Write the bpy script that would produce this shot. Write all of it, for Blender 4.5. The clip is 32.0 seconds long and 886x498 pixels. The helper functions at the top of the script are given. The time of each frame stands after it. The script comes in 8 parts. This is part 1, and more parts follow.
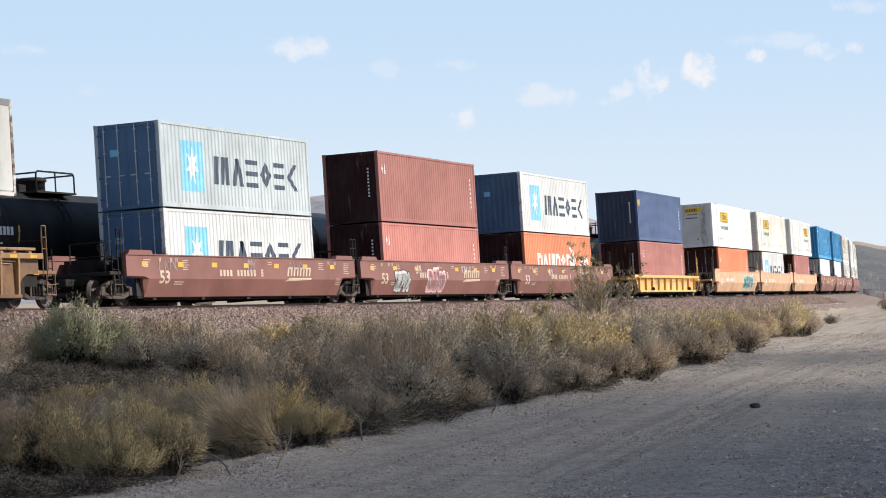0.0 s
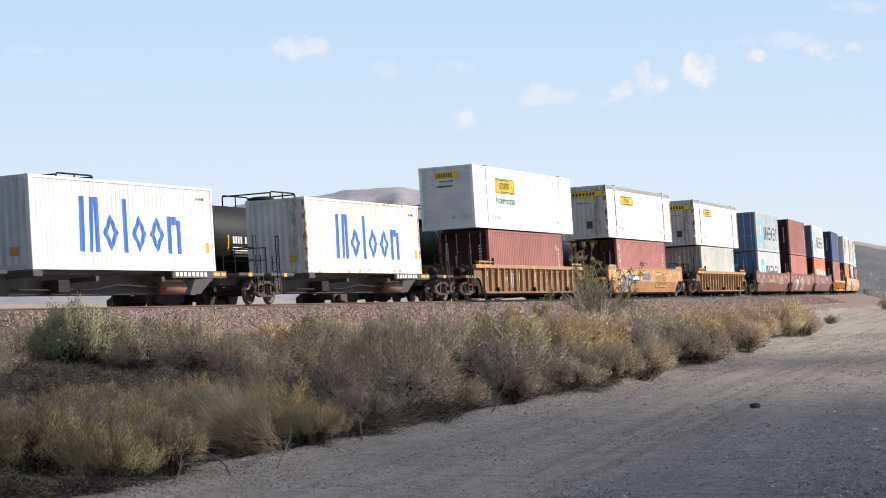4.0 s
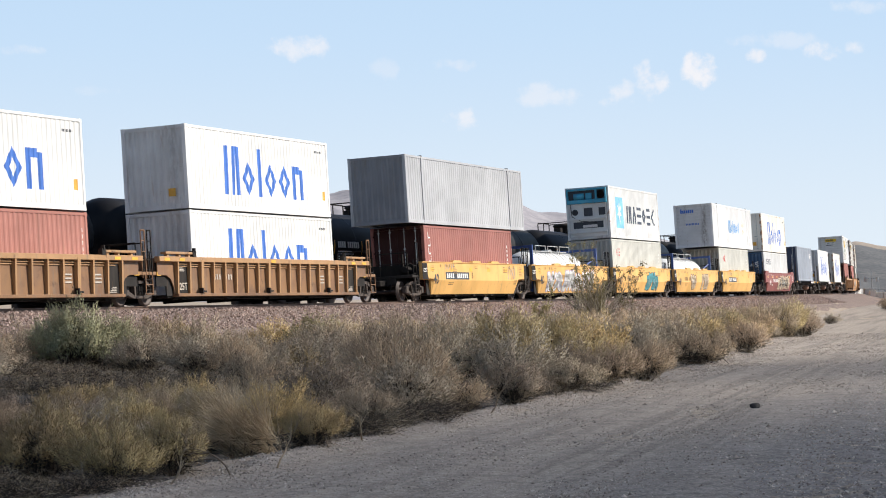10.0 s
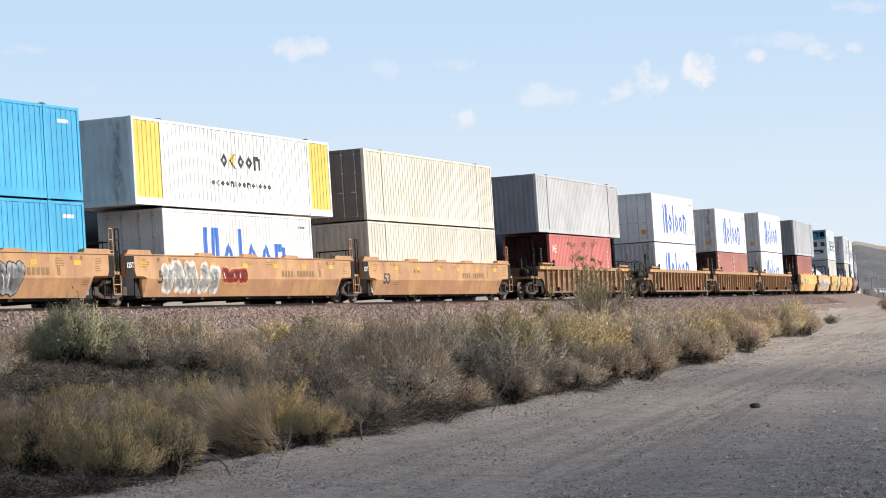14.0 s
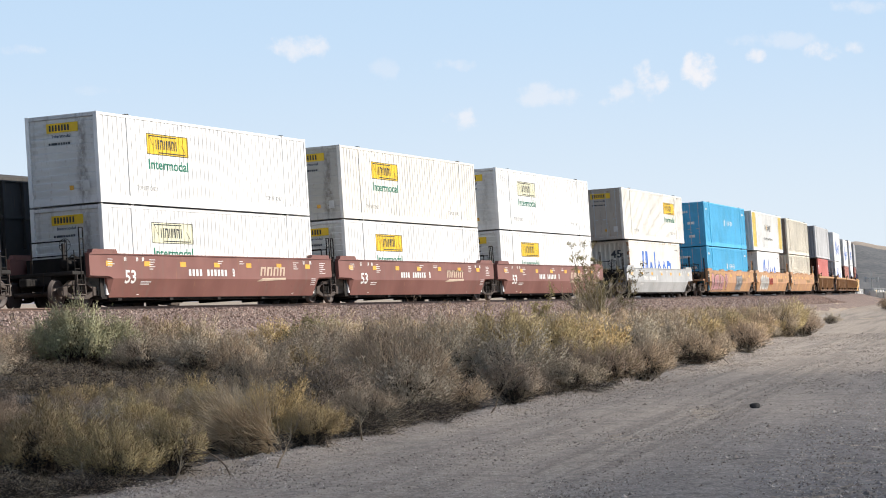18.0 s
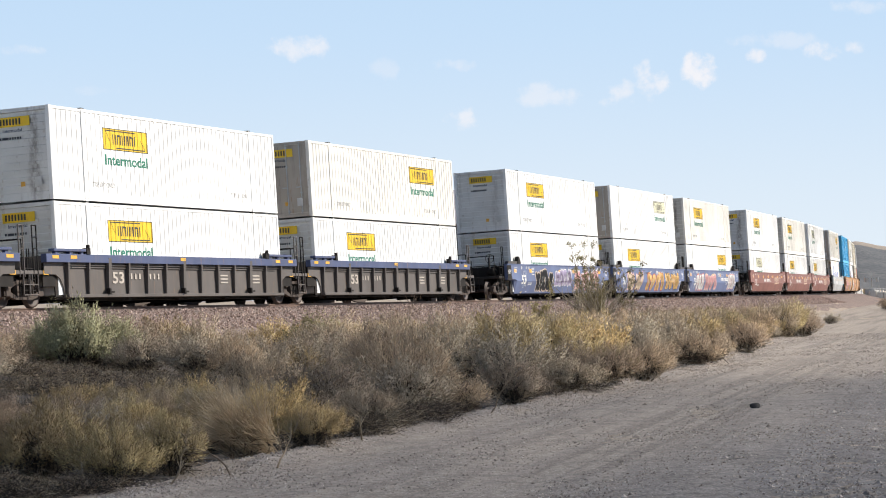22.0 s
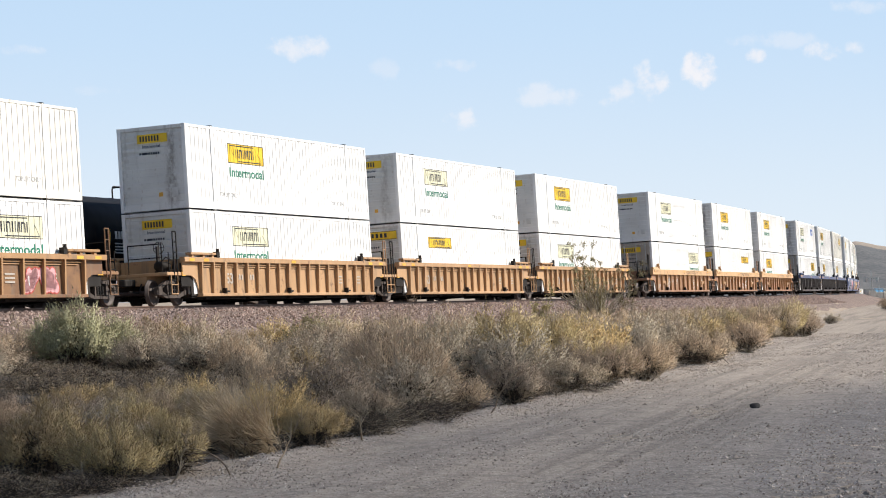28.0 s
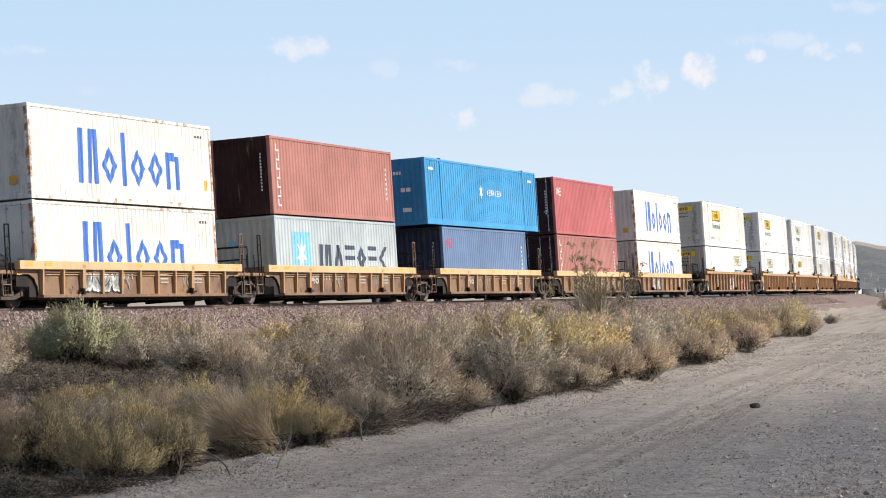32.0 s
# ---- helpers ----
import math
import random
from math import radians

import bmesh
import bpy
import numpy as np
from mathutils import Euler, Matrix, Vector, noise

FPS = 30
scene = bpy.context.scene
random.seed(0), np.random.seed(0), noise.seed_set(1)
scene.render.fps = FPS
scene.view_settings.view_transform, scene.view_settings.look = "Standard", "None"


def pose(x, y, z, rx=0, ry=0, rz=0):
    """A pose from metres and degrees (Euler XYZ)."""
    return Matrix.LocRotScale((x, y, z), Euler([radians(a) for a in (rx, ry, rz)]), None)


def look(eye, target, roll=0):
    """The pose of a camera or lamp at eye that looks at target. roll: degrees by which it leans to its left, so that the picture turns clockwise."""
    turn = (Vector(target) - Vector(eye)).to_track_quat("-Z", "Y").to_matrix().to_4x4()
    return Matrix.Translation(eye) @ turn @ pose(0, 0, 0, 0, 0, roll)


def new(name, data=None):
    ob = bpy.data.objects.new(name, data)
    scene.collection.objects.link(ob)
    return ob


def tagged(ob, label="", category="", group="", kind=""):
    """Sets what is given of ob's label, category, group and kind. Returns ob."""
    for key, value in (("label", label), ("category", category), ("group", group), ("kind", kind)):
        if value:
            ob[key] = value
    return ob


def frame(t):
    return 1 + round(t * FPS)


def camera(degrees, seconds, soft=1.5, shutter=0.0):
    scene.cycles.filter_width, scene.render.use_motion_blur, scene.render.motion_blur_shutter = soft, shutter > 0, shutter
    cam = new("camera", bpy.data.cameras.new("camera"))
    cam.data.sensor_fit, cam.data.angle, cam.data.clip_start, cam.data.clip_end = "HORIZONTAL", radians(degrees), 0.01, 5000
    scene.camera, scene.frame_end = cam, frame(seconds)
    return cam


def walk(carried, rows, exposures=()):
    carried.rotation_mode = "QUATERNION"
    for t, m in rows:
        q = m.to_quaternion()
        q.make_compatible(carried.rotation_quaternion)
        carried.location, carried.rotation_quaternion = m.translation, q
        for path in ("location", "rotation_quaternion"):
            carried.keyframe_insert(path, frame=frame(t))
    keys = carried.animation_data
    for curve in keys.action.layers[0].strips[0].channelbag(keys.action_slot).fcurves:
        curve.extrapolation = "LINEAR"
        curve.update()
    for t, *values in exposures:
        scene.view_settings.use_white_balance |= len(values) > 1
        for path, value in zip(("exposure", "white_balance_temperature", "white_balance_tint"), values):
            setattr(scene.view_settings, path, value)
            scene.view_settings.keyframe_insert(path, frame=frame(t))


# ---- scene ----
SECONDS = 32.0
cam = camera(20.845, SECONDS, soft=1.0, shutter=0.0)
EYE = (0.0, 0.0, 0.201)
AIM = (0.0, 100.0, 0.201 + 100.0 * math.tan(radians(1.1497)))
STAND = look(EYE, AIM, -0.772)
walk(cam, [(0.0, STAND), (SECONDS, STAND)], exposures=[(0.0, 0.38), (SECONDS, 0.38)])

# ---- light ----
SUN_EL, SUN_AZ = 36.0, 77.0          # degrees; azimuth clockwise from +y
SUN_DIR = Vector((math.sin(radians(SUN_AZ)) * math.cos(radians(SUN_EL)),
                  math.cos(radians(SUN_AZ)) * math.cos(radians(SUN_EL)), math.sin(radians(SUN_EL))))


def sky_world():
    w = bpy.data.worlds.new("sky")
    w.use_nodes = True
    nt = w.node_tree
    nd, ln = nt.nodes, nt.links
    nd.clear()
    out = nd.new("ShaderNodeOutputWorld")
    bg = nd.new("ShaderNodeBackground")
    sky = nd.new("ShaderNodeTexSky")
    sky.sky_type = "NISHITA"
    sky.sun_disc = False
    sky.sun_elevation, sky.sun_rotation = radians(SUN_EL), radians(SUN_AZ)
    sky.altitude, sky.air_density, sky.dust_density, sky.ozone_density = 800, 1.0, 0.6, 1.6
    bg.inputs["Strength"].default_value = 0.116
    tc = nd.new("ShaderNodeTexCoord")
    nz = nd.new("ShaderNodeTexNoise")
    nz.inputs["Scale"].default_value = 95
    nz.inputs["Detail"].default_value = 9
    nz.inputs["Roughness"].default_value = 0.6
    ln.new(tc.outputs["Generated"], nz.inputs["Vector"])
    # pale haze low over the desert horizon, light blue above it, the clear sky overhead
    sep = nd.new("ShaderNodeSeparateXYZ")
    ln.new(tc.outputs["Generated"], sep.inputs["Vector"])

    def band(lo, hi):
        r = nd.new("ShaderNodeMapRange")
        r.interpolation_type = "SMOOTHSTEP"
        ln.new(sep.outputs["Z"], r.inputs["Value"])
        r.inputs["From Min"].default_value, r.inputs["From Max"].default_value = lo, hi
        return r.outputs["Result"]

    def blend(f, a, b):
        x = nd.new("ShaderNodeMix")
        x.data_type = "RGBA"
        ln.new(f, x.inputs["Factor"])
        for key, q in (("A", a), ("B", b)):
            if isinstance(q, tuple):
                x.inputs[key].default_value = q
            else:
                ln.new(q, x.inputs[key])
        return x.outputs["Result"]
    dim = nd.new("ShaderNodeVectorMath")
    dim.operation = "SCALE"
    ln.new(sky.outputs["Color"], dim.inputs[0])
    dim.inputs["Scale"].default_value = 0.70
    col = blend(band(0.10, 0.34), blend(band(0.0, 0.13), HAZE_LIGHT, LOW_SKY), dim.outputs["Vector"])
    # small fair-weather puffs: bearing (tangent right, tangent up), half width, half height, density
    puffs = [(-0.0590, 0.0836, 0.0125, 0.0050, 0.60), (-0.0520, 0.0825, 0.0080, 0.0040, 0.5), (0.0075, 0.0535, 0.0085, 0.0060, 0.6), (0.1065, 0.0740, 0.0070, 0.0075, 0.85),
             (0.0862, 0.0705, 0.0075, 0.0090, 0.75), (0.0735, 0.0655, 0.0070, 0.0060, 0.55), (0.0690, 0.0620, 0.0050, 0.0035, 0.5), (0.0440, 0.0625, 0.0145, 0.0045, 0.42), (0.0420, 0.0660, 0.0060, 0.0040, 0.4),
             (0.1300, 0.0805, 0.0055, 0.0035, 0.7), (0.1575, 0.0825, 0.0085, 0.0045, 0.7), (0.1705, 0.0838, 0.0045, 0.0030, 0.55),
             (-0.0240, 0.0748, 0.0060, 0.0045, 0.22), (-0.1740, 0.0825, 0.0110, 0.0025, 0.3), (0.0050, 0.0765, 0.0080, 0.0030, 0.3),
             (0.1400, 0.0865, 0.0190, 0.0035, 0.3), (-0.1440, 0.0660, 0.0100, 0.0022, 0.12), (0.1750, 0.1010, 0.0140, 0.0030, 0.3)]
    rot = STAND.to_3x3()
    total = None
    for px, py, hw, hh, dens in puffs:
        d = (rot @ Vector((px, py, -1.0))).normalized()
        rgt, upv = rot @ Vector((1, 0, 0)), rot @ Vector((0, 1, 0))

        def dot_with(v):
            n = nd.new("ShaderNodeVectorMath")
            n.operation = "DOT_PRODUCT"
            ln.new(tc.outputs["Generated"], n.inputs[0])
            n.inputs[1].default_value = v
            return n.outputs["Value"]

        def mth(op, a, b=None, c=None):
            n = nd.new("ShaderNodeMath")
            n.operation = op
            for i, q in enumerate((a, b, c)):
                if q is None:
                    continue
                if isinstance(q, (int, float)):
                    n.inputs[i].default_value = q
                else:
                    ln.new(q, n.inputs[i])
            return n.outputs[0]
        ex = mth("DIVIDE", mth("SUBTRACT", dot_with(rgt), d.dot(rgt)), hw)
        ey = mth("DIVIDE", mth("SUBTRACT", dot_with(upv), d.dot(upv)), hh)
        r2 = mth("ADD", mth("MULTIPLY", ex, ex), mth("MULTIPLY", ey, ey))
        body = mth("SUBTRACT", mth("MULTIPLY_ADD", nz.outputs["Fac"], 5.4, -1.75), r2)
        front = mth("GREATER_THAN", dot_with(d), 0.5)
        m = nd.new("ShaderNodeMapRange")
        m.interpolation_type = "SMOOTHSTEP"
        ln.new(body, m.inputs["Value"])
        m.inputs["From Min"].default_value, m.inputs["From Max"].default_value = -0.15, 1.25
        m.inputs["To Max"].default_value = dens
        one = mth("MULTIPLY", m.outputs["Result"], front)
        total = one if total is None else mth("MAXIMUM", total, one)
    mix = nd.new("ShaderNodeMix")
    mix.data_type = "RGBA"
    ln.new(total, mix.inputs["Factor"])
    ln.new(col, mix.inputs["A"])
    mix.inputs["B"].default_value = CLOUD_LIGHT
    ln.new(mix.outputs["Result"], bg.inputs["Color"])
    ln.new(bg.outputs["Background"], out.inputs["Surface"])
    scene.world = w


CLOUD_LIGHT = (6.3, 6.15, 6.3, 1.0)
HAZE_LIGHT = (5.15, 5.75, 6.3, 1.0)
LOW_SKY = (3.7, 4.9, 6.3, 1.0)
sky_world()
sun_data = bpy.data.lights.new("sun", "SUN")
sun_data.energy, sun_data.angle, sun_data.color = 4.9, radians(0.53), (1.0, 0.93, 0.84)
sun = new("sun", sun_data)
sun.matrix_world = look(SUN_DIR * 100, (0, 0, 0))

# ---- materials ----


def node_mat(name):
    m = bpy.data.materials.new(name)
    m.use_nodes = True
    nt = m.node_tree
    return m, nt, nt.nodes["Principled BSDF"]


def ramp(nt, fac, stops):
    r = nt.nodes.new("ShaderNodeValToRGB")
    nt.links.new(fac, r.inputs["Fac"])
    e = r.color_ramp.elements
    while len(e) < len(stops):
        e.new(0.5)
    for el, (p, c) in zip(e, stops):
        el.position, el.color = p, (*c, 1.0)
    return r.outputs["Color"]


def noise_of(nt, scale, detail=4, rough=0.55, stretch=(1, 1, 1), coord="Object", turn=0.0):
    tc = nt.nodes.new("ShaderNodeTexCoord")
    mp = nt.nodes.new("ShaderNodeMapping")
    mp.vector_type = "TEXTURE" if turn else "POINT"
    mp.inputs["Scale"].default_value = tuple(1 / k for k in stretch) if turn else stretch
    mp.inputs["Rotation"].default_value = (0, 0, radians(turn))
    nt.links.new(tc.outputs[coord], mp.inputs["Vector"])
    n = nt.nodes.new("ShaderNodeTexNoise")
    n.inputs["Scale"].default_value, n.inputs["Detail"].default_value, n.inputs["Roughness"].default_value = scale, detail, rough
    nt.links.new(mp.outputs["Vector"], n.inputs["Vector"])
    return n.outputs["Fac"]


def mixed(nt, fac, a, b, mode="MIX"):
    x = nt.nodes.new("ShaderNodeMix")
    x.data_type, x.blend_type = "RGBA", mode
    if isinstance(fac, (int, float)):
        x.inputs["Factor"].default_value = fac
    else:
        nt.links.new(fac, x.inputs["Factor"])
    for key, c in (("A", a), ("B", b)):
        if isinstance(c, (tuple, list)):
            x.inputs[key].default_value = (*c[:3], 1.0)
        else:
            nt.links.new(c, x.inputs[key])
    return x.outputs["Result"]


def stretch01(nt, fac, lo, hi, top=1.0):
    m = nt.nodes.new("ShaderNodeMapRange")
    nt.links.new(fac, m.inputs["Value"])
    m.inputs["From Min"].default_value, m.inputs["From Max"].default_value, m.inputs["To Max"].default_value = lo, hi, top
    return m.outputs["Result"]


def bump(nt, bsdf, height, strength=0.3, dist=0.02):
    b = nt.nodes.new("ShaderNodeBump")
    b.inputs["Strength"].default_value, b.inputs["Distance"].default_value = strength, dist
    nt.links.new(height, b.inputs["Height"])
    nt.links.new(b.outputs["Normal"], bsdf.inputs["Normal"])


MATS = {}


def paint(name, rgb, rough=0.5, rust=0.25, dirt=0.35, rust_rgb=(0.17, 0.07, 0.03), metal=0.0, creep=0.0, patch=None):
    """Weathered paint: fading, vertical dirt streaks and rust spots."""
    if name in MATS:
        return MATS[name]
    m, nt, b = node_mat(name)
    big = noise_of(nt, 0.55, 3)
    streak = noise_of(nt, 1.0, 5, 0.6, (3.2, 3.2, 0.35))
    spots = noise_of(nt, 2.6, 6, 0.65)
    fade = tuple(min(1.0, c * 1.12 + 0.015) for c in rgb)
    dull = tuple(c * 0.88 for c in rgb)
    c = mixed(nt, stretch01(nt, big, 0.35, 0.65), dull, fade)
    if patch:
        c = mixed(nt, stretch01(nt, noise_of(nt, 0.9, 4, 0.6), 0.46, 0.58, 0.8), c, patch)
    info = nt.nodes.new("ShaderNodeObjectInfo")
    c = mixed(nt, stretch01(nt, info.outputs["Random"], 0, 1, 0.12), c, tuple(x * 0.7 for x in rgb))
    c = mixed(nt, stretch01(nt, streak, 0.55, 0.80, dirt), c, (0.16, 0.13, 0.10))
    c = mixed(nt, stretch01(nt, spots, 0.64 - creep, 0.76 - creep, min(1.0, rust * 2.2)), c, rust_rgb)
    runs = noise_of(nt, 2.0, 4, 0.6, (4.0, 4.0, 0.45))
    c = mixed(nt, stretch01(nt, runs, 0.62, 0.74, min(0.7, rust * 1.6)), c, (0.30, 0.16, 0.075))
    nt.links.new(c, b.inputs["Base Color"])
    b.inputs["Roughness"].default_value, b.inputs["Metallic"].default_value = rough, metal
    if max(rgb) < 0.05:
        b.inputs["Specular IOR Level"].default_value = 0.12      # soot and grease, no gloss
    bump(nt, b, spots, 0.12, 0.01)
    MATS[name] = m
    return m


def plain(name, rgb, rough=0.6, metal=0.0):
    if name in MATS:
        return MATS[name]
    m, nt, b = node_mat(name)
    n = noise_of(nt, 3.0, 5)
    c = mixed(nt, stretch01(nt, n, 0.35, 0.7), tuple(x * 0.85 for x in rgb), tuple(min(1, x * 1.1) for x in rgb))
    nt.links.new(c, b.inputs["Base Color"])
    b.inputs["Roughness"].default_value, b.inputs["Metallic"].default_value = rough, metal
    MATS[name] = m
    return m


def ground_mat():
    m, nt, b = node_mat("desert_ground")
    a = noise_of(nt, 0.10, 5)
    g = noise_of(nt, 1.6, 6, 0.65)
    f = noise_of(nt, 14.0, 5, 0.7)
    c = ramp(nt, a, [(0.30, (0.36, 0.295, 0.225)), (0.55, (0.43, 0.353, 0.27)), (0.75, (0.48, 0.40, 0.31))])
    c = mixed(nt, stretch01(nt, g, 0.42, 0.66, 0.75), c, (0.19, 0.152, 0.112))
    c = mixed(nt, stretch01(nt, f, 0.55, 0.72, 0.55), c, (0.16, 0.14, 0.12))
    nt.links.new(c, b.inputs["Base Color"])
    b.inputs["Roughness"].default_value = 0.95
    bump(nt, b, f, 0.6, 0.05)
    return m


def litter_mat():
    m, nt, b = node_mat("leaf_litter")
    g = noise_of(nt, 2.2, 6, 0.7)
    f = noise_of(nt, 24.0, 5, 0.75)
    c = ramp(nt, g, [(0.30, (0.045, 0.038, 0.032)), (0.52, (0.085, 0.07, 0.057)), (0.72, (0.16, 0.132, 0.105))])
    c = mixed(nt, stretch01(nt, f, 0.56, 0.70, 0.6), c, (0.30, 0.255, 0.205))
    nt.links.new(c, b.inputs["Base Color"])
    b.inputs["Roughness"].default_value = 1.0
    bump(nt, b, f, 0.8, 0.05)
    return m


def gravel_cells(nt, scale, stops):
    """Stone-sized cells of differing tone, with their gaps."""
    v = nt.nodes.new("ShaderNodeTexVoronoi")
    tc = nt.nodes.new("ShaderNodeTexCoord")
    v.inputs["Scale"].default_value = scale
    nt.links.new(tc.outputs["Object"], v.inputs["Vector"])
    sep = nt.nodes.new("ShaderNodeSeparateColor")
    nt.links.new(v.outputs["Color"], sep.inputs["Color"])
    return ramp(nt, sep.outputs[0], stops), v.outputs["Distance"]


def road_mat():
    m, nt, b = node_mat("gravel_road")
    a = noise_of(nt, 0.16, 4, 0.5, (1, 0.35, 1), turn=-12)
    g = noise_of(nt, 1.9, 7, 0.72)
    tracks = noise_of(nt, 1.0, 4, 0.55, (1.3, 0.03, 1), turn=-12.5)
    fine = noise_of(nt, 1.0, 4, 0.6, (5.0, 0.08, 1), turn=-12.5)
    c = ramp(nt, a, [(0.30, (0.28, 0.235, 0.195)), (0.50, (0.37, 0.312, 0.26)), (0.70, (0.47, 0.40, 0.335))])
    c = mixed(nt, stretch01(nt, tracks, 0.46, 0.54, 0.8), c, (0.165, 0.138, 0.115))
    c = mixed(nt, stretch01(nt, fine, 0.49, 0.58, 0.8), c, (0.44, 0.37, 0.295))
    c = mixed(nt, stretch01(nt, g, 0.48, 0.64, 0.7), c, (0.15, 0.132, 0.115))
    # a band of loose blue-grey gravel along the far side of the wheel tracks
    geo = nt.nodes.new("ShaderNodeNewGeometry")
    across = nt.nodes.new("ShaderNodeVectorMath")
    across.operation = "DOT_PRODUCT"
    across.inputs[1].default_value = (1.0, -0.298, 0.0)
    nt.links.new(geo.outputs["Position"], across.inputs[0])
    wob = nt.nodes.new("ShaderNodeMath")
    wob.operation = "MULTIPLY_ADD"
    wob.inputs[1].default_value = 2.2
    nt.links.new(a, wob.inputs[0])
    nt.links.new(across.outputs["Value"], wob.inputs[2])
    c = mixed(nt, stretch01(nt, wob.outputs[0], -4.6, -2.6, 0.8), c, mixed(nt, stretch01(nt, g, 0.4, 0.62), (0.22, 0.213, 0.216), (0.11, 0.107, 0.11)))
    small, gap = gravel_cells(nt, 34.0, [(0.0, (0.08, 0.067, 0.054)), (0.35, (0.22, 0.182, 0.15)), (0.7, (0.35, 0.292, 0.24)), (1.0, (0.60, 0.53, 0.45))])
    big, _ = gravel_cells(nt, 13.0, [(0.0, (0.11, 0.095, 0.08)), (0.5, (0.26, 0.225, 0.19)), (1.0, (0.46, 0.41, 0.355))])
    c = mixed(nt, 0.36, c, small)
    c = mixed(nt, 0.16, c, big)
    nt.links.new(c, b.inputs["Base Color"])
    b.inputs["Roughness"].default_value = 0.95
    mx = nt.nodes.new("ShaderNodeMath")
    mx.operation = "SUBTRACT"
    nt.links.new(g, mx.inputs[0])
    nt.links.new(gap, mx.inputs[1])
    bump(nt, b, mx.outputs[0], 0.7, 0.012)
    return m


def stone_mat(name, tones):
    m, nt, b = node_mat(name)
    info = nt.nodes.new("ShaderNodeNewGeometry")
    c = ramp(nt, info.outputs["Random Per Island"], [(p, q) for p, q in zip((0.0, 0.35, 0.7, 1.0), tones)])
    n = noise_of(nt, 9.0, 4)
    c = mixed(nt, stretch01(nt, n, 0.4, 0.7, 0.35), c, (0.16, 0.12, 0.105))
    nt.links.new(c, b.inputs["Base Color"])
    b.inputs["Roughness"].default_value = 0.9
    return m


def bed_mat():
    m, nt, b = node_mat("ballast_bed")
    v = nt.nodes.new("ShaderNodeTexVoronoi")
    tc = nt.nodes.new("ShaderNodeTexCoord")
    v.inputs["Scale"].default_value = 13.0
    nt.links.new(tc.outputs["Object"], v.inputs["Vector"])
    sep = nt.nodes.new("ShaderNodeSeparateColor")
    nt.links.new(v.outputs["Color"], sep.inputs["Color"])
    c = ramp(nt, sep.outputs[0], [(0.0, (0.13, 0.09, 0.074)), (0.5, (0.26, 0.184, 0.152)), (1.0, (0.44, 0.34, 0.29))])
    c = mixed(nt, stretch01(nt, v.outputs["Distance"], 0.35, 0.75), c, (0.09, 0.07, 0.062))
    nt.links.new(c, b.inputs["Base Color"])
    b.inputs["Roughness"].default_value = 0.95
    bump(nt, b, v.outputs["Distance"], 0.7, -0.04)
    return m


def foliage(name, lo, mid, hi):
    m, nt, b = node_mat(name)
    geo = nt.nodes.new("ShaderNodeNewGeometry")
    info = nt.nodes.new("ShaderNodeObjectInfo")
    lo, hi = (tuple(q + (p - q) * 0.65 for p, q in zip(side, mid)) for side in (lo, hi))
    c = ramp(nt, geo.outputs["Random Per Island"], [(0.0, lo), (0.5, mid), (1.0, hi)])
    tint = ramp(nt, info.outputs["Random"], [(0.0, (0.62, 0.60, 0.57)), (0.3, (0.90, 0.87, 0.80)), (0.6, (0.88, 0.92, 0.87)), (1.0, (1.12, 1.06, 0.90))])
    c = mixed(nt, 1.0, c, tint, "MULTIPLY")
    clump = ramp(nt, noise_of(nt, 2.6, 3), [(0.34, (0.62, 0.58, 0.55)), (0.66, (1.16, 1.14, 1.08))])
    c = mixed(nt, 1.0, c, clump, "MULTIPLY")
    nt.links.new(c, b.inputs["Base Color"])
    b.inputs["Roughness"].default_value = 0.85
    # thin leaves let part of the light through
    tr, mix = nt.nodes.new("ShaderNodeBsdfTranslucent"), nt.nodes.new("ShaderNodeMixShader")
    nt.links.new(c, tr.inputs["Color"])
    mix.inputs["Fac"].default_value = 0.30
    nt.links.new(b.outputs["BSDF"], mix.inputs[1])
    nt.links.new(tr.outputs["BSDF"], mix.inputs[2])
    nt.links.new(mix.outputs["Shader"], nt.nodes["Material Output"].inputs["Surface"])
    return m


def hill_mat(name, lo, hi, scrub, amount, scale=0.02):
    m, nt, b = node_mat(name)
    a = noise_of(nt, scale, 7, 0.6)
    s = noise_of(nt, scale * 6, 6, 0.7)
    c = mixed(nt, stretch01(nt, a, 0.35, 0.65), lo, hi)
    c = mixed(nt, stretch01(nt, s, 0.42, 0.6, amount), c, scrub)
    nt.links.new(c, b.inputs["Base Color"])
    b.inputs["Roughness"].default_value = 1.0
    return m


M_GROUND, M_STRIP_GROUND, M_ROAD, M_BED = ground_mat(), litter_mat(), road_mat(), bed_mat()
M_STONE = stone_mat("ballast_stone", ((0.15, 0.10, 0.082), (0.27, 0.188, 0.155), (0.38, 0.275, 0.228), (0.56, 0.44, 0.38)))
M_PEBBLE = stone_mat("pebble", ((0.17, 0.14, 0.115), (0.33, 0.28, 0.232), (0.46, 0.395, 0.33), (0.68, 0.60, 0.52)))
M_STEEL = paint("dark_steel", (0.020, 0.017, 0.015), 0.7, 0.1, 0.10)
M_TRUCK = paint("grimy_cast_steel", (0.065, 0.047, 0.037), 0.8, 0.12, 0.08)
M_WHEEL = paint("worn_wheel_steel", (0.052, 0.033, 0.025), 0.65, 0.1, 0.06)
M_RAIL = paint("rusty_rail", (0.13, 0.075, 0.05), 0.55, 0.5, 0.2)
M_RAILTOP = plain("polished_rail_head", (0.42, 0.40, 0.38), 0.3, 0.8)
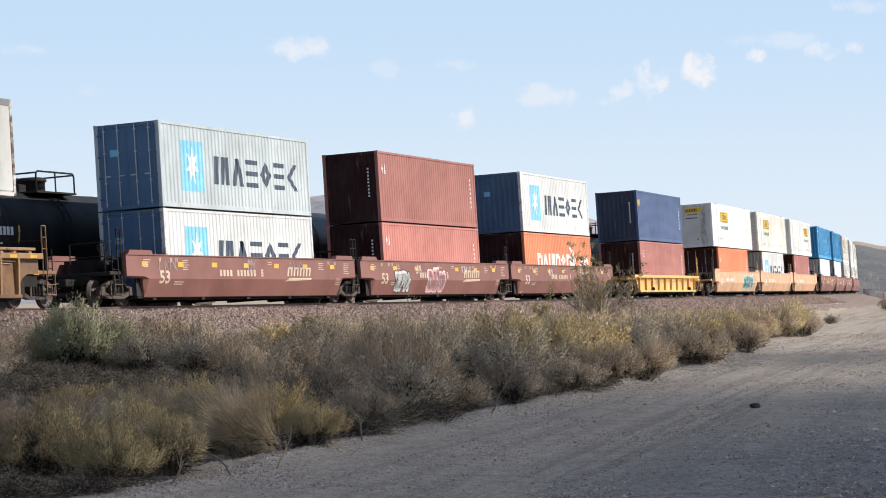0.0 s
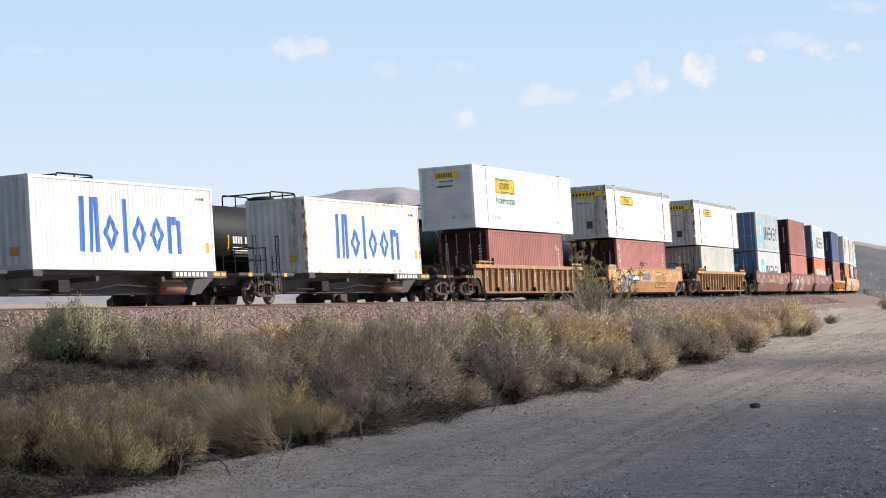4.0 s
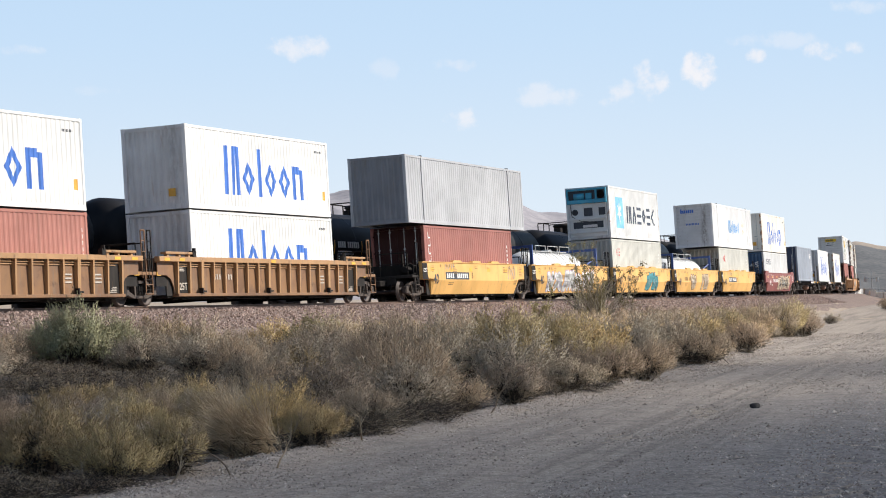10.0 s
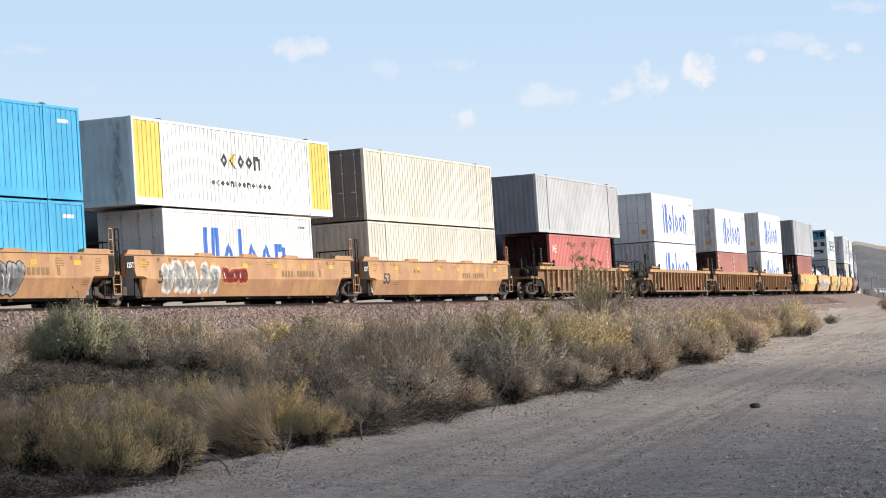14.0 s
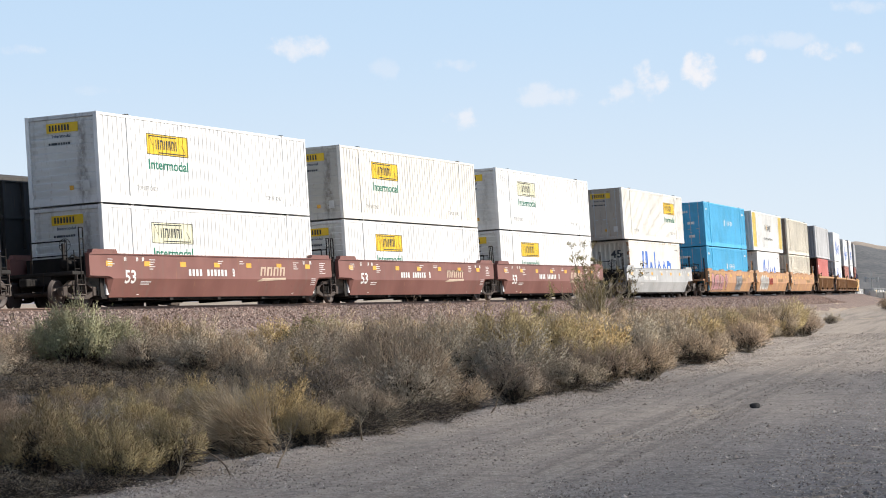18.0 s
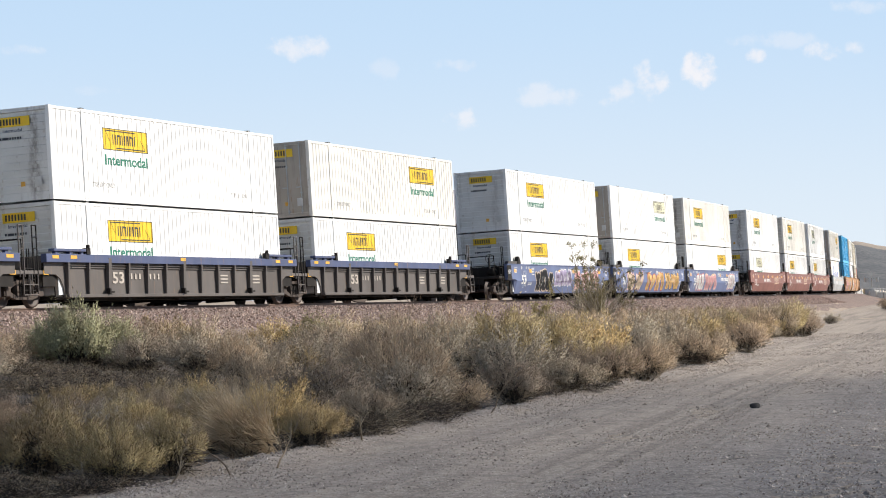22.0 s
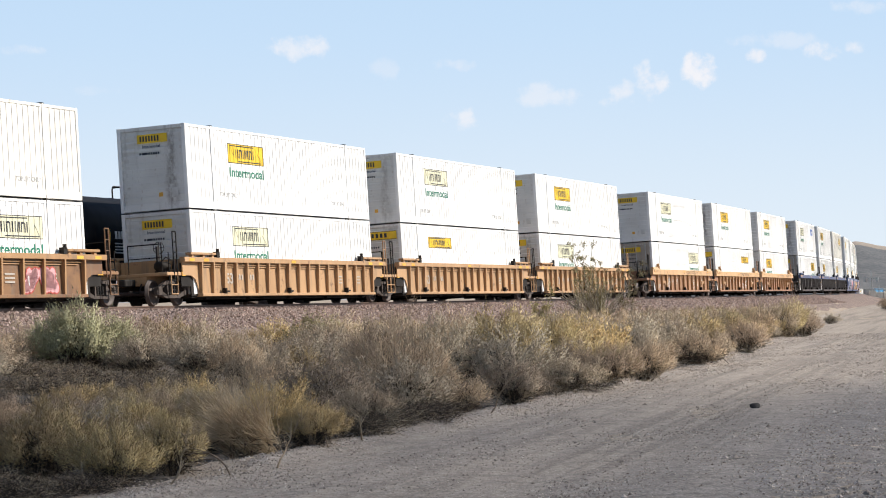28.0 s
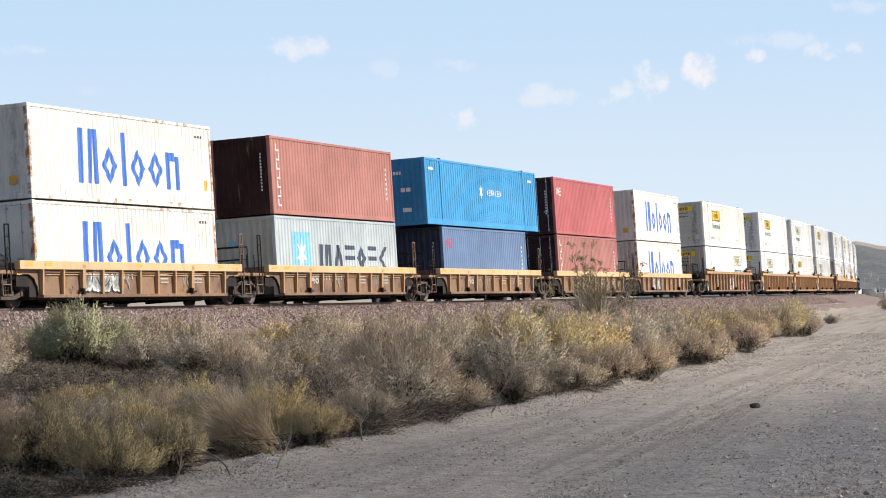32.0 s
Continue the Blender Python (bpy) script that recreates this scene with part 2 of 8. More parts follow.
M_TIE = paint("concrete_tie", (0.26, 0.235, 0.21), 0.9, 0.1, 0.4)
M_WHITE_MARK = plain("white_marking", (0.78, 0.77, 0.74), 0.6)
M_FADED_MARK = plain("faded_marking", (0.47, 0.42, 0.36), 0.7)
M_YELLOW_MARK = plain("yellow_reflector", (0.80, 0.42, 0.05), 0.5)
M_DARK_MARK = plain("dark_marking", (0.04, 0.045, 0.055), 0.6)

# ---- the line of the railway ----
CURVE_AT = (-30.0, 30.0, 90.0, 150.0, 220.0, 300.0)
CURVE_K = (0.0012736, 0.0008707, 0.0008342, 0.0009173, 0.0004113, 0.0004125)
FAR_S = 300.0


def lay_line():
    ss = np.arange(-140.0, FAR_S + 0.5, 1.0)
    kap = np.interp(ss, CURVE_AT, CURVE_K)
    th = np.concatenate([[0.0], np.cumsum((kap[1:] + kap[:-1]) / 2)])
    i0 = 140
    th = th - th[i0] + radians(68.767)
    dx, dy = np.cos(th), np.sin(th)
    x = np.concatenate([[0.0], np.cumsum((dx[1:] + dx[:-1]) / 2)])
    y = np.concatenate([[0.0], np.cumsum((dy[1:] + dy[:-1]) / 2)])
    x, y = x - x[i0] - 11.5494, y - y[i0] + 76.9957
    # beyond the bend: a shallow reverse curve
    p0, t0 = np.array([x[-1], y[-1]]), np.array([dx[-1], dy[-1]])
    p1, a1 = np.array([157.0, 900.0]), radians(90 - 15.5)
    t1 = np.array([math.cos(a1), math.sin(a1)])
    u = np.linspace(0, 1, 600)[1:, None]
    ln = np.linalg.norm(p1 - p0)
    h = ((2 * u**3 - 3 * u**2 + 1) * p0 + (u**3 - 2 * u**2 + u) * ln * t0 + (-2 * u**3 + 3 * u**2) * p1 + (u**3 - u**2) * ln * t1)
    e = p1 + t1 * np.linspace(0, 900, 300)[1:, None]
    # the far end bears away to the right
    back = np.array([[x[0] - dx[0] * d, y[0] - dy[0] * d] for d in (900.0, 450.0, 100.0)])
    pts = np.vstack([back, np.c_[x, y], h, e])
    sl = np.concatenate([[-1040.0], -1040.0 + np.cumsum(np.linalg.norm(np.diff(pts, axis=0), axis=1))])
    return sl, pts


LINE_S, LINE_P = lay_line()
CANT = radians(3.076)


def smooth01(x):
    x = min(1.0, max(0.0, x))
    return x * x * (3 - 2 * x)


def rail_z(s):
    return -4.9 * smooth01((s - 300) / 500)


def line_point(s, lat=0.0):
    x, y = np.interp(s, LINE_S, LINE_P[:, 0]), np.interp(s, LINE_S, LINE_P[:, 1])
    if lat:
        ax, ay = np.interp(s + 1, LINE_S, LINE_P[:, 0]), np.interp(s + 1, LINE_S, LINE_P[:, 1])
        bx, by = np.interp(s - 1, LINE_S, LINE_P[:, 0]), np.interp(s - 1, LINE_S, LINE_P[:, 1])
        dx, dy = ax - bx, ay - by
        n = math.hypot(dx, dy)
        x, y = x - dy / n * lat, y + dx / n * lat
    return Vector((x, y, rail_z(s)))


def rides(s, half=7.0, lat=0.0):
    """Pose of a car whose middle is at s: origin at the rail head, x along the line, y to the left, leaning with the banked track."""
    a, b = line_point(s - half, lat), line_point(s + half, lat)
    mid = (a + b) / 2
    t = (b - a).normalized()
    left = Vector((0, 0, 1)).cross(t).normalized()
    up = t.cross(left)
    c = CANT * (1 - smooth01((s - 300) / 150))
    z2 = up * math.cos(c) + left * math.sin(c)
    y2 = left * math.cos(c) - up * math.sin(c)
    m = Matrix((t, y2, z2)).transposed().to_4x4()
    m.translation = mid
    return m


SPEED, SLOWING = 25.7734, -0.00701
SPEED_2 = -22.16


def gone(t):
    return SPEED * t + 0.5 * SLOWING * ((t - 16) ** 2 - 256)


MOVERS = []            # (object, place along the train, offset in the car's space, second track?)

# ---- mesh building ----


class Geo:
    """Collects boxes, bars and sheets into one mesh."""

    def __init__(self):
        self.v, self.f, self.smooth = [], [], []

    def add(self, verts, faces, smooth=False):
        n = len(self.v)
        self.v += [tuple(p) for p in verts]
        self.f += [tuple(n + i for i in f) for f in faces]
        self.smooth += [smooth] * len(faces)
        return self

    def box(self, x0, x1, y0, y1, z0, z1, bev=0.0):
        if bev <= 0:
            v = [(x, y, z) for z in (z0, z1) for y in (y0, y1) for x in (x0, x1)]
            return self.add(v, [(0, 2, 3, 1), (4, 5, 7, 6), (0, 1, 5, 4), (2, 6, 7, 3), (0, 4, 6, 2), (1, 3, 7, 5)])
        b = bev
        ring = lambda z, k: [(x0 + k, y0, z), (x1 - k, y0, z), (x1, y0 + k, z), (x1, y1 - k, z), (x1 - k, y1, z), (x0 + k, y1, z), (x0, y1 - k, z), (x0, y0 + k, z)]
        inner = lambda z: [(min(max(x, x0 + b), x1 - b), min(max(y, y0 + b), y1 - b), z) for x, y, _ in ring(z, b)]
        v = inner(z0) + ring(z0 + b, b) + ring(z1 - b, b) + inner(z1)
        f = [tuple(range(7, -1, -1)), tuple(range(24, 32))]
        for r in range(3):
            for i in range(8):
                j = (i + 1) % 8
                f.append((r * 8 + i, r * 8 + j, r * 8 + 8 + j, r * 8 + 8 + i))
        return self.add(v, f)

    def prism(self, prof, y0, y1):
        """Profile of (x, z) points, counter-clockwise seen from -y, drawn out from y0 to y1."""
        n = len(prof)
        v = [(x, y0, z) for x, z in prof] + [(x, y1, z) for x, z in prof]
        f = [tuple(range(n)), tuple(range(2 * n - 1, n - 1, -1))]
        f += [(i, n + i, n + (i + 1) % n, (i + 1) % n) for i in range(n)]
        return self.add(v, f)

    def prism_x(self, prof, x0, x1):
        """Profile of (y, z) points drawn out along x."""
        n = len(prof)
        v = [(x0, y, z) for y, z in prof] + [(x1, y, z) for y, z in prof]
        f = [tuple(range(n - 1, -1, -1)), tuple(range(n, 2 * n))]
        f += [(i, (i + 1) % n, n + (i + 1) % n, n + i) for i in range(n)]
        return self.add(v, f)

    def tube(self, a, b, r, n=8, r2=None, caps=True):
        a, b = Vector(a), Vector(b)
        d = (b - a).normalized()
        u = d.orthogonal().normalized()
        w = d.cross(u)
        r2 = r if r2 is None else r2
        v, f = [], []
        for p, q in ((a, r), (b, r2)):
            for i in range(n):
                g = 2 * math.pi * i / n
                v.append(p + (u * math.cos(g) + w * math.sin(g)) * q)
        for i in range(n):
            j = (i + 1) % n
            f.append((i, j, n + j, n + i))
        self.add(v, f, True)
        if caps:
            self.add(v, [tuple(range(n - 1, -1, -1)), tuple(range(n, 2 * n))])
        return self

    def pipe(self, pts, r, n=6):
        for a, b in zip(pts, pts[1:]):
            self.tube(a, b, r, n)
        return self

    def lathe(self, prof, axis="x", c=(0, 0, 0), n=20):
        """Profile of (along, radius) turned round an axis."""
        v, f = [], []
        for a, r in prof:
            for i in range(n):
                g = 2 * math.pi * i / n
                p, q = r * math.cos(g), r * math.sin(g)
                o = {"x": (a, p, q), "y": (q, a, p), "z": (p, q, a)}[axis]
                v.append((o[0] + c[0], o[1] + c[1], o[2] + c[2]))
        for k in range(len(prof) - 1):
            for i in range(n):
                j = (i + 1) % n
                f.append((k * n + i, k * n + j, (k + 1) * n + j, (k + 1) * n + i))
        self.add(v, f, True)
        self.add(v, [tuple(range(n - 1, -1, -1)), tuple(range((len(prof) - 1) * n, len(prof) * n))])
        return self

    def mesh(self, name, mat):
        me = bpy.data.meshes.new(name)
        me.from_pydata(self.v, [], self.f)
        me.materials.append(mat)
        me.polygons.foreach_set("use_smooth", self.smooth)
        me.update()
        return me


def part(name, geo, material, parent, label="", m=None):
    """Links a Geo or a finished mesh as one object under a thing or a part."""
    me = geo.mesh(name, material) if isinstance(geo, Geo) else geo
    ob = new(name, me)
    ob.parent = parent
    if m is not None:
        ob.matrix_basis = m
    if label:
        ob["label"] = label
    return ob


CACHE = {}


def cached(key, make, material):
    """One mesh for alike parts: made once for each key and material."""
    k = (key, material.name)
    if k not in CACHE:
        CACHE[k] = make().mesh(str(key[0]), material)
    return CACHE[k]


def thing(name, label, category, group="", kind=""):
    return tagged(new(name), label, category, group, kind)


# ---- ground ----
GROUND_Z = -1.36
ROAD_EDGE_Y = (-40.0, 10.0, 19.0, 25.8, 49.0, 92.0, 176.0, 260.0, 500.0)
ROAD_EDGE_X = (-9.0, -4.6, -2.65, -1.1, 4.8, 13.3, 28.0, 46.0, 106.0)


def road_edge(y):
    return float(np.interp(y, ROAD_EDGE_Y, ROAD_EDGE_X))


def line_at_y(y):
    i = LINE_P[:, 1]
    return float(np.interp(y, i, LINE_P[:, 0])), float(np.interp(y, i, LINE_S))


def ground_height(x, y):
    z = GROUND_Z
    if -80 < y < 1700:
        lx, s = line_at_y(y)
        zr = rail_z(s)
        side = (x - lx)
        # the country falls with the line beyond the bend
        z += zr * smooth01((y - 330) / 300) * 0.62
        # embankment shoulder under both tracks
        if side < 0:
            d = max(0.0, -side - 9.0)
        else:
            d = max(0.0, side - 4.2)
        z = max(z, (zr - 0.75) - d * 0.42) if d < 3 else z
    z += 0.10 * noise.noise(Vector((x * 0.13, y * 0.13, 0.0))) + 0.05 * noise.noise(Vector((x * 0.5, y * 0.5, 3.0)))
    e = road_edge(y)
    if x > e - 0.5 and y < 500:
        # graded road: smooth, with a low windrow along its edge
        k = smooth01((x - e + 0.5) / 1.2)
        z = z * (1 - k) + (GROUND_Z - 0.04) * k
        z += 0.10 * math.exp(-((x - e - 0.1) / 0.35) ** 2) * (0.6 + 0.8 * noise.noise(Vector((x, y * 0.4, 9))))
    if y > 140 and x > e - 8 and y < 420:
        # sandy rise where the road meets the line
        z += 0.30 * math.exp(-(((y - 235) / 60) ** 2)) * smooth01((x - e + 8) / 7)
    if -80 < y < 1700 and -10.5 < side < 4.4:
        z = min(z, zr - 1.0)
    return z


def build_ground():
    ys = sorted(set([float(v) for v in np.concatenate([np.arange(-60, 10, 6), np.arange(10, 60, 0.5), np.arange(60, 130, 1.0), np.arange(130, 320, 3.0),
                                                       np.arange(320, 1000, 20), np.array([1100, 1300, 1600, 2000, 2600, 3300, 4000, 4800])])]))
    rows = []
    us = np.concatenate([np.linspace(-1, -0.12, 26), np.linspace(-0.11, 0.11, 120), np.linspace(0.12, 1, 26)])
    for y in ys:
        w = max(abs(y), 30) * 2.2 + 60
        sh = y * 0.11
        rows.append([(sh + w * u * (1 if abs(u) > 0.115 else 1.0), y) for u in us])
    v = [(x, y, ground_height(x, y)) for r in rows for x, y in r]
    n = len(us)
    f = [(r * n + c, r * n + c + 1, (r + 1) * n + c + 1, (r + 1) * n + c) for r in range(len(rows) - 1) for c in range(n - 1)]
    me = Geo().add(v, f, True).mesh("ground", M_GROUND)
    me.materials.append(M_STRIP_GROUND)
    # darker ground under the strip of shrubs
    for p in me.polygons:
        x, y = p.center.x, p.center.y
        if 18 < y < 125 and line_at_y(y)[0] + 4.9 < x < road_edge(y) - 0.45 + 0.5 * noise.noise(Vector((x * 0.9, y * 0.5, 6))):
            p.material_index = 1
    tagged(new("ground", me), "pale sandy desert ground with scattered grit", "ground", kind="structure")


def road_relief(x, y):
    """Packed stones and clods of the road's face, coarser away from the shrubs."""
    if y > 62:
        return 0.0
    amp = (0.008 + 0.014 * smooth01((x - 0.298 * y + 5.0) / 3.0)) * (1 - smooth01((y - 45) / 17))
    n = noise.noise(Vector((x * 13, y * 9, 3))) + 0.8 * noise.noise(Vector((x * 6 - y * 1.2, y * 3, 11))) + 0.5 * noise.noise(Vector((x * 27, y * 18, 5)))
    return amp * n


def build_road():
    ys = np.concatenate([np.arange(8, 15.5, 0.6), np.arange(15.5, 24, 0.05), np.arange(24, 34, 0.08), np.arange(34, 62, 0.20), np.arange(62, 140, 1.5), np.arange(140, 330, 5)])
    cols = [float(c) for c in np.concatenate([np.arange(0, 7.2, 0.055), [7.6, 8.2, 9.0, 10.5, 13.0, 15.0]])]
    v, f = [], []
    for y in ys:
        e = road_edge(y)
        wob = 0.22 * noise.noise(Vector((y * 0.45, 1.7, 0))) + 0.12 * noise.noise(Vector((y * 1.7, 5.1, 0)))
        for i, c in enumerate(cols):
            x = e + c + wob * max(0.0, 1 - c / 2.0)
            rut = -0.015 * math.cos(c * 2.2) + 0.012 * noise.noise(Vector((x * 1.3, y * 0.35, 2)))
            v.append((x, y, ground_height(x, y) + 0.02 + rut + road_relief(x, y) - (0.03 if i == 0 else 0)))
    n = len(cols)
    f = [(r * n + c, r * n + c + 1, (r + 1) * n + c + 1, (r + 1) * n + c) for r in range(len(ys) - 1) for c in range(n - 1)]
    tagged(new("road", Geo().add(v, f, True).mesh("road", M_ROAD)), "grey-tan gravel road with faint wheel ruts beside the tracks", "road", kind="structure")


TRACK_LATS = (0.0, 5.0)


def build_track():
    # ballast bed
    prof = [(-6.2, -1.85), (-4.6, -1.05), (-3.5, -0.78), (-1.75, -0.20), (-1.45, -0.16), (1.45, -0.16), (1.9, -0.20), (2.5, -0.34), (3.1, -0.20), (3.6, -0.16), (6.5, -0.16), (6.9, -0.22), (9.6, -1.05), (11.0, -1.8)]
    ss = np.concatenate([np.arange(-60, 300, 2.0), np.arange(300, 1000, 12.0)])
    v = []
    for s in ss:
        m = rides(s, 2.0)
        for i, (l, z) in enumerate(prof):
            l2 = l + 0.12 * noise.noise(Vector((s * 0.6, i * 3.1, 0))) if i in (1, 2) else l
            p = m @ Vector((0, l2, z))
            v.append(p)
    n = len(prof)
    f = [(r * n + c, (r + 1) * n + c, (r + 1) * n + c + 1, r * n + c + 1) for r in range(len(ss) - 1) for c in range(n - 1)]
    bed = tagged(new("ballast_bed", Geo().add(v, f, True).mesh("ballast_bed", M_BED)), "shoulder of pinkish grey crushed-stone ballast under two tracks", "ballast", kind="structure")
    # loose stones on the shoulder, near side
    rng = random.Random(5)
    g = Geo()
    for _ in range(26000):
        s = -28 + (rng.random() ** 1.6) * 170
        l = -1.30 - rng.random() * 2.9
        z = float(np.interp(-l, (1.45, 1.75, 3.5, 4.6), (-0.16, -0.20, -0.78, -1.05)))
        c = rides(s, 2.0) @ Vector((0, l, z + 0.01))
        r = rng.uniform(0.028, 0.062)
        a = rng.uniform(0, 6.28)
        pts = []
        for k in range(4):
            q = a + k * 1.57 + rng.uniform(-0.4, 0.4)
            pts.append(c + Vector((math.cos(q) * r, math.sin(q) * r, rng.uniform(-0.02, 0.02))))
        top = c + Vector((rng.uniform(-.01, .01), rng.uniform(-.01, .01), r * rng.uniform(0.7, 1.2)))
        g.add(pts + [top], [(0, 1, 4), (1, 2, 4), (2, 3, 4), (3, 0, 4)])
    tagged(new("ballast_stones", g.mesh("ballast_stones", M_STONE)), "loose angular pinkish grey ballast stones on the shoulder", "ballast", kind="stuff")
    # rails and ties
    head = [(-0.036, 0.0), (0.036, 0.0), (0.036, -0.035), (0.010, -0.045), (0.010, -0.135), (0.068, -0.15), (0.068, -0.165), (-0.068, -0.165), (-0.068, -0.15), (-0.010, -0.135), (-0.010, -0.045), (-0.036, -0.035)]
    for lat in TRACK_LATS:
        for side in (-0.7525, 0.7525):
            ss = np.concatenate([np.arange(-60, 300, 3.0), np.arange(300, 1000, 15.0)])
            v = []
            for s in ss:
                m = rides(s, 2.0) @ Matrix.Translation((0, lat + side, 0))
                v += [m @ Vector((0, a, b)) for a, b in head]
            n = len(head)
            f = [(r * n + (c + 1) % n, r * n + c, (r + 1) * n + c, (r + 1) * n + (c + 1) % n) for r in range(len(ss) - 1) for c in range(n)]
            me = Geo().add(v, f).mesh("rail", M_RAIL)
            me.materials.append(M_RAILTOP)
            for i, p in enumerate(me.polygons):
                p.material_index = 1 if i % n == 0 else 0
            tagged(new("rail", me), "rusty steel rail with a bright worn head", "rail", "rails of the two tracks", "structure")
    tie = Geo().prism_x([(-1.30, -0.36), (1.30, -0.36), (1.30, -0.18), (0.5, -0.175), (-0.5, -0.175), (-1.30, -0.18)], -0.13, 0.13).mesh("tie", M_TIE)
    for lat in TRACK_LATS[:1]:
        row = thing("tie_row", "row of grey concrete ties bedded in ballast under the rails", "railway tie", kind="structure")
        for i in range(150):
            part("tie", tie, M_TIE, row, m=rides(-30 + i * 0.61, 1.0) @ Matrix.Translation((0, lat, 0)))
        g = Geo()
        for i in range(400):
            m = rides(-30 + (150 + i) * 0.61, 1.0) @ Matrix.Translation((0, lat, 0))
            g.add([m @ v.co for v in tie.vertices], [tuple(p.vertices) for p in tie.polygons])
        tagged(part("far_ties", g, M_TIE, row), kind="stuff")


def build_gravel():
    """Loose pebbles on the road and clods along its edge."""
    rng = random.Random(8)
    g = Geo()
    for i in range(80000):
        y = 17 + 75 * rng.random() ** 1.7
        e = road_edge(y)
        q = rng.random()
        if q < 0.22:
            x = e + rng.gauss(0.15, 0.35)      # thrown up along the edge
        else:
            x = e + min(11, 0.20 * y + 1 - e) * rng.random() ** 0.7
        # stones lie in drifts, the coarse ones along the far side of the wheel tracks
        drift = noise.noise(Vector((x * 1.1 - y * 0.3, y * 0.10, 4))) + 0.5 * noise.noise(Vector((x * 3.0 - y * 0.9, y * 0.35, 8)))
        if q >= 0.22 and drift < rng.uniform(-0.55, 0.35):
            continue
        coarse = smooth01((x - 0.298 * y + 5.0) / 3.0)
        r = rng.choice((0.006, 0.007, 0.008, 0.009, 0.011, 0.015)) * rng.uniform(0.7, 1.3) * (0.72 + y / 75) * (1 + 0.5 * coarse)
        if rng.random() < 0.03:
            r *= rng.uniform(1.5, 2.3)
        c = Vector((x, y, ground_height(x, y) + 0.023 + road_relief(x, y) - 0.015 * math.cos((x - e) * 2.2)))
        a = rng.uniform(0, 6.28)
        pts = [c + Vector((math.cos(a + k * 1.57) * r * rng.uniform(0.8, 1.3), math.sin(a + k * 1.57) * r * rng.uniform(0.8, 1.3), -0.006)) for k in range(4)]
        top = c + Vector((rng.uniform(-.3, .3) * r, rng.uniform(-.3, .3) * r, r * rng.uniform(0.35, 0.75)))
        g.add(pts + [top], [(k, (k + 1) % 4, 4) for k in range(4)])
    tagged(new("gravel", g.mesh("gravel", M_PEBBLE)), "loose grey-tan pebbles on the gravel road", "gravel", kind="stuff")


build_ground()
build_road()
build_gravel()
build_track()

# ---- containers ----
# the darkest end brown and end navy hold the shade of the box ends
PAINTS = {
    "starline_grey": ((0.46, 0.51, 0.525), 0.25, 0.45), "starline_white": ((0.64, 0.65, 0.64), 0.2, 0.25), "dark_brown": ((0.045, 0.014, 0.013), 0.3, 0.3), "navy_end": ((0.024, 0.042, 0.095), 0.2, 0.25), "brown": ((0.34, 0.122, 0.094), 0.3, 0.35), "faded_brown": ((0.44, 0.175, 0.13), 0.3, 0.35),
    "salmon": ((0.53, 0.19, 0.15), 0.3, 0.35), "soot_grey": ((0.30, 0.315, 0.34), 0.15, 0.5), "red": ((0.45, 0.095, 0.095), 0.25, 0.3), "orange": ((0.72, 0.23, 0.095), 0.3, 0.3), "navy": ((0.048, 0.088, 0.20), 0.3, 0.35),
    "carrier_white": ((0.84, 0.835, 0.81), 0.05, 0.08), "carrier_old": ((0.79, 0.765, 0.70), 0.15, 0.2), "blueword_white": ((0.80, 0.77, 0.69), 0.22, 0.18), "blueword_clean": ((0.80, 0.79, 0.76), 0.06, 0.15),
    "grey": ((0.43, 0.437, 0.45), 0.06, 0.18), "red_brown": ((0.41, 0.155, 0.118), 0.25, 0.3), "faded_navy": ((0.125, 0.205, 0.36), 0.25, 0.35), "sooty_cream": ((0.16, 0.12, 0.09), 0.6, 0.6), "dirty_door": ((0.42, 0.37, 0.31), 0.5, 0.7), "pale_grey": ((0.50, 0.50, 0.50), 0.05, 0.12), "bright_red": ((0.56, 0.155, 0.13), 0.2, 0.2), "cream": ((0.70, 0.65, 0.54), 0.15, 0.3), "blue": ((0.03, 0.295, 0.58), 0.12, 0.25),
    "sky_blue": ((0.06, 0.42, 0.70), 0.12, 0.25), "dull_beige": ((0.56, 0.56, 0.505), 0.25, 0.35), "sparkbox_white": ((0.77, 0.775, 0.775), 0.05, 0.12),
    "faded_blue": ((0.29, 0.325, 0.38), 0.35, 0.5), "yellowend_white": ((0.77, 0.77, 0.74), 0.06, 0.12), "yellowend_yellow": ((0.80, 0.60, 0.12), 0.1, 0.2),
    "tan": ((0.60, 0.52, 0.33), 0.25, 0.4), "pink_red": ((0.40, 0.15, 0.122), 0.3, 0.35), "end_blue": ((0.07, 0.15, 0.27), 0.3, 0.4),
}


def cpaint(key):
    rgb, rust, dirt = PAINTS[key]
    return paint("container_" + key, rgb, 0.5, rust, dirt)


def rusty(key):
    """The same paint with rust creeping over edges and posts."""
    rgb, rust, dirt = PAINTS[key]
    return paint("rusty_edge_" + key, rgb, 0.65, 0.8, 0.8, (0.33, 0.15, 0.06), creep=0.20 if key == "blueword_white" else 0.12 if key == "starline_white" else 0.05)


def stained(key):
    """The same paint on the long rails, with only some runs of rust."""
    rgb, rust, dirt = PAINTS[key]
    return paint("stained_rail_" + key, rgb, 0.6, 0.45, 0.6, (0.36, 0.19, 0.085), creep=0.13 if key == "blueword_white" else 0.05)


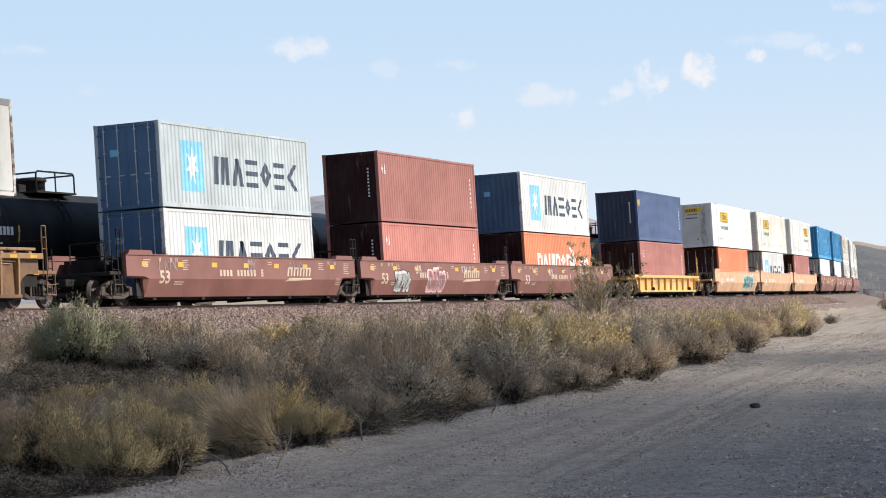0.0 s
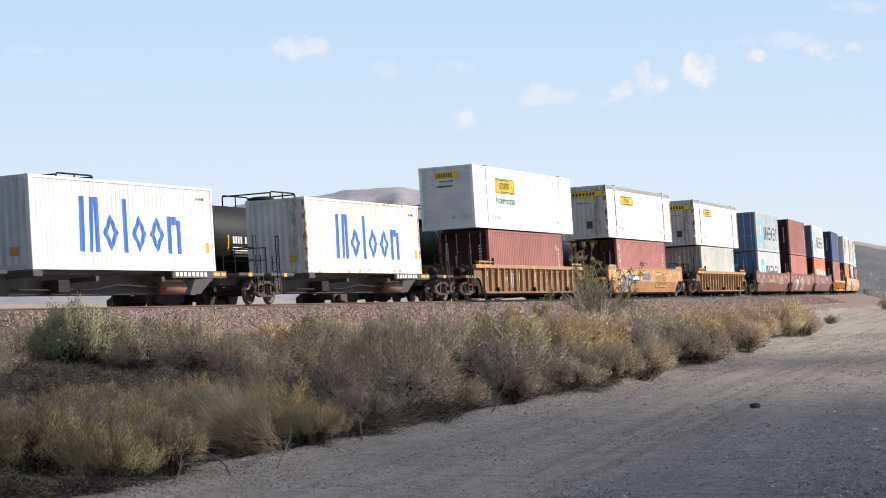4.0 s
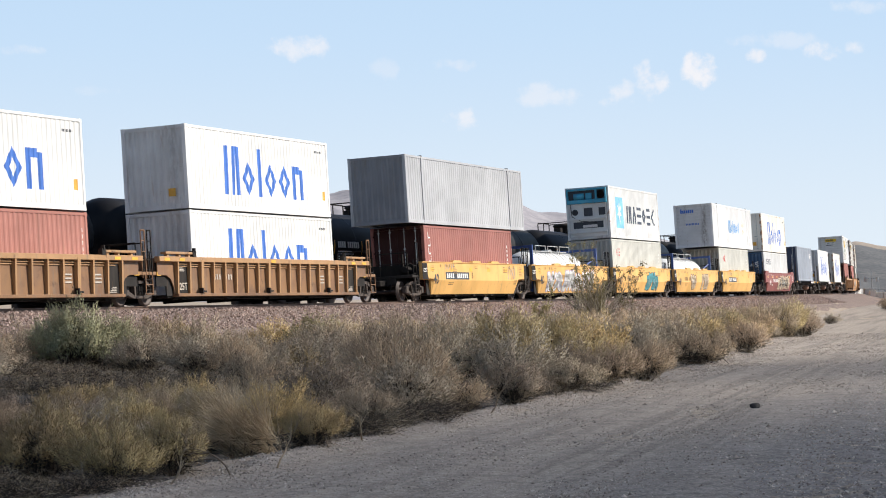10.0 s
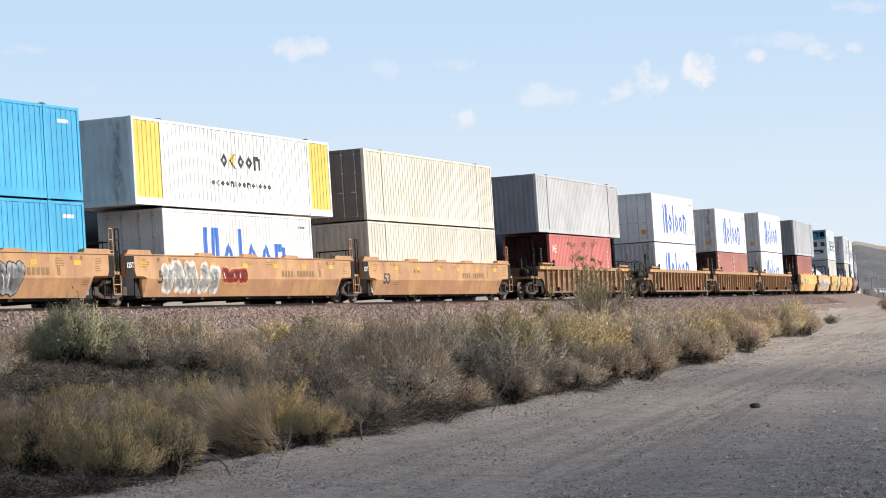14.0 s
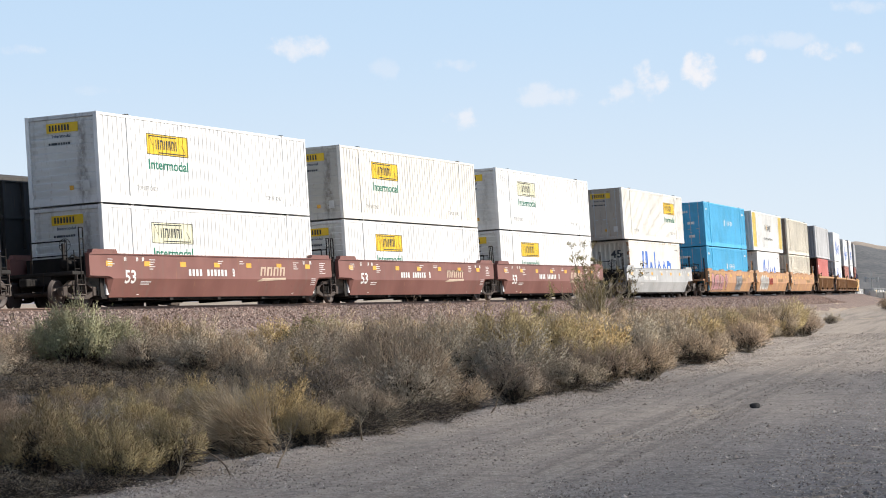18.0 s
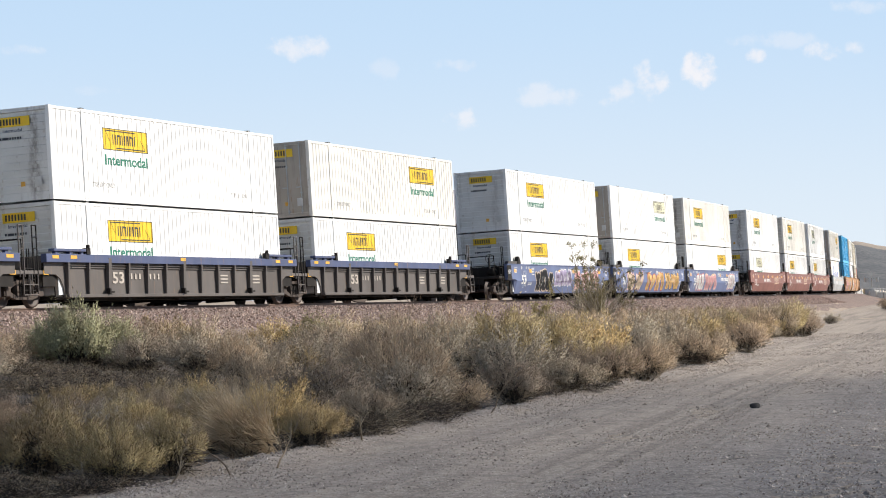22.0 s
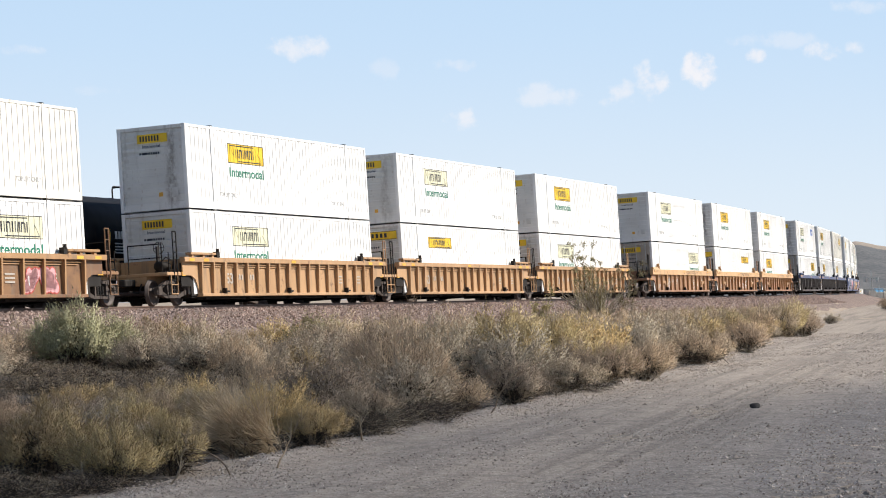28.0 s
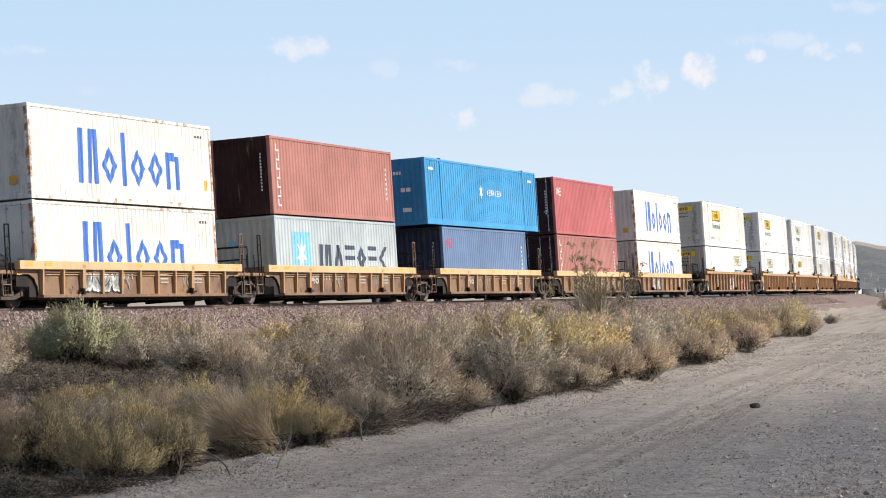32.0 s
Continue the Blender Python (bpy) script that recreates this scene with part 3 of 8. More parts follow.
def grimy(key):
    """The same paint on an end: darkened to hold its shade, with soot, streaks and rust."""
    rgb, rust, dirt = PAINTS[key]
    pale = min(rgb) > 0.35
    # the scaled base colour is the painted shade, the rest is dirt
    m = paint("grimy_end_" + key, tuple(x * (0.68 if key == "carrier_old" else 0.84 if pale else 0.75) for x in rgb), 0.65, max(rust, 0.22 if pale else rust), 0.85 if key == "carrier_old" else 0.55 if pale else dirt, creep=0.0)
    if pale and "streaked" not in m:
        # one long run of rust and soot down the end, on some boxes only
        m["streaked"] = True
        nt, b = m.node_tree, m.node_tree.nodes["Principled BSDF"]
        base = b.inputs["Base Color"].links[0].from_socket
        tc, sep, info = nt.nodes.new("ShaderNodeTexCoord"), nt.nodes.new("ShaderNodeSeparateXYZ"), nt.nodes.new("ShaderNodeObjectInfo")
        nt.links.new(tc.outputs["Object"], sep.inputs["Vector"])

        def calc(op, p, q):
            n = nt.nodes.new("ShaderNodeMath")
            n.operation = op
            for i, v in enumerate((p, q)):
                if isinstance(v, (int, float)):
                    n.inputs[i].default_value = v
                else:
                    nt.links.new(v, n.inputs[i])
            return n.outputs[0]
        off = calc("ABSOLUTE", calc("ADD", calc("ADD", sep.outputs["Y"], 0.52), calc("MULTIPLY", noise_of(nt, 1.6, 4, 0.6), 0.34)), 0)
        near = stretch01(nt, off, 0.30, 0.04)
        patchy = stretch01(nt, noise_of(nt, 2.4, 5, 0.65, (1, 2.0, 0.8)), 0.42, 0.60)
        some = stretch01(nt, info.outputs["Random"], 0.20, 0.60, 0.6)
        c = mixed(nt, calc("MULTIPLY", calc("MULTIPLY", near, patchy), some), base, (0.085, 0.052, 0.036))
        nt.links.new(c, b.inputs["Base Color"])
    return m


def wave(length, pitch, depth, flat=0.45):
    """Trapezoid corrugation along 0..length as (along, inward) points."""
    n = max(2, round(length / pitch))
    p = length / n
    out = []
    for i in range(n):
        a = i * p
        out += [(a, 0.0), (a + p * flat * 0.62, 0.0), (a + p * 0.5, depth), (a + p * (0.5 + flat * 0.75), depth)]
    return out + [(length, 0.0)]


def sheet(prof, z0, z1, place):
    """Corrugated sheet: place(along, inward, z) gives the point."""
    v, f = [], []
    for a, d in prof:
        v += [place(a, d, z0), place(a, d, z1)]
    for i in range(len(prof) - 1):
        f.append((2 * i, 2 * i + 2, 2 * i + 3, 2 * i + 1))
    return v, f


def clip_strip(poly, a, b):
    """Convex (x, z) polygon cut to a <= x <= b."""
    for lim, keep in ((a, lambda p: p[0] >= a - 1e-9), (b, lambda p: p[0] <= b + 1e-9)):
        out = []
        for i, p in enumerate(poly):
            q = poly[(i + 1) % len(poly)]
            if keep(p):
                out.append(p)
            if keep(p) != keep(q):
                t = (lim - p[0]) / (q[0] - p[0])
                out.append((lim, p[1] + t * (q[1] - p[1])))
        poly = out
        if len(poly) < 3:
            return []
    return poly


def on_wave(polys, prof, x_start, y_face, lift=0.004):
    """Painted shapes laid on a corrugated near side: polys of (x, z), following the sheet."""
    g = Geo()
    for poly in polys:
        lo, hi = min(p[0] for p in poly), max(p[0] for p in poly)
        for (a, d), (b, e) in zip(prof, prof[1:]):
            xa, xb = x_start + a, x_start + b
            if xb <= lo or xa >= hi or xb - xa < 1e-6:
                continue
            q = clip_strip(poly, max(xa, lo), min(xb, hi))
            if len(q) < 3:
                continue
            v = [(x, y_face + d + (e - d) * (x - xa) / (xb - xa) - lift, z) for x, z in q]
            g.add(v, [tuple(range(len(v)))])
    return g


def rect(x0, x1, z0, z1):
    return [(x0, z0), (x1, z0), (x1, z1), (x0, z1)]


TEXTS = {}


def text_tris(words):
    """Triangles of built-in lettering, height about 1, starting at 0, 0."""
    if words not in TEXTS:
        cu = bpy.data.curves.new("lettering", "FONT")
        cu.body = words
        cu.offset = 0.022
        cu.resolution_u = 3
        ob = bpy.data.objects.new("lettering", cu)
        scene.collection.objects.link(ob)
        me = bpy.data.meshes.new_from_object(ob.evaluated_get(bpy.context.evaluated_depsgraph_get()))
        me.calc_loop_triangles()
        vs = [(v.co.x, v.co.y) for v in me.vertices]
        tr = [[vs[i] for i in t.vertices] for t in me.loop_triangles]
        w = max(p[0] for p in vs)
        bpy.data.objects.remove(ob)
        TEXTS[words] = (tr, w)
    return TEXTS[words]


def lettering(words, x0, x1, z0, height):
    tr, w = text_tris(words)
    k = (x1 - x0) / w
    return [[(x0 + p[0] * k, z0 + p[1] * height / 0.72) for p in t] for t in tr]


def ring_shape(cx, cz, rx, rz, t):
    out = []
    for k in range(4):
        a, b = 2 * math.pi * k / 4, 2 * math.pi * (k + 1) / 4
        q = lambda g, u, v: (cx + u * math.cos(g), cz + v * math.sin(g))
        out.append([q(a, rx, rz), q(b, rx, rz), q(b, rx - t * 1.25, rz - t * 1.25), q(a, rx - t * 1.25, rz - t * 1.25)])
    return out


def shape_marks(x0, x1, z0, z1, kinds, low=0.70, thick=0.24):
    """A wordmark drawn as a row of plain shapes: p pillars with a wedge, o lozenge, i bar, n arch, v tent, e three bars, c chevron, z steps."""
    out = []
    n = sum(0.55 if k == "i" else 1.25 if k == "p" else 1.0 for k in kinds)
    w = (x1 - x0) / n
    x = x0
    for k in kinds:
        ww = w * (0.55 if k.lower() == "i" else 1.25 if k.lower() == "p" else 1.0)
        a, b = x + w * 0.09, x + ww - w * 0.09
        h = z1 - z0 if k.isupper() else (z1 - z0) * low
        top = z0 + h
        t = w * thick
        c = (a + b) / 2
        k = k.lower()
        if k == "p":
            out += [[(a, z0), (a + t, z0), (a + t * 1.5, top), (a + t * 0.2, top)], [(c - t * 0.2, z0), (c + t * 0.5, z0), (b - t * 0.9, top), (b - t * 1.9, top)], rect(b - t, b, z0, top)]
        elif k == "o":
            out += ring_shape(c, z0 + h / 2, (b - a) / 2, h / 2, t * 0.85)
        elif k == "i":
            out += [rect(c - t / 2, c + t / 2, z0, top)]
        elif k == "n":
            out += [rect(a, a + t, z0, top), rect(b - t, b, z0, top - t * 0.4), rect(a + t, b - t, top - t, top)]
        elif k == "v":
            out += [[(a, z0), (a + t, z0), (c + t * 0.4, top), (c - t * 0.4, top)], [(b - t, z0), (b, z0), (c + t * 0.4, top), (c - t * 0.4, top)]]
        elif k == "e":
            out += [rect(a, b, z0 + h * f, z0 + h * f + h * 0.17) for f in (0.0, 0.415, 0.83)]
        elif k == "c":
            out += [[(b - t, top), (b, top), (a + t, z0 + h / 2), (a, z0 + h / 2)], [(a, z0 + h / 2), (a + t, z0 + h / 2), (b, z0), (b - t, z0)]]
        elif k == "z":
            out += [rect(a + t, b, top - h * 0.17, top), rect(a, a + t, z0 + h * 0.5, top - h * 0.05), rect(a, b, z0 + h * 0.41, z0 + h * 0.58), rect(b - t, b, z0 + h * 0.05, z0 + h * 0.5), rect(a, b - t, z0, z0 + h * 0.17)]
        x += ww
    return out


def star(cx, cz, r, n=7, inner=0.38):
    out = []
    for i in range(n):
        g = math.pi / 2 + 2 * math.pi * i / n
        h = math.pi / n
        tip = (cx + r * 0.72 * math.cos(g), cz + r * math.sin(g))
        l = (cx + r * inner * 0.72 * math.cos(g + h), cz + r * inner * math.sin(g + h))
        q = (cx + r * inner * 0.72 * math.cos(g - h), cz + r * inner * math.sin(g - h))
        out += [[tip, l, (cx, cz)], [tip, (cx, cz), q]]
    return out


def container(body, length=40, end="panel", style="iso", label="", logo=None, side2=None, height=2.896, far=False):
    """A freight container: base centre at the origin, x along the train, the near side at -y."""
    L = {20: 6.058, 40: 12.192, 45: 13.716, 48: 14.63, 53: 16.154}[length]
    W = 2.438 if length < 48 else 2.591
    H = height
    mb = cpaint(body)
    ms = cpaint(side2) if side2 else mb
    dom = length >= 48
    old = body in ("carrier_old", "cream", "blueword_white", "starline_white")
    mrust = paint("flaking_post", PAINTS[body][0], 0.7, 0.95, 0.6, (0.15, 0.068, 0.034), creep=0.21) if style == "smooth" else rusty(body) if old else mb
    mrail = paint("grey_alloy_rail", (0.30, 0.285, 0.27), 0.55, 0.15, 0.3) if style == "smooth" else stained(body) if old else mb
    root = thing("container", label, "container", "containers on the train")
    hx, hy = L / 2, W / 2
    key = (length, style, H)
    pitch, depth = {"iso": (0.278, 0.021), "dom": (0.46, 0.011), "fine": (0.305, 0.011), "smooth": (0.62, 0.006)}[style]
    prof = wave(L - 0.28, pitch, depth, 0.92 if style == "smooth" else 0.45 if style == "iso" else 0.74)
    z0, z1 = 0.16, H - 0.09
    yf = -hy + 0.012

    def side(sign):
        def make():
            g = Geo()
            v, f = sheet(prof, z0, z1, lambda a, d, z: ((-hx + 0.14 + a) * 1.0, sign * (hy - 0.012 - d), z))
            if sign > 0:
                f = [tuple(reversed(q)) for q in f]
            g.add(v, f)
            return g
        return make
    part("side_panel", cached(("side_panel", key, -1), side(-1), mb), mb, root)
    rail_h = 0.26 if style in ("dom", "fine") else 0.12 if style == "smooth" else 0.17
    at = [hx - 0.07] + ([6.096 - 0.07] if dom else [])
    cx = (6.096 - 0.09) if dom else hx - 0.088

    def frame_of(sy):
        """Posts, rails and castings of one long side."""
        g = Geo()
        if sy > 0:
            g.box(-hx + 0.06, hx - 0.06, -hy + 0.045, hy - 0.065, 0.10, 0.165)
            far_side = side(1)()
            g.add(far_side.v, far_side.f)
        y0, y1 = sorted((sy * hy, sy * (hy - 0.06)))
        g.box(-hx + 0.10, hx - 0.10, y0, y1, H - 0.10, H - 0.012).box(-hx + 0.10, hx - 0.10, y0, y1, 0.012, rail_h)
        for sx in (-1, 1):
            for px in at:
                g.box(sx * px - 0.07, sx * px + 0.07, min(sy * hy, sy * (hy - 0.13)), max(sy * hy, sy * (hy - 0.13)), 0, H)
            for z in (0.0, H - 0.116):
                g.box(sx * cx - 0.09, sx * cx + 0.09, min(sy * (hy + 0.006), sy * (hy - 0.16)), max(sy * (hy + 0.006), sy * (hy - 0.16)), z, z + 0.118)
        return g
    part("back_frame", cached(("back_frame", key), lambda: frame_of(1), mb), mb, root)
    if far:
        part("front_frame", cached(("front_frame", key), lambda: frame_of(-1), mb), mb, root)
    else:
        part("top_rail", cached(("top_rail", key), lambda: Geo().box(-hx + 0.10, hx - 0.10, -hy, -hy + 0.06, H - (0.21 if style == "smooth" else 0.10), H - 0.012), mrail), mrail, root)
        part("bottom_rail", cached(("bottom_rail", key), lambda: Geo().box(-hx + 0.10, hx - 0.10, -hy, -hy + 0.05, 0.012, rail_h), mb if dom else mrail), mb, root)
        post = cached(("corner_post", H), lambda: Geo().box(-0.07, 0.07, -0.07, 0.07, 0.0, H, 0.012), mrust)
        cast = cached(("corner_casting", H), lambda: Geo().box(-0.09, 0.09, -0.082, 0.082, 0, 0.118, 0.012), M_STEEL if dom else mb)
        lift = cached(("lift_post", H), lambda: Geo().box(-0.085, 0.085, -0.030, 0.030, 0.0, H), mrust if old else mb)
        for sx in (-1, 1):
            part("corner_post", post, mb, root, m=pose(sx * at[0], -hy + 0.068, 0))
            if dom:
                part("lift_post", lift, mb, root, m=pose(sx * at[1], -hy + 0.022, 0))
            for z in (0.0, H - (0.116 if not dom else 0.085)):
                part("corner_casting", cast, M_STEEL if dom else mb, root, m=pose(sx * cx, -hy + 0.076, z))
    part("roof", cached(("roof", key), lambda: Geo().box(-hx + 0.06, hx - 0.06, -hy + 0.055, hy - 0.055, H - 0.05, H - 0.02), mb), mb, root)
    # ends
    ew = W - 0.28

    def end_sheet(sx, horizontal):
        def make():
            g = Geo()
            if horizontal:
                n = 11
                pr = wave(H - 0.30, (H - 0.30) / n, 0.055, 0.70)
                v, f = [], []
                for a, d in pr:
                    v += [(sx * (hx - 0.02 - d), -ew / 2, 0.16 + a), (sx * (hx - 0.02 - d), ew / 2, 0.16 + a)]
                for i in range(len(pr) - 1):
                    q = (2 * i, 2 * i + 2, 2 * i + 3, 2 * i + 1)
                    f.append(q if sx < 0 else tuple(reversed(q)))
                g.add(v, f)
            else:
                v, f = sheet(wave(ew, 0.26, 0.04), 0.16, H - 0.10, lambda a, d, z: (sx * (hx - 0.02 - d), ew / 2 - a if sx < 0 else a - ew / 2, z))
                g.add(v, f)
            g.box(sx * hx - 0.05 * (sx > 0), sx * hx + 0.05 * (sx < 0), -ew / 2, ew / 2, 0.012, 0.18)
            g.box(sx * hx - 0.05 * (sx > 0), sx * hx + 0.05 * (sx < 0), -ew / 2, ew / 2, H - 0.13, H - 0.012)
            return g
        return make
    part("front_panel", cached(("front_panel", key), end_sheet(1, False), mb), mb, root)
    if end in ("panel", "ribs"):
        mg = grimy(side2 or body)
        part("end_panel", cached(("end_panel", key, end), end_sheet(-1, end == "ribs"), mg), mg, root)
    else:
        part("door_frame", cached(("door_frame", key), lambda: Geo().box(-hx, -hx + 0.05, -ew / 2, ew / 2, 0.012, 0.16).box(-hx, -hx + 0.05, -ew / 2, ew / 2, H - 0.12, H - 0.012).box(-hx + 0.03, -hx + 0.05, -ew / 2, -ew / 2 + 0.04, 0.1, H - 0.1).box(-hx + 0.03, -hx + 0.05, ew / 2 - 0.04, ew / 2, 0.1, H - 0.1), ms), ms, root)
        for sy in (-1, 1):
            def leaf():
                g = Geo()
                y0, y1 = (0.006, ew / 2 - 0.01)
                g.box(-hx + 0.02, -hx + 0.06, y0, y1, 0.17, H - 0.13)
                for k in range(5):
                    z = 0.32 + k * (H - 0.62) / 5
                    g.box(-hx + 0.004, -hx + 0.02, y0 + 0.08, y1 - 0.10, z, z + (H - 0.62) / 5 - 0.16)
                for k in range(4):
                    z = 0.35 + k * (H - 0.75) / 3
                    g.box(-hx - 0.02, -hx + 0.03, ew / 2 - 0.10, ew / 2 + 0.03, z, z + 0.07)
                return g
            door = part("door", cached(("door", key), leaf, ms), ms, root, m=Matrix.Identity(4) if sy > 0 else Matrix.Diagonal((1, -1, 1, 1)))
            for k in (0.30, 0.78):
                def rod():
                    g = Geo().tube((-hx - 0.035, k * ew / 2, 0.10), (-hx - 0.035, k * ew / 2, H - 0.06), 0.019, 6)
                    for z in (0.2, 0.9, 1.9, H - 0.25):
                        g.box(-hx - 0.05, -hx + 0.02, k * ew / 2 - 0.04, k * ew / 2 + 0.04, z, z + 0.05)
                    g.box(-hx - 0.06, -hx - 0.03, k * ew / 2 - 0.20, k * ew / 2 + 0.02, 1.12, 1.16)
                    return g
                part("lock_rod", cached(("lock_rod", key, k), rod, plain("galvanised_rod", (0.45, 0.47, 0.48), 0.4, 0.6)), M_STEEL, door)
    if logo:
        logo(root, prof, -hx + 0.14, yf, L, H, -hx)
    return root


def mark(root, name, key, polys, prof, xs, yf, mat, label=""):
    tagged(part(name, cached((name, key), lambda: on_wave(polys(), prof, xs, yf), mat), mat, root, label), kind="stuff" if "panel" not in name and "square" not in name else "")


def end_mark(root, name, key, rects, mat, hx, label="", lift=0.012):
    """Flat shapes on the rear end: (y0, y1, z0, z1); drawn a little proud."""
    def make():
        g = Geo()
        for y0, y1, a, b in rects:
            g.box(hx - lift, hx - lift + 0.006, y0, y1, a, b)
        return g
    tagged(part(name, cached((name, key), make, mat), mat, root, label), kind="stuff" if len(rects) > 1 else "")


INK = {
    "blueword": plain("blue_wordmark", (0.04, 0.155, 0.54)), "starline": plain("grey_wordmark", (0.045, 0.065, 0.10)), "cyan": plain("pale_blue_square", (0.22, 0.55, 0.75)),
    "carrier_yellow": plain("yellow_panel", (0.80, 0.52, 0.02)), "carrier_pale": plain("faded_panel", (0.72, 0.70, 0.50)), "carrier_dark": plain("near_black_marks", (0.03, 0.03, 0.035)), "carrier_green": plain("green_lettering", (0.012, 0.18, 0.11)),
    "sparkbox": plain("bright_blue_wordmark", (0.05, 0.35, 0.75)), "spark": plain("yellow_spark", (0.90, 0.50, 0.02)), "red": plain("red_wordmark", (0.62, 0.05, 0.05)),
}


def logo_blueword(root, prof, xs, yf, L, H, hx):
    mark(root, "wordmark", ("blueword", L, len(prof)), lambda: shape_marks(-L * 0.27, L * 0.33, H * 0.20, H * 0.80, "PoIoon", 0.72), prof, xs, yf, INK["blueword"], "large blue wordmark")
    mark(root, "placard", ("blueword_y", L, len(prof)), lambda: [rect(L * 0.445, L * 0.465, H * 0.22, H * 0.34)], prof, xs, yf, M_YELLOW_MARK)
    mark(root, "marking_bars", ("blueword_n", L, len(prof)), lambda: [rect(L * 0.40 + i * 0.12, L * 0.40 + i * 0.12 + 0.07, H * 0.84, H * 0.87) for i in range(6)], prof, xs, yf, M_DARK_MARK)
    end_mark(root, "end_placard", ("blueword", L), [(-0.75, -0.48, 0.45, 0.72)], M_YELLOW_MARK, hx, "yellow placard")


def logo_starline(root, prof, xs, yf, L, H, hx):
    mark(root, "emblem_square", ("starline", L, len(prof)), lambda: [rect(-L * 0.375, -L * 0.235, H * 0.20, H * 0.80)], prof, xs, yf, INK["cyan"], "pale blue square")
    part("emblem_star", cached(("emblem_star", L, len(prof)), lambda: on_wave(star(-L * 0.305, H * 0.50, H * 0.25), prof, xs, yf, 0.008), M_WHITE_MARK), M_WHITE_MARK, root, "white star")
    mark(root, "wordmark", ("starline", L, len(prof)), lambda: shape_marks(-L * 0.18, L * 0.40, H * 0.31, H * 0.65, "PVEOEC", 1.0, 0.29), prof, xs, yf, INK["starline"], "dark grey wordmark")
    end_mark(root, "end_stencil", ("starline", L), [(0.35, 0.65, H * 0.62, H * 0.70)], INK["cyan"], hx)


def logo_carrier(front=True, intermodal=True, pale=False, extra=False):
    def logo(root, prof, xs, yf, L, H, hx):
        a = -L * 0.295 if front else L * 0.165
        b = a + L * 0.185
        k = ("carrier", front, L, len(prof))
        z0 = H * 0.585 if intermodal else H * 0.66
        z1 = H * 0.825
        mark(root, "logo_panel", (*k, intermodal), lambda: [rect(a, b, z0, z1)], prof, xs, yf, INK["carrier_pale"] if pale else INK["carrier_yellow"], "panel with a dark border")
        if extra:
            mark(root, "blue_sign", ("sign", L), lambda: [rect(L * 0.26, L * 0.38, H * 0.66, H * 0.84)], prof, xs, yf, INK["blueword"], "blue and white sign")
            part("sign_band", cached(("sign_band", L), lambda: on_wave([rect(L * 0.285, L * 0.355, H * 0.70, H * 0.78)], prof, xs, yf, 0.008), M_WHITE_MARK), M_WHITE_MARK, root)

        def dark():
            e = 0.022
            p = [rect(a, b, z0, z0 + e), rect(a, b, z1 - e, z1), rect(a, a + e * 1.5, z0, z1), rect(b - e * 1.5, b, z0, z1)]
            w = b - a
            zc = (z0 + z1) / 2
            hh = (z1 - z0) * 0.23
            p += shape_marks(a + w * 0.20, a + w * 0.82, zc - hh, zc + hh, "iInIpni", 1.0, 0.22)
            # a slanted outline round the marks
            for x0, z0b, x1, z1b in ((0.06, 1.7, 0.72, 1.7), (0.28, -1.7, 0.94, -1.7), (0.06, 1.7, 0.16, -0.4), (0.84, 0.4, 0.94, -1.7)):
                dx, dz = (0.012, 0.0) if abs(z0b - z1b) > 1 else (0.0, 0.018)
                xa, za, xb, zb = a + w * x0, zc + hh * z0b, a + w * x1, zc + hh * z1b
                p.append([(xa - dx, za - dz), (xb - dx, zb - dz), (xb + dx, zb + dz), (xa + dx, za + dz)])
            return p
        part("logo_figure", cached(("logo_figure", k, intermodal), lambda: on_wave(dark(), prof, xs, yf, 0.008), INK["carrier_dark"]), INK["carrier_dark"], root, "dark plain marks")
        if intermodal:
            mark(root, "lettering", (*k, "text"), lambda: lettering("Intermodal", a + 0.05, b - 0.05, H * 0.42, H * 0.115), prof, xs, yf, INK["carrier_green"], "green lettering reading Intermodal")
        mark(root, "stencil", (*k, "st"), lambda: lettering("TOP LIFT ONLY", -L * 0.345, -L * 0.255, H * 0.165, 0.15) + lettering("TOP LIFT ONLY", L * 0.265, L * 0.355, H * 0.165, 0.15), prof, xs, yf, plain("grey_stencil", (0.36, 0.36, 0.35)))
        if not intermodal:
            end_mark(root, "end_logo", ("wide",), [(-1.10, 1.06, H * 0.78, H * 0.90)], INK["carrier_yellow"], hx, "wide yellow panel", 0.016)
            end_mark(root, "end_logo_figure", ("wide",), [(-0.66 + i * 0.19, -0.55 + i * 0.19, H * 0.81, H * 0.872) for i in range(7)] + [(-1.08, 1.04, H * 0.782, H * 0.788), (-1.08, 1.04, H * 0.892, H * 0.898)], INK["carrier_dark"], hx, "dark plain marks", 0.022)
            end_mark(root, "end_stencil", ("wide",), [(-0.30 + i * 0.10, -0.24 + i * 0.10, H * 0.66, H * 0.685) for i in range(7)], M_DARK_MARK, hx)
            end_mark(root, "document_box", ("wide",), [(-0.45, -0.12, 0.55, 0.95)], M_DARK_MARK, hx, "dark document box", 0.05)
            mark(root, "rivet_row", ("rivets", L), lambda: [rect(x - 0.03, x + 0.03, z - 0.05, z + 0.05) for x in np.arange(-L * 0.40, L * 0.42, L * 0.083) for z in (H * 0.42, H * 0.62)], prof, xs, yf, plain("grey_rivet", (0.50, 0.49, 0.46)))
            return
        end_mark(root, "end_logo", ("carrier",), [(-0.62, 0.52, H * 0.80, H * 0.905)], INK["carrier_yellow"], hx, "yellow panel", 0.016)
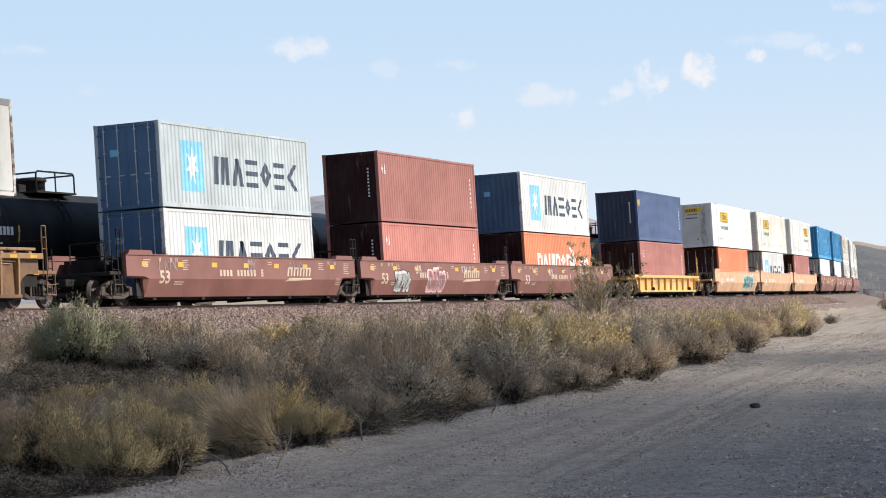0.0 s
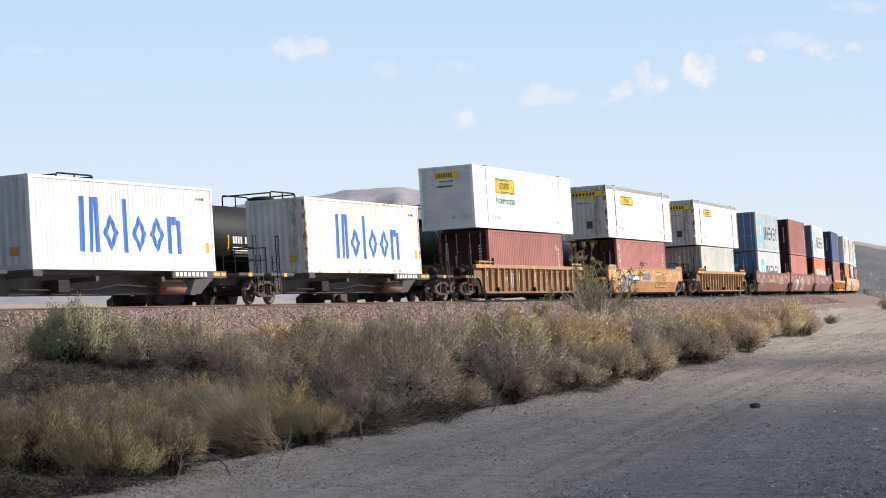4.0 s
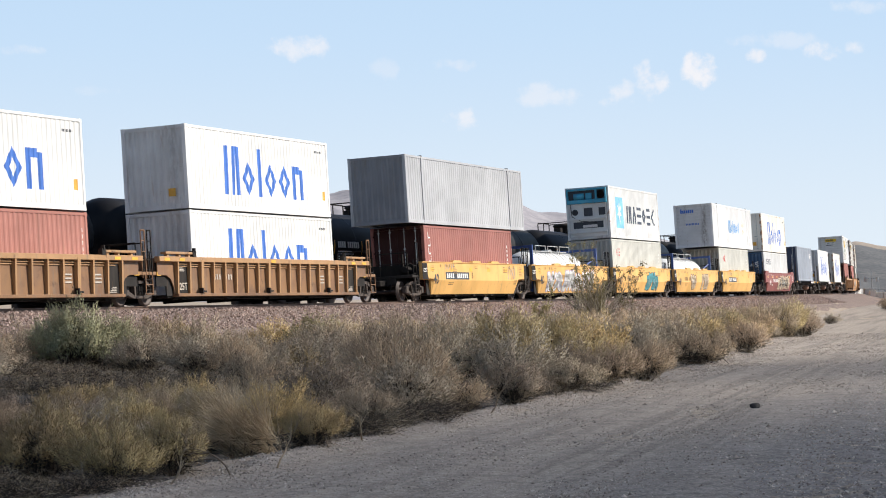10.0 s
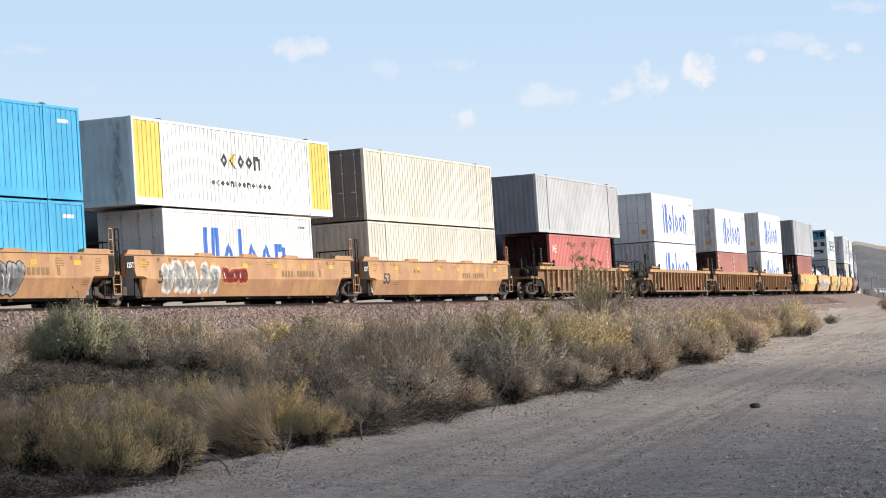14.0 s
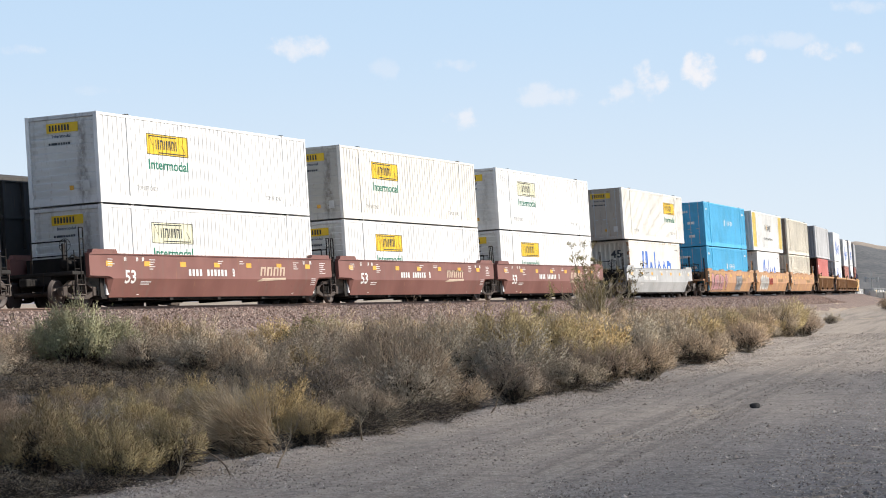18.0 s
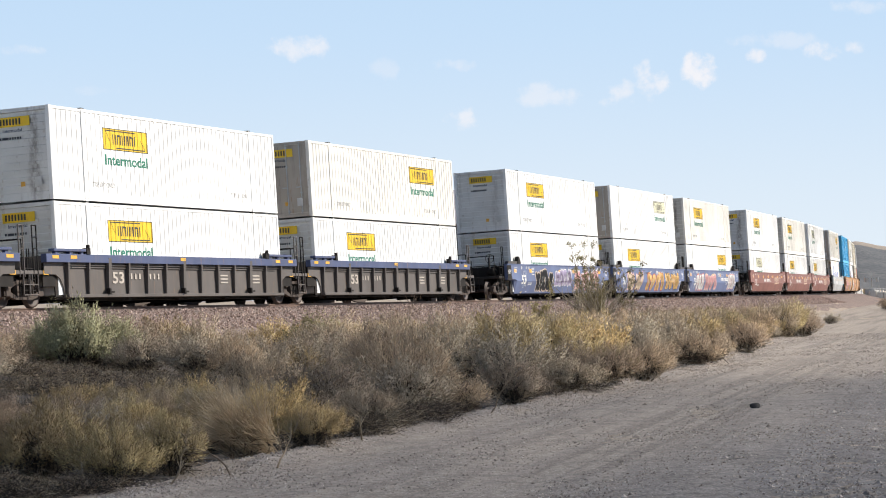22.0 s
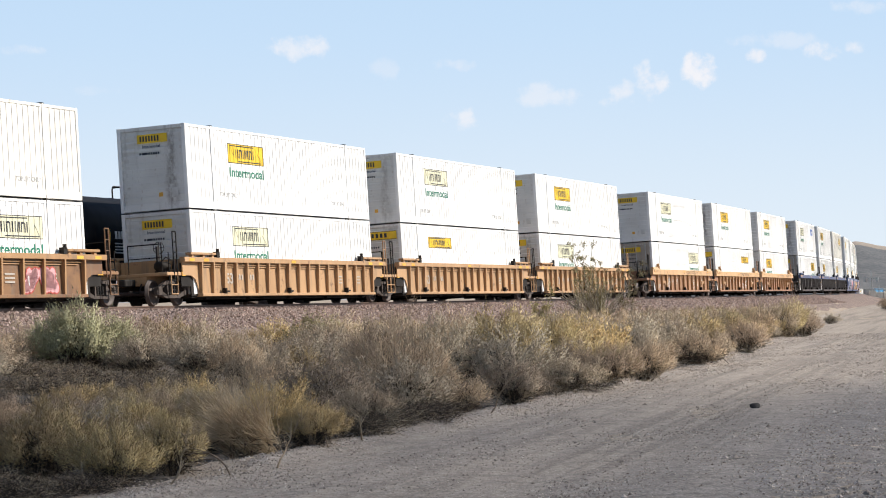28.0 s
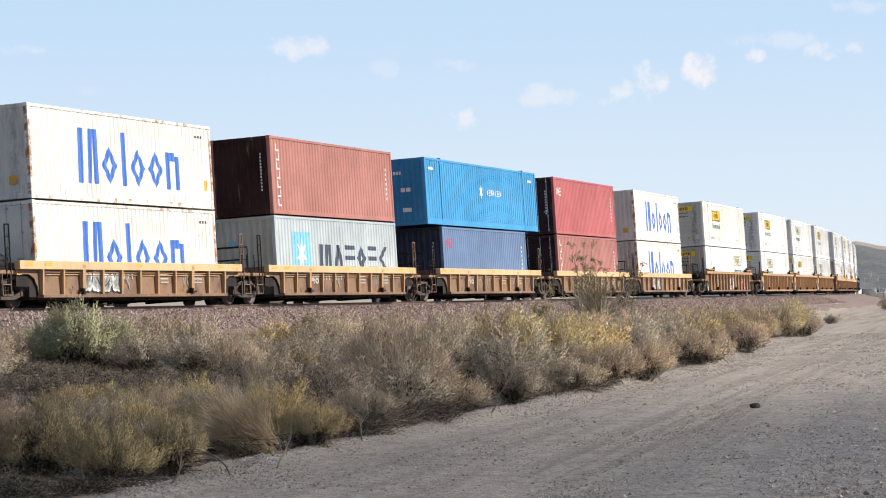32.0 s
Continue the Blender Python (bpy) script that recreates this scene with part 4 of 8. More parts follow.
        end_mark(root, "end_logo_figure", ("jbm",), [(-0.30 + i * 0.11, -0.24 + i * 0.11, H * 0.82, H * 0.885) for i in range(7)], INK["carrier_dark"], hx, "dark plain marks", 0.022)
        end_mark(root, "end_stencil", ("jbs",), [(-0.30 + i * 0.09, -0.24 + i * 0.09, H * 0.665, H * 0.69) for i in range(7)] + [(0.2 + i * 0.1, 0.27 + i * 0.1, H * 0.665, H * 0.69) for i in range(3)], M_DARK_MARK, hx)
        def small_word():
            g = Geo()
            for tri in lettering("Intermodal", -0.34, 0.34, H * 0.745, 0.10):
                g.add([(hx - 0.018, -u, h) for u, h in tri], [(2, 1, 0)])
            return g
        if intermodal:
            part("end_lettering", cached(("end_lettering", hx), small_word, INK["starline"]), INK["starline"], root, "dark lettering reading Intermodal")
        end_mark(root, "end_box", ("jbb",), [(-0.95, -0.72, 0.42, 0.72)], plain("pale_document_box", (0.62, 0.62, 0.60)), hx, "pale document box", 0.06)
        end_mark(root, "end_placard", ("jbp",), [(-0.35, -0.20, 0.46, 0.60)], M_YELLOW_MARK, hx, "small yellow label", 0.016)
    return logo


def logo_star_word(root, prof, xs, yf, L, H, hx):
    """A long white wordmark with a tall pennant beside it, as plain shapes."""
    k = ("pennant", L, len(prof))
    mark(root, "wordmark", k, lambda: shape_marks(-L * 0.33, L * 0.16, H * 0.45, H * 0.66, "NVPNON", 1.0) + shape_marks(L * 0.30, L * 0.46, H * 0.47, H * 0.62, "ZN", 1.0), prof, xs, yf, M_WHITE_MARK, "white wordmark")
    mark(root, "pennant", k, lambda: [[(L * 0.17, H * 0.45), (L * 0.26, H * 0.45), (L * 0.235, H * 0.62), (L * 0.215, H * 0.74), (L * 0.17, H * 0.80), (L * 0.16, H * 0.76), (L * 0.20, H * 0.68)]], prof, xs, yf, M_WHITE_MARK, "white pennant")


def logo_small(ink, x, n=5):
    def logo(root, prof, xs, yf, L, H, hx):
        mark(root, "wordmark", ("small", x, n, L, ink), lambda: shape_marks(L * x, L * x + n * 0.28, H * 0.68, H * 0.82, ("OVEPOICVE" * 2)[:n], 1.0), prof, xs, yf, INK[ink] if ink in INK else M_WHITE_MARK)
        mark(root, "marking_bars", ("sm", L, len(prof)), lambda: [rect(L * 0.44, L * 0.44 + 0.06, H * 0.30 + i * 0.20, H * 0.30 + i * 0.20 + 0.12) for i in range(7)], prof, xs, yf, M_WHITE_MARK)
        end_mark(root, "end_stencil", ("sm", L), [(-0.80, -0.72, H * 0.35 + i * 0.14, H * 0.35 + i * 0.14 + 0.08) for i in range(9)], M_WHITE_MARK, hx)
    return logo


def logo_upright(ink="white"):
    def logo(root, prof, xs, yf, L, H, hx):
        mark(root, "wordmark", ("upright", L), lambda: [rect(-L * 0.455, -L * 0.455 + 0.26, H * 0.10 + i * 0.34, H * 0.10 + i * 0.34 + 0.07) for i in range(7)] + [rect(-L * 0.455 + (0.18 if i % 2 else 0.0), -L * 0.455 + (0.26 if i % 2 else 0.08), H * 0.12 + i * 0.34, H * 0.12 + i * 0.34 + 0.22) for i in range(7)], prof, xs, yf, M_WHITE_MARK, "white upright wordmark")
        mark(root, "marking_bars", ("upr", L, len(prof)), lambda: [rect(L * 0.44, L * 0.44 + 0.06, H * 0.30 + i * 0.20, H * 0.30 + i * 0.20 + 0.12) for i in range(7)], prof, xs, yf, M_WHITE_MARK)
        end_mark(root, "end_stencil", ("upr", L), [(-0.84, -0.78, H * 0.30 + i * 0.12, H * 0.30 + i * 0.12 + 0.07) for i in range(12)], M_WHITE_MARK, hx)
    return logo


def logo_sparkbox(root, prof, xs, yf, L, H, hx):
    mark(root, "wordmark", ("sparkbox", L), lambda: shape_marks(-L * 0.12, L * 0.19, H * 0.36, H * 0.66, "PoIpoiI", 0.72), prof, xs, yf, INK["sparkbox"], "bright blue wordmark")

    def spokes():
        c = (L * 0.255, H * 0.50)
        out = []
        for i in range(6):
            g = math.pi / 2 + i * math.pi / 3
            dx, dz = math.cos(g), math.sin(g)
            out.append([(c[0] + dx * 0.14 - dz * 0.04, c[1] + dz * 0.2 + dx * 0.04), (c[0] + dx * 0.14 + dz * 0.04, c[1] + dz * 0.2 - dx * 0.04),
                        (c[0] + dx * 0.42 + dz * 0.07, c[1] + dz * 0.62 - dx * 0.07), (c[0] + dx * 0.42 - dz * 0.07, c[1] + dz * 0.62 + dx * 0.07)])
        return out
    mark(root, "spark", ("sparkbox", L), spokes, prof, xs, yf, INK["spark"], "yellow six-spoke spark")
    end_mark(root, "end_wordmark", ("sparkbox", L), [(0.75 - i * 0.13, 0.84 - i * 0.13, H * 0.80, H * (0.90 if i == 0 else 0.87)) for i in range(7)], INK["blueword"], hx, "blue marks")
    end_mark(root, "end_stencil", ("sparkbox2", L), [(0.45 - i * 0.1, 0.51 - i * 0.1, H * 0.52, H * 0.56) for i in range(9)], INK["blueword"], hx)


def logo_yellowend(root, prof, xs, yf, L, H, hx):
    mark(root, "wordmark", ("yellowend", L), lambda: shape_marks(-L * 0.10, L * 0.11, H * 0.52, H * 0.74, "ocoon", 0.8), prof, xs, yf, INK["carrier_dark"], "black wordmark")
    mark(root, "web_line", ("yellowend2", L), lambda: shape_marks(-L * 0.15, L * 0.16, H * 0.29, H * 0.38, "ocoonioonoiooo", 0.8), prof, xs, yf, INK["carrier_dark"], "line of small black marks")
    mark(root, "spark", ("yellowend3", L), lambda: star(-L * 0.035, H * 0.63, H * 0.14, 8, 0.3), prof, xs, yf, INK["spark"], "yellow spark")
    my = cpaint("yellowend_yellow")
    mark(root, "yellow_band", ("yellowend4", L), lambda: [rect(-L * 0.492, -L * 0.378, 0.20, H - 0.10), rect(L * 0.378, L * 0.492, 0.20, H - 0.10)], prof, xs, yf, my, "yellow end bands")


def logo_blue(root, prof, xs, yf, L, H, hx):
    mark(root, "wordmark", ("chr", L, len(prof)), lambda: shape_marks(L * 0.02, L * 0.16, H * 0.52, H * 0.62, "OEPOCIEO", 1.0), prof, xs, yf, M_WHITE_MARK, "white wordmark")
    mark(root, "emblem", ("chr2", L, len(prof)), lambda: star(-L * 0.03, H * 0.57, H * 0.12, 6, 0.55), prof, xs, yf, M_WHITE_MARK, "white emblem")
    mark(root, "marking_bars", ("chr3", L, len(prof)), lambda: [rect(L * 0.42, L * 0.46, H * 0.82, H * 0.86), rect(-L * 0.47, -L * 0.43, H * 0.82, H * 0.86)], prof, xs, yf, M_WHITE_MARK)
    end_mark(root, "end_stencil", ("chr", L), [(-0.2 + i * 0.13, -0.11 + i * 0.13, H * 0.76, H * 0.81) for i in range(8)] + [(-0.6, -0.2, H * 0.20, H * 0.26), (-0.6, -0.4, H * 0.50, H * 0.56), (-0.35, -0.15, H * 0.50, H * 0.56)], M_WHITE_MARK, hx)


def reefer_end(root):
    """Cooling unit on the rear end of a refrigerated container."""
    hx = -6.096
    mp, mw = paint("faded_turquoise", (0.03, 0.28, 0.42), 0.5, 0.3, 0.5), cpaint("starline_white")
    unit = part("cooling_unit", Geo().box(hx - 0.02, hx + 0.2, -1.05, 1.05, 0.15, 2.75, 0.02), mw, root, "white cooling unit")
    # torn-open turquoise hood: a deep frame, a dark back plate painting its shade, and the machine inside
    g = Geo().box(hx - 0.26, hx - 0.02, -1.12, 1.12, 2.70, 2.80, 0.01).box(hx - 0.24, hx - 0.02, -1.12, 1.12, 1.98, 2.20, 0.02)
    g.box(hx - 0.24, hx - 0.02, -1.12, -1.04, 2.20, 2.70).box(hx - 0.24, hx - 0.02, 1.04, 1.12, 2.20, 2.70).box(hx - 0.22, hx - 0.02, -0.60, -0.50, 2.20, 2.70)
    part("condenser_hood", g, mp, unit, "turquoise hood, torn open")
    part("hood_hollow", Geo().box(hx - 0.04, hx - 0.022, -1.04, 1.04, 2.20, 2.70), M_DARK_MARK, unit)
    part("compressor", Geo().lathe([(-0.32, 0.05), (-0.30, 0.17), (0.25, 0.17), (0.28, 0.05)], "y", (hx - 0.12, 0.45, 2.38), 14).box(hx - 0.16, hx - 0.06, -0.3, 0.05, 2.22, 2.55, 0.02), mp, unit)
    part("fan_guard", Geo().lathe([(-0.03, 0.23), (0.03, 0.23), (0.03, 0.17), (-0.03, 0.17)], "x", (hx - 0.10, -0.8, 2.44), 14), M_STEEL, unit)
    # white panels below, each with a flat dark plate that paints the shade of a hollow
    for y0, y1, z0, z1 in ((-1.0, -0.62, 1.30, 1.72), (-0.28, 0.22, 1.28, 1.74), (-0.85, 0.85, 0.62, 0.98)):
        f = 0.05
        part("recess_frame", Geo().box(hx - 0.06, hx - 0.02, y0 - f, y1 + f, z1, z1 + f).box(hx - 0.06, hx - 0.02, y0 - f, y1 + f, z0 - f, z0).box(hx - 0.06, hx - 0.02, y0 - f, y0, z0, z1).box(hx - 0.06, hx - 0.02, y1, y1 + f, z0, z1), mw, unit)
        part("recess", Geo().box(hx - 0.032, hx - 0.022, y0, y1, z0, z1), M_DARK_MARK, unit)
    part("cross_shelf", Geo().box(hx - 0.16, hx - 0.02, -1.05, 1.05, 1.08, 1.20, 0.02).box(hx - 0.12, hx - 0.02, -1.05, 1.05, 0.34, 0.46, 0.02).box(hx - 0.10, hx - 0.03, -0.5, 0.3, 0.66, 0.80, 0.01), mw, unit)
    part("round_port", Geo().lathe([(-0.02, 0.17), (0.02, 0.17), (0.02, 0.12), (-0.02, 0.12)], "x", (hx - 0.035, 0.72, 1.52), 16), M_DARK_MARK, unit)
    part("cable_run", Geo().pipe([(hx - 0.07, 0.95, 1.95), (hx - 0.07, 0.9, 1.3), (hx - 0.09, 0.4, 1.02), (hx - 0.09, -0.5, 0.9)], 0.02, 6), M_STEEL, unit)


# ---- railway cars ----


def flat_poly(polys, face, lift=0.006):
    """Painted shapes on a car side: face is a list of (z, y) knees from top to bottom."""
    g = Geo()
    for poly in polys:
        for (za, ya), (zb, yb) in zip(face, face[1:]):
            q = clip_strip([(z, x) for x, z in poly], zb, za)
            if len(q) < 3:
                continue
            v = [(x, yb + (ya - yb) * (z - zb) / (za - zb) - lift, z) for z, x in q]
            # keep the shape facing outward
            area = sum(v[i][0] * v[(i + 1) % len(v)][2] - v[(i + 1) % len(v)][0] * v[i][2] for i in range(len(v)))
            g.add(v if area > 0 else v[::-1], [tuple(range(len(v)))])
    return g


def wheel_geo(r, n=16):
    return Geo().lathe([(-0.07, r * 0.86), (-0.05, r + 0.025), (-0.035, r + 0.025), (-0.03, r), (0.07, r - 0.006), (0.07, r * 0.84), (0.03, r * 0.78), (0.045, r * 0.3), (0.07, r * 0.28), (0.07, r * 0.10)], "y", (0, 0, 0), n)


def far_truck(parent, x):
    """A bogie that is only glimpsed: frame and wheels in one part."""
    def make():
        g = Geo().box(-0.22, 0.22, -1.0, 1.0, 0.42, 0.70, 0.02)
        w = wheel_geo(0.43, 12)
        for sy in (-1, 1):
            g.prism([(-1.1, 0.36), (-0.46, 0.26), (0.46, 0.26), (1.1, 0.36), (1.1, 0.58), (0.40, 0.82), (-0.40, 0.82), (-1.1, 0.58)], sy * 1.02 - 0.07, sy * 1.02 + 0.07)
            for sx in (-1, 1):
                g.add([(p[0] + sx * 0.89, p[1] * (-1 if sy < 0 else 1) + sy * 0.76, p[2] + 0.427) for p in w.v], w.f)
        return g
    return part("truck", cached(("far_truck",), make, M_TRUCK), M_TRUCK, parent, m=pose(x, 0, 0))


def truck(parent, x, big=False):
    """Two-axle bogie under a car."""
    r = 0.47 if big else 0.43
    t = part("truck", cached(("truck", big), lambda: Geo().box(-0.22, 0.22, -1.0, 1.0, 0.42, 0.70, 0.02).box(-0.85, 0.85, -0.10, 0.10, 0.40, 0.52), M_TRUCK), M_TRUCK, parent, m=pose(x, 0, 0))

    def frame_side():
        g = Geo()
        g.prism([(-1.12, 0.36), (-0.88, 0.34), (-0.46, 0.24), (0.46, 0.24), (0.88, 0.34), (1.12, 0.36), (1.12, 0.56), (0.86, 0.60), (0.40, 0.80), (-0.40, 0.80), (-0.86, 0.60), (-1.12, 0.56)][:6] + [(1.12, 0.50), (0.80, 0.48), (0.42, 0.34), (-0.42, 0.34), (-0.80, 0.48), (-1.12, 0.50)], -0.07, 0.07)
        g.prism([(-0.95, 0.50), (-0.38, 0.72), (0.38, 0.72), (0.95, 0.50), (0.95, 0.60), (0.40, 0.84), (-0.40, 0.84), (-0.95, 0.60)], -0.07, 0.07)
        for s in (-1, 1):
            g.box(s * 0.93 - 0.14, s * 0.93 + 0.14, -0.10, 0.10, 0.33, 0.62, 0.02)
            g.box(s * 0.36 - 0.05, s * 0.36 + 0.05, -0.08, 0.08, 0.30, 0.78)
        return g
    for sy in (-1, 1):
        part("side_frame", cached(("side_frame",), frame_side, M_TRUCK), M_TRUCK, t, m=pose(0, sy * 1.02, 0))
        for sx in (-1, 1):
            part("wheel", cached(("wheel", big), lambda: wheel_geo(r), M_WHEEL), M_WHEEL, t,
                 m=pose(sx * 0.89, sy * 0.76, r - 0.003) @ Matrix.Diagonal((1, -1 if sy < 0 else 1, 1, 1)))

        def coil():
            g = Geo()
            for k in (-0.16, 0.0, 0.16):
                prof = [(0.37 + j * 0.029, 0.048 if j % 2 else 0.068) for j in range(11)]
                g.lathe(prof, "z", (k, 0, 0), 6)
            return g
        part("spring", cached(("spring",), coil, M_STEEL), M_STEEL, t, m=pose(0, sy * 1.03, 0))
    part("axle", cached(("axle",), lambda: Geo().tube((-0.89, -0.95, 0.44), (-0.89, 0.95, 0.44), 0.08, 10).tube((0.89, -0.95, 0.44), (0.89, 0.95, 0.44), 0.08, 10).box(-0.89, 0.89, -0.05, 0.05, 0.40, 0.48), M_WHEEL), M_WHEEL, t)
    return t


def ladder(parent, x, y, z0, z1, mat, name="ladder", wide=0.4):
    k = (name, round(z0, 2), round(z1, 2), wide)

    def make():
        g = Geo().tube((-wide / 2, 0, z0), (-wide / 2, 0, z1), 0.02, 5).tube((wide / 2, 0, z0), (wide / 2, 0, z1), 0.02, 5)
        z = z0 + 0.08
        while z < z1:
            g.tube((-wide / 2, 0, z), (wide / 2, 0, z), 0.016, 5)
            z += 0.33
        return g
    return part(name, cached(k, make, mat), mat, parent, m=pose(x, y, 0))


CAR_PAINT = {
    "redbrown_brown": (0.205, 0.08, 0.062), "orange": (0.50, 0.275, 0.12), "yellow": (0.72, 0.41, 0.12), "tan": (0.58, 0.345, 0.20),
    # the rust and low browns hold the sheets' shade, the sill tan some light
    "rust_brown": (0.178, 0.088, 0.039), "sill_tan": (0.40, 0.222, 0.095), "low_brown": (0.17, 0.09, 0.05), "peach": (0.62, 0.43, 0.22), "ochre": (0.44, 0.26, 0.125), "blue": (0.105, 0.14, 0.26), "grey": (0.40, 0.405, 0.40),
    "dull_red": (0.24, 0.060, 0.052), "dark": (0.055, 0.048, 0.045), "grime": (0.092, 0.078, 0.069), "tan_brown": (0.30, 0.152, 0.078), "light_tan": (0.57, 0.35, 0.17), "blue_sill": (0.055, 0.075, 0.16), "faded_orange": (0.46, 0.225, 0.085),
}


def car_paint(k):
    """Ribbed old cars are patched with deep rust; the others only spotted."""
    old = k in ("tan_brown", "light_tan", "rust_brown", "low_brown", "ochre", "sill_tan")
    return paint("car_" + k, CAR_PAINT[k], 0.6, 0.45 if old else 0.35, 0.85 if old else 0.5, (0.10, 0.048, 0.026), creep=0.09 if k == "low_brown" else 0.05 if old else 0.0, patch=(0.29, 0.165, 0.08) if k == "low_brown" else (0.27, 0.14, 0.058) if k == "rust_brown" else (0.42, 0.215, 0.12) if k == "orange" else None)


def end_gear(root, x, sx, mat, top, coupler=True, tall=True):
    """Platform, ladder, grab irons and coupler at one end of a unit; x is where the side walls end."""
    e = x + sx * 1.75
    part("end_platform", cached(("end_platform",), lambda: Geo().box(-0.3, 1.75, -1.32, 1.32, 0.98, 1.10, 0.02).box(-0.3, 1.75, -0.55, 0.55, 0.70, 0.98), mat), mat, root, m=pose(x, 0, 0) @ Matrix.Diagonal((sx, 1, 1, 1)))
    part("bulkhead", cached(("bulkhead", top), lambda: Geo().box(-0.25, 0.15, -1.22, 1.22, 1.10, top - 0.02), mat), mat, root, m=pose(x, 0, 0) @ Matrix.Diagonal((sx, 1, 1, 1)))
    mat_body, mat = mat, M_STEEL
    mat_grab = mat_body if mat_body is not M_STEEL and sx > 0 else M_STEEL
    part("grab_iron", cached(("grab_iron", tall), lambda: Geo().pipe([(-0.12, 0, 0.9), (-0.12, 0, 2.45), (0.12, 0, 2.45), (0.12, 0, 0.9)], 0.024, 5).tube((-0.12, 0, 1.75), (0.12, 0, 1.75), 0.018, 5).tube((-0.12, 0, 2.1), (0.12, 0, 2.1), 0.018, 5), mat_grab), mat_grab, root, m=pose(x + sx * 1.10, -1.32, 0))
    ladder(root, x + sx * 1.35, -1.30, 0.42, 1.75, mat, "end_ladder")
    part("reflector", cached(("reflector",), lambda: Geo().box(-0.15, 0.15, -0.01, 0.01, 0, 0.13), M_YELLOW_MARK), M_YELLOW_MARK, root, m=pose(x + sx * 0.55, -1.335, 0.97))
    if coupler:
        a, b = sorted((e, e + sx * 0.75))
        part("coupler", Geo().box(a, b, -0.14, 0.14, 0.68, 0.92, 0.03), M_STEEL, root)
        part("air_hose", Geo().pipe([(e, -0.35, 0.75), (e + sx * 0.25, -0.35, 0.45), (e + sx * 0.6, -0.2, 0.5)], 0.03, 6), M_STEEL, root)
    mg = mat_body if mat_body is not M_STEEL else M_TRUCK
    part("side_step", cached(("side_step",), lambda: Geo().pipe([(-0.24, 0, 0.98), (-0.24, 0, 0.36), (0.24, 0, 0.36), (0.24, 0, 0.98)], 0.022, 5).tube((-0.24, 0, 0.67), (0.24, 0, 0.67), 0.018, 5), mg), mg, root, m=pose(x + sx * 1.32, -1.36, 0))
    part("crossover_rail", cached(("crossover_rail",), lambda: Geo().pipe([(0, -1.05, 1.1), (0, -1.05, 2.05), (0, 0.2, 2.05), (0, 0.2, 1.1)], 0.022, 5).tube((0, -1.05, 1.6), (0, 0.2, 1.6), 0.018, 5), M_STEEL), M_STEEL, root, m=pose(x + sx * 1.55, 0, 0))
    if coupler:
        part("brake_cylinder", cached(("brake_cylinder",), lambda: Geo().lathe([(-0.42, 0.06), (-0.40, 0.17), (0.22, 0.17), (0.24, 0.10), (0.42, 0.06)], "x", (0, -0.75, 1.32), 12).box(-0.3, 0.2, -0.95, -0.55, 1.08, 1.17).pipe([(0.3, -0.9, 1.1), (0.25, -1.0, 1.5), (-0.2, -0.95, 1.62), (-0.4, -0.8, 1.4)], 0.025, 5), M_STEEL), M_STEEL, root, "black brake cylinder and hoses", m=pose(x + sx * 0.85, 0, 0))
    if not coupler or sx > 0:
        return
    part("brake_wheel", cached(("brake_wheel",), lambda: Geo().pipe([(0, 0.2 * math.cos(a), 0.2 * math.sin(a)) for a in np.linspace(0, 2 * math.pi, 15)], 0.012, 5).box(-0.008, 0.008, -0.185, 0.185, -0.010, 0.010).box(-0.008, 0.008, -0.010, 0.010, -0.185, 0.185), mat), mat, root, m=pose(x + sx * 0.95, -0.65, 1.95))
    part("brake_stand", Geo().box(min(x + sx * 0.97, x + sx * 1.12), max(x + sx * 0.97, x + sx * 1.12), -0.68, -0.62, 1.08, 2.0), mat, root)


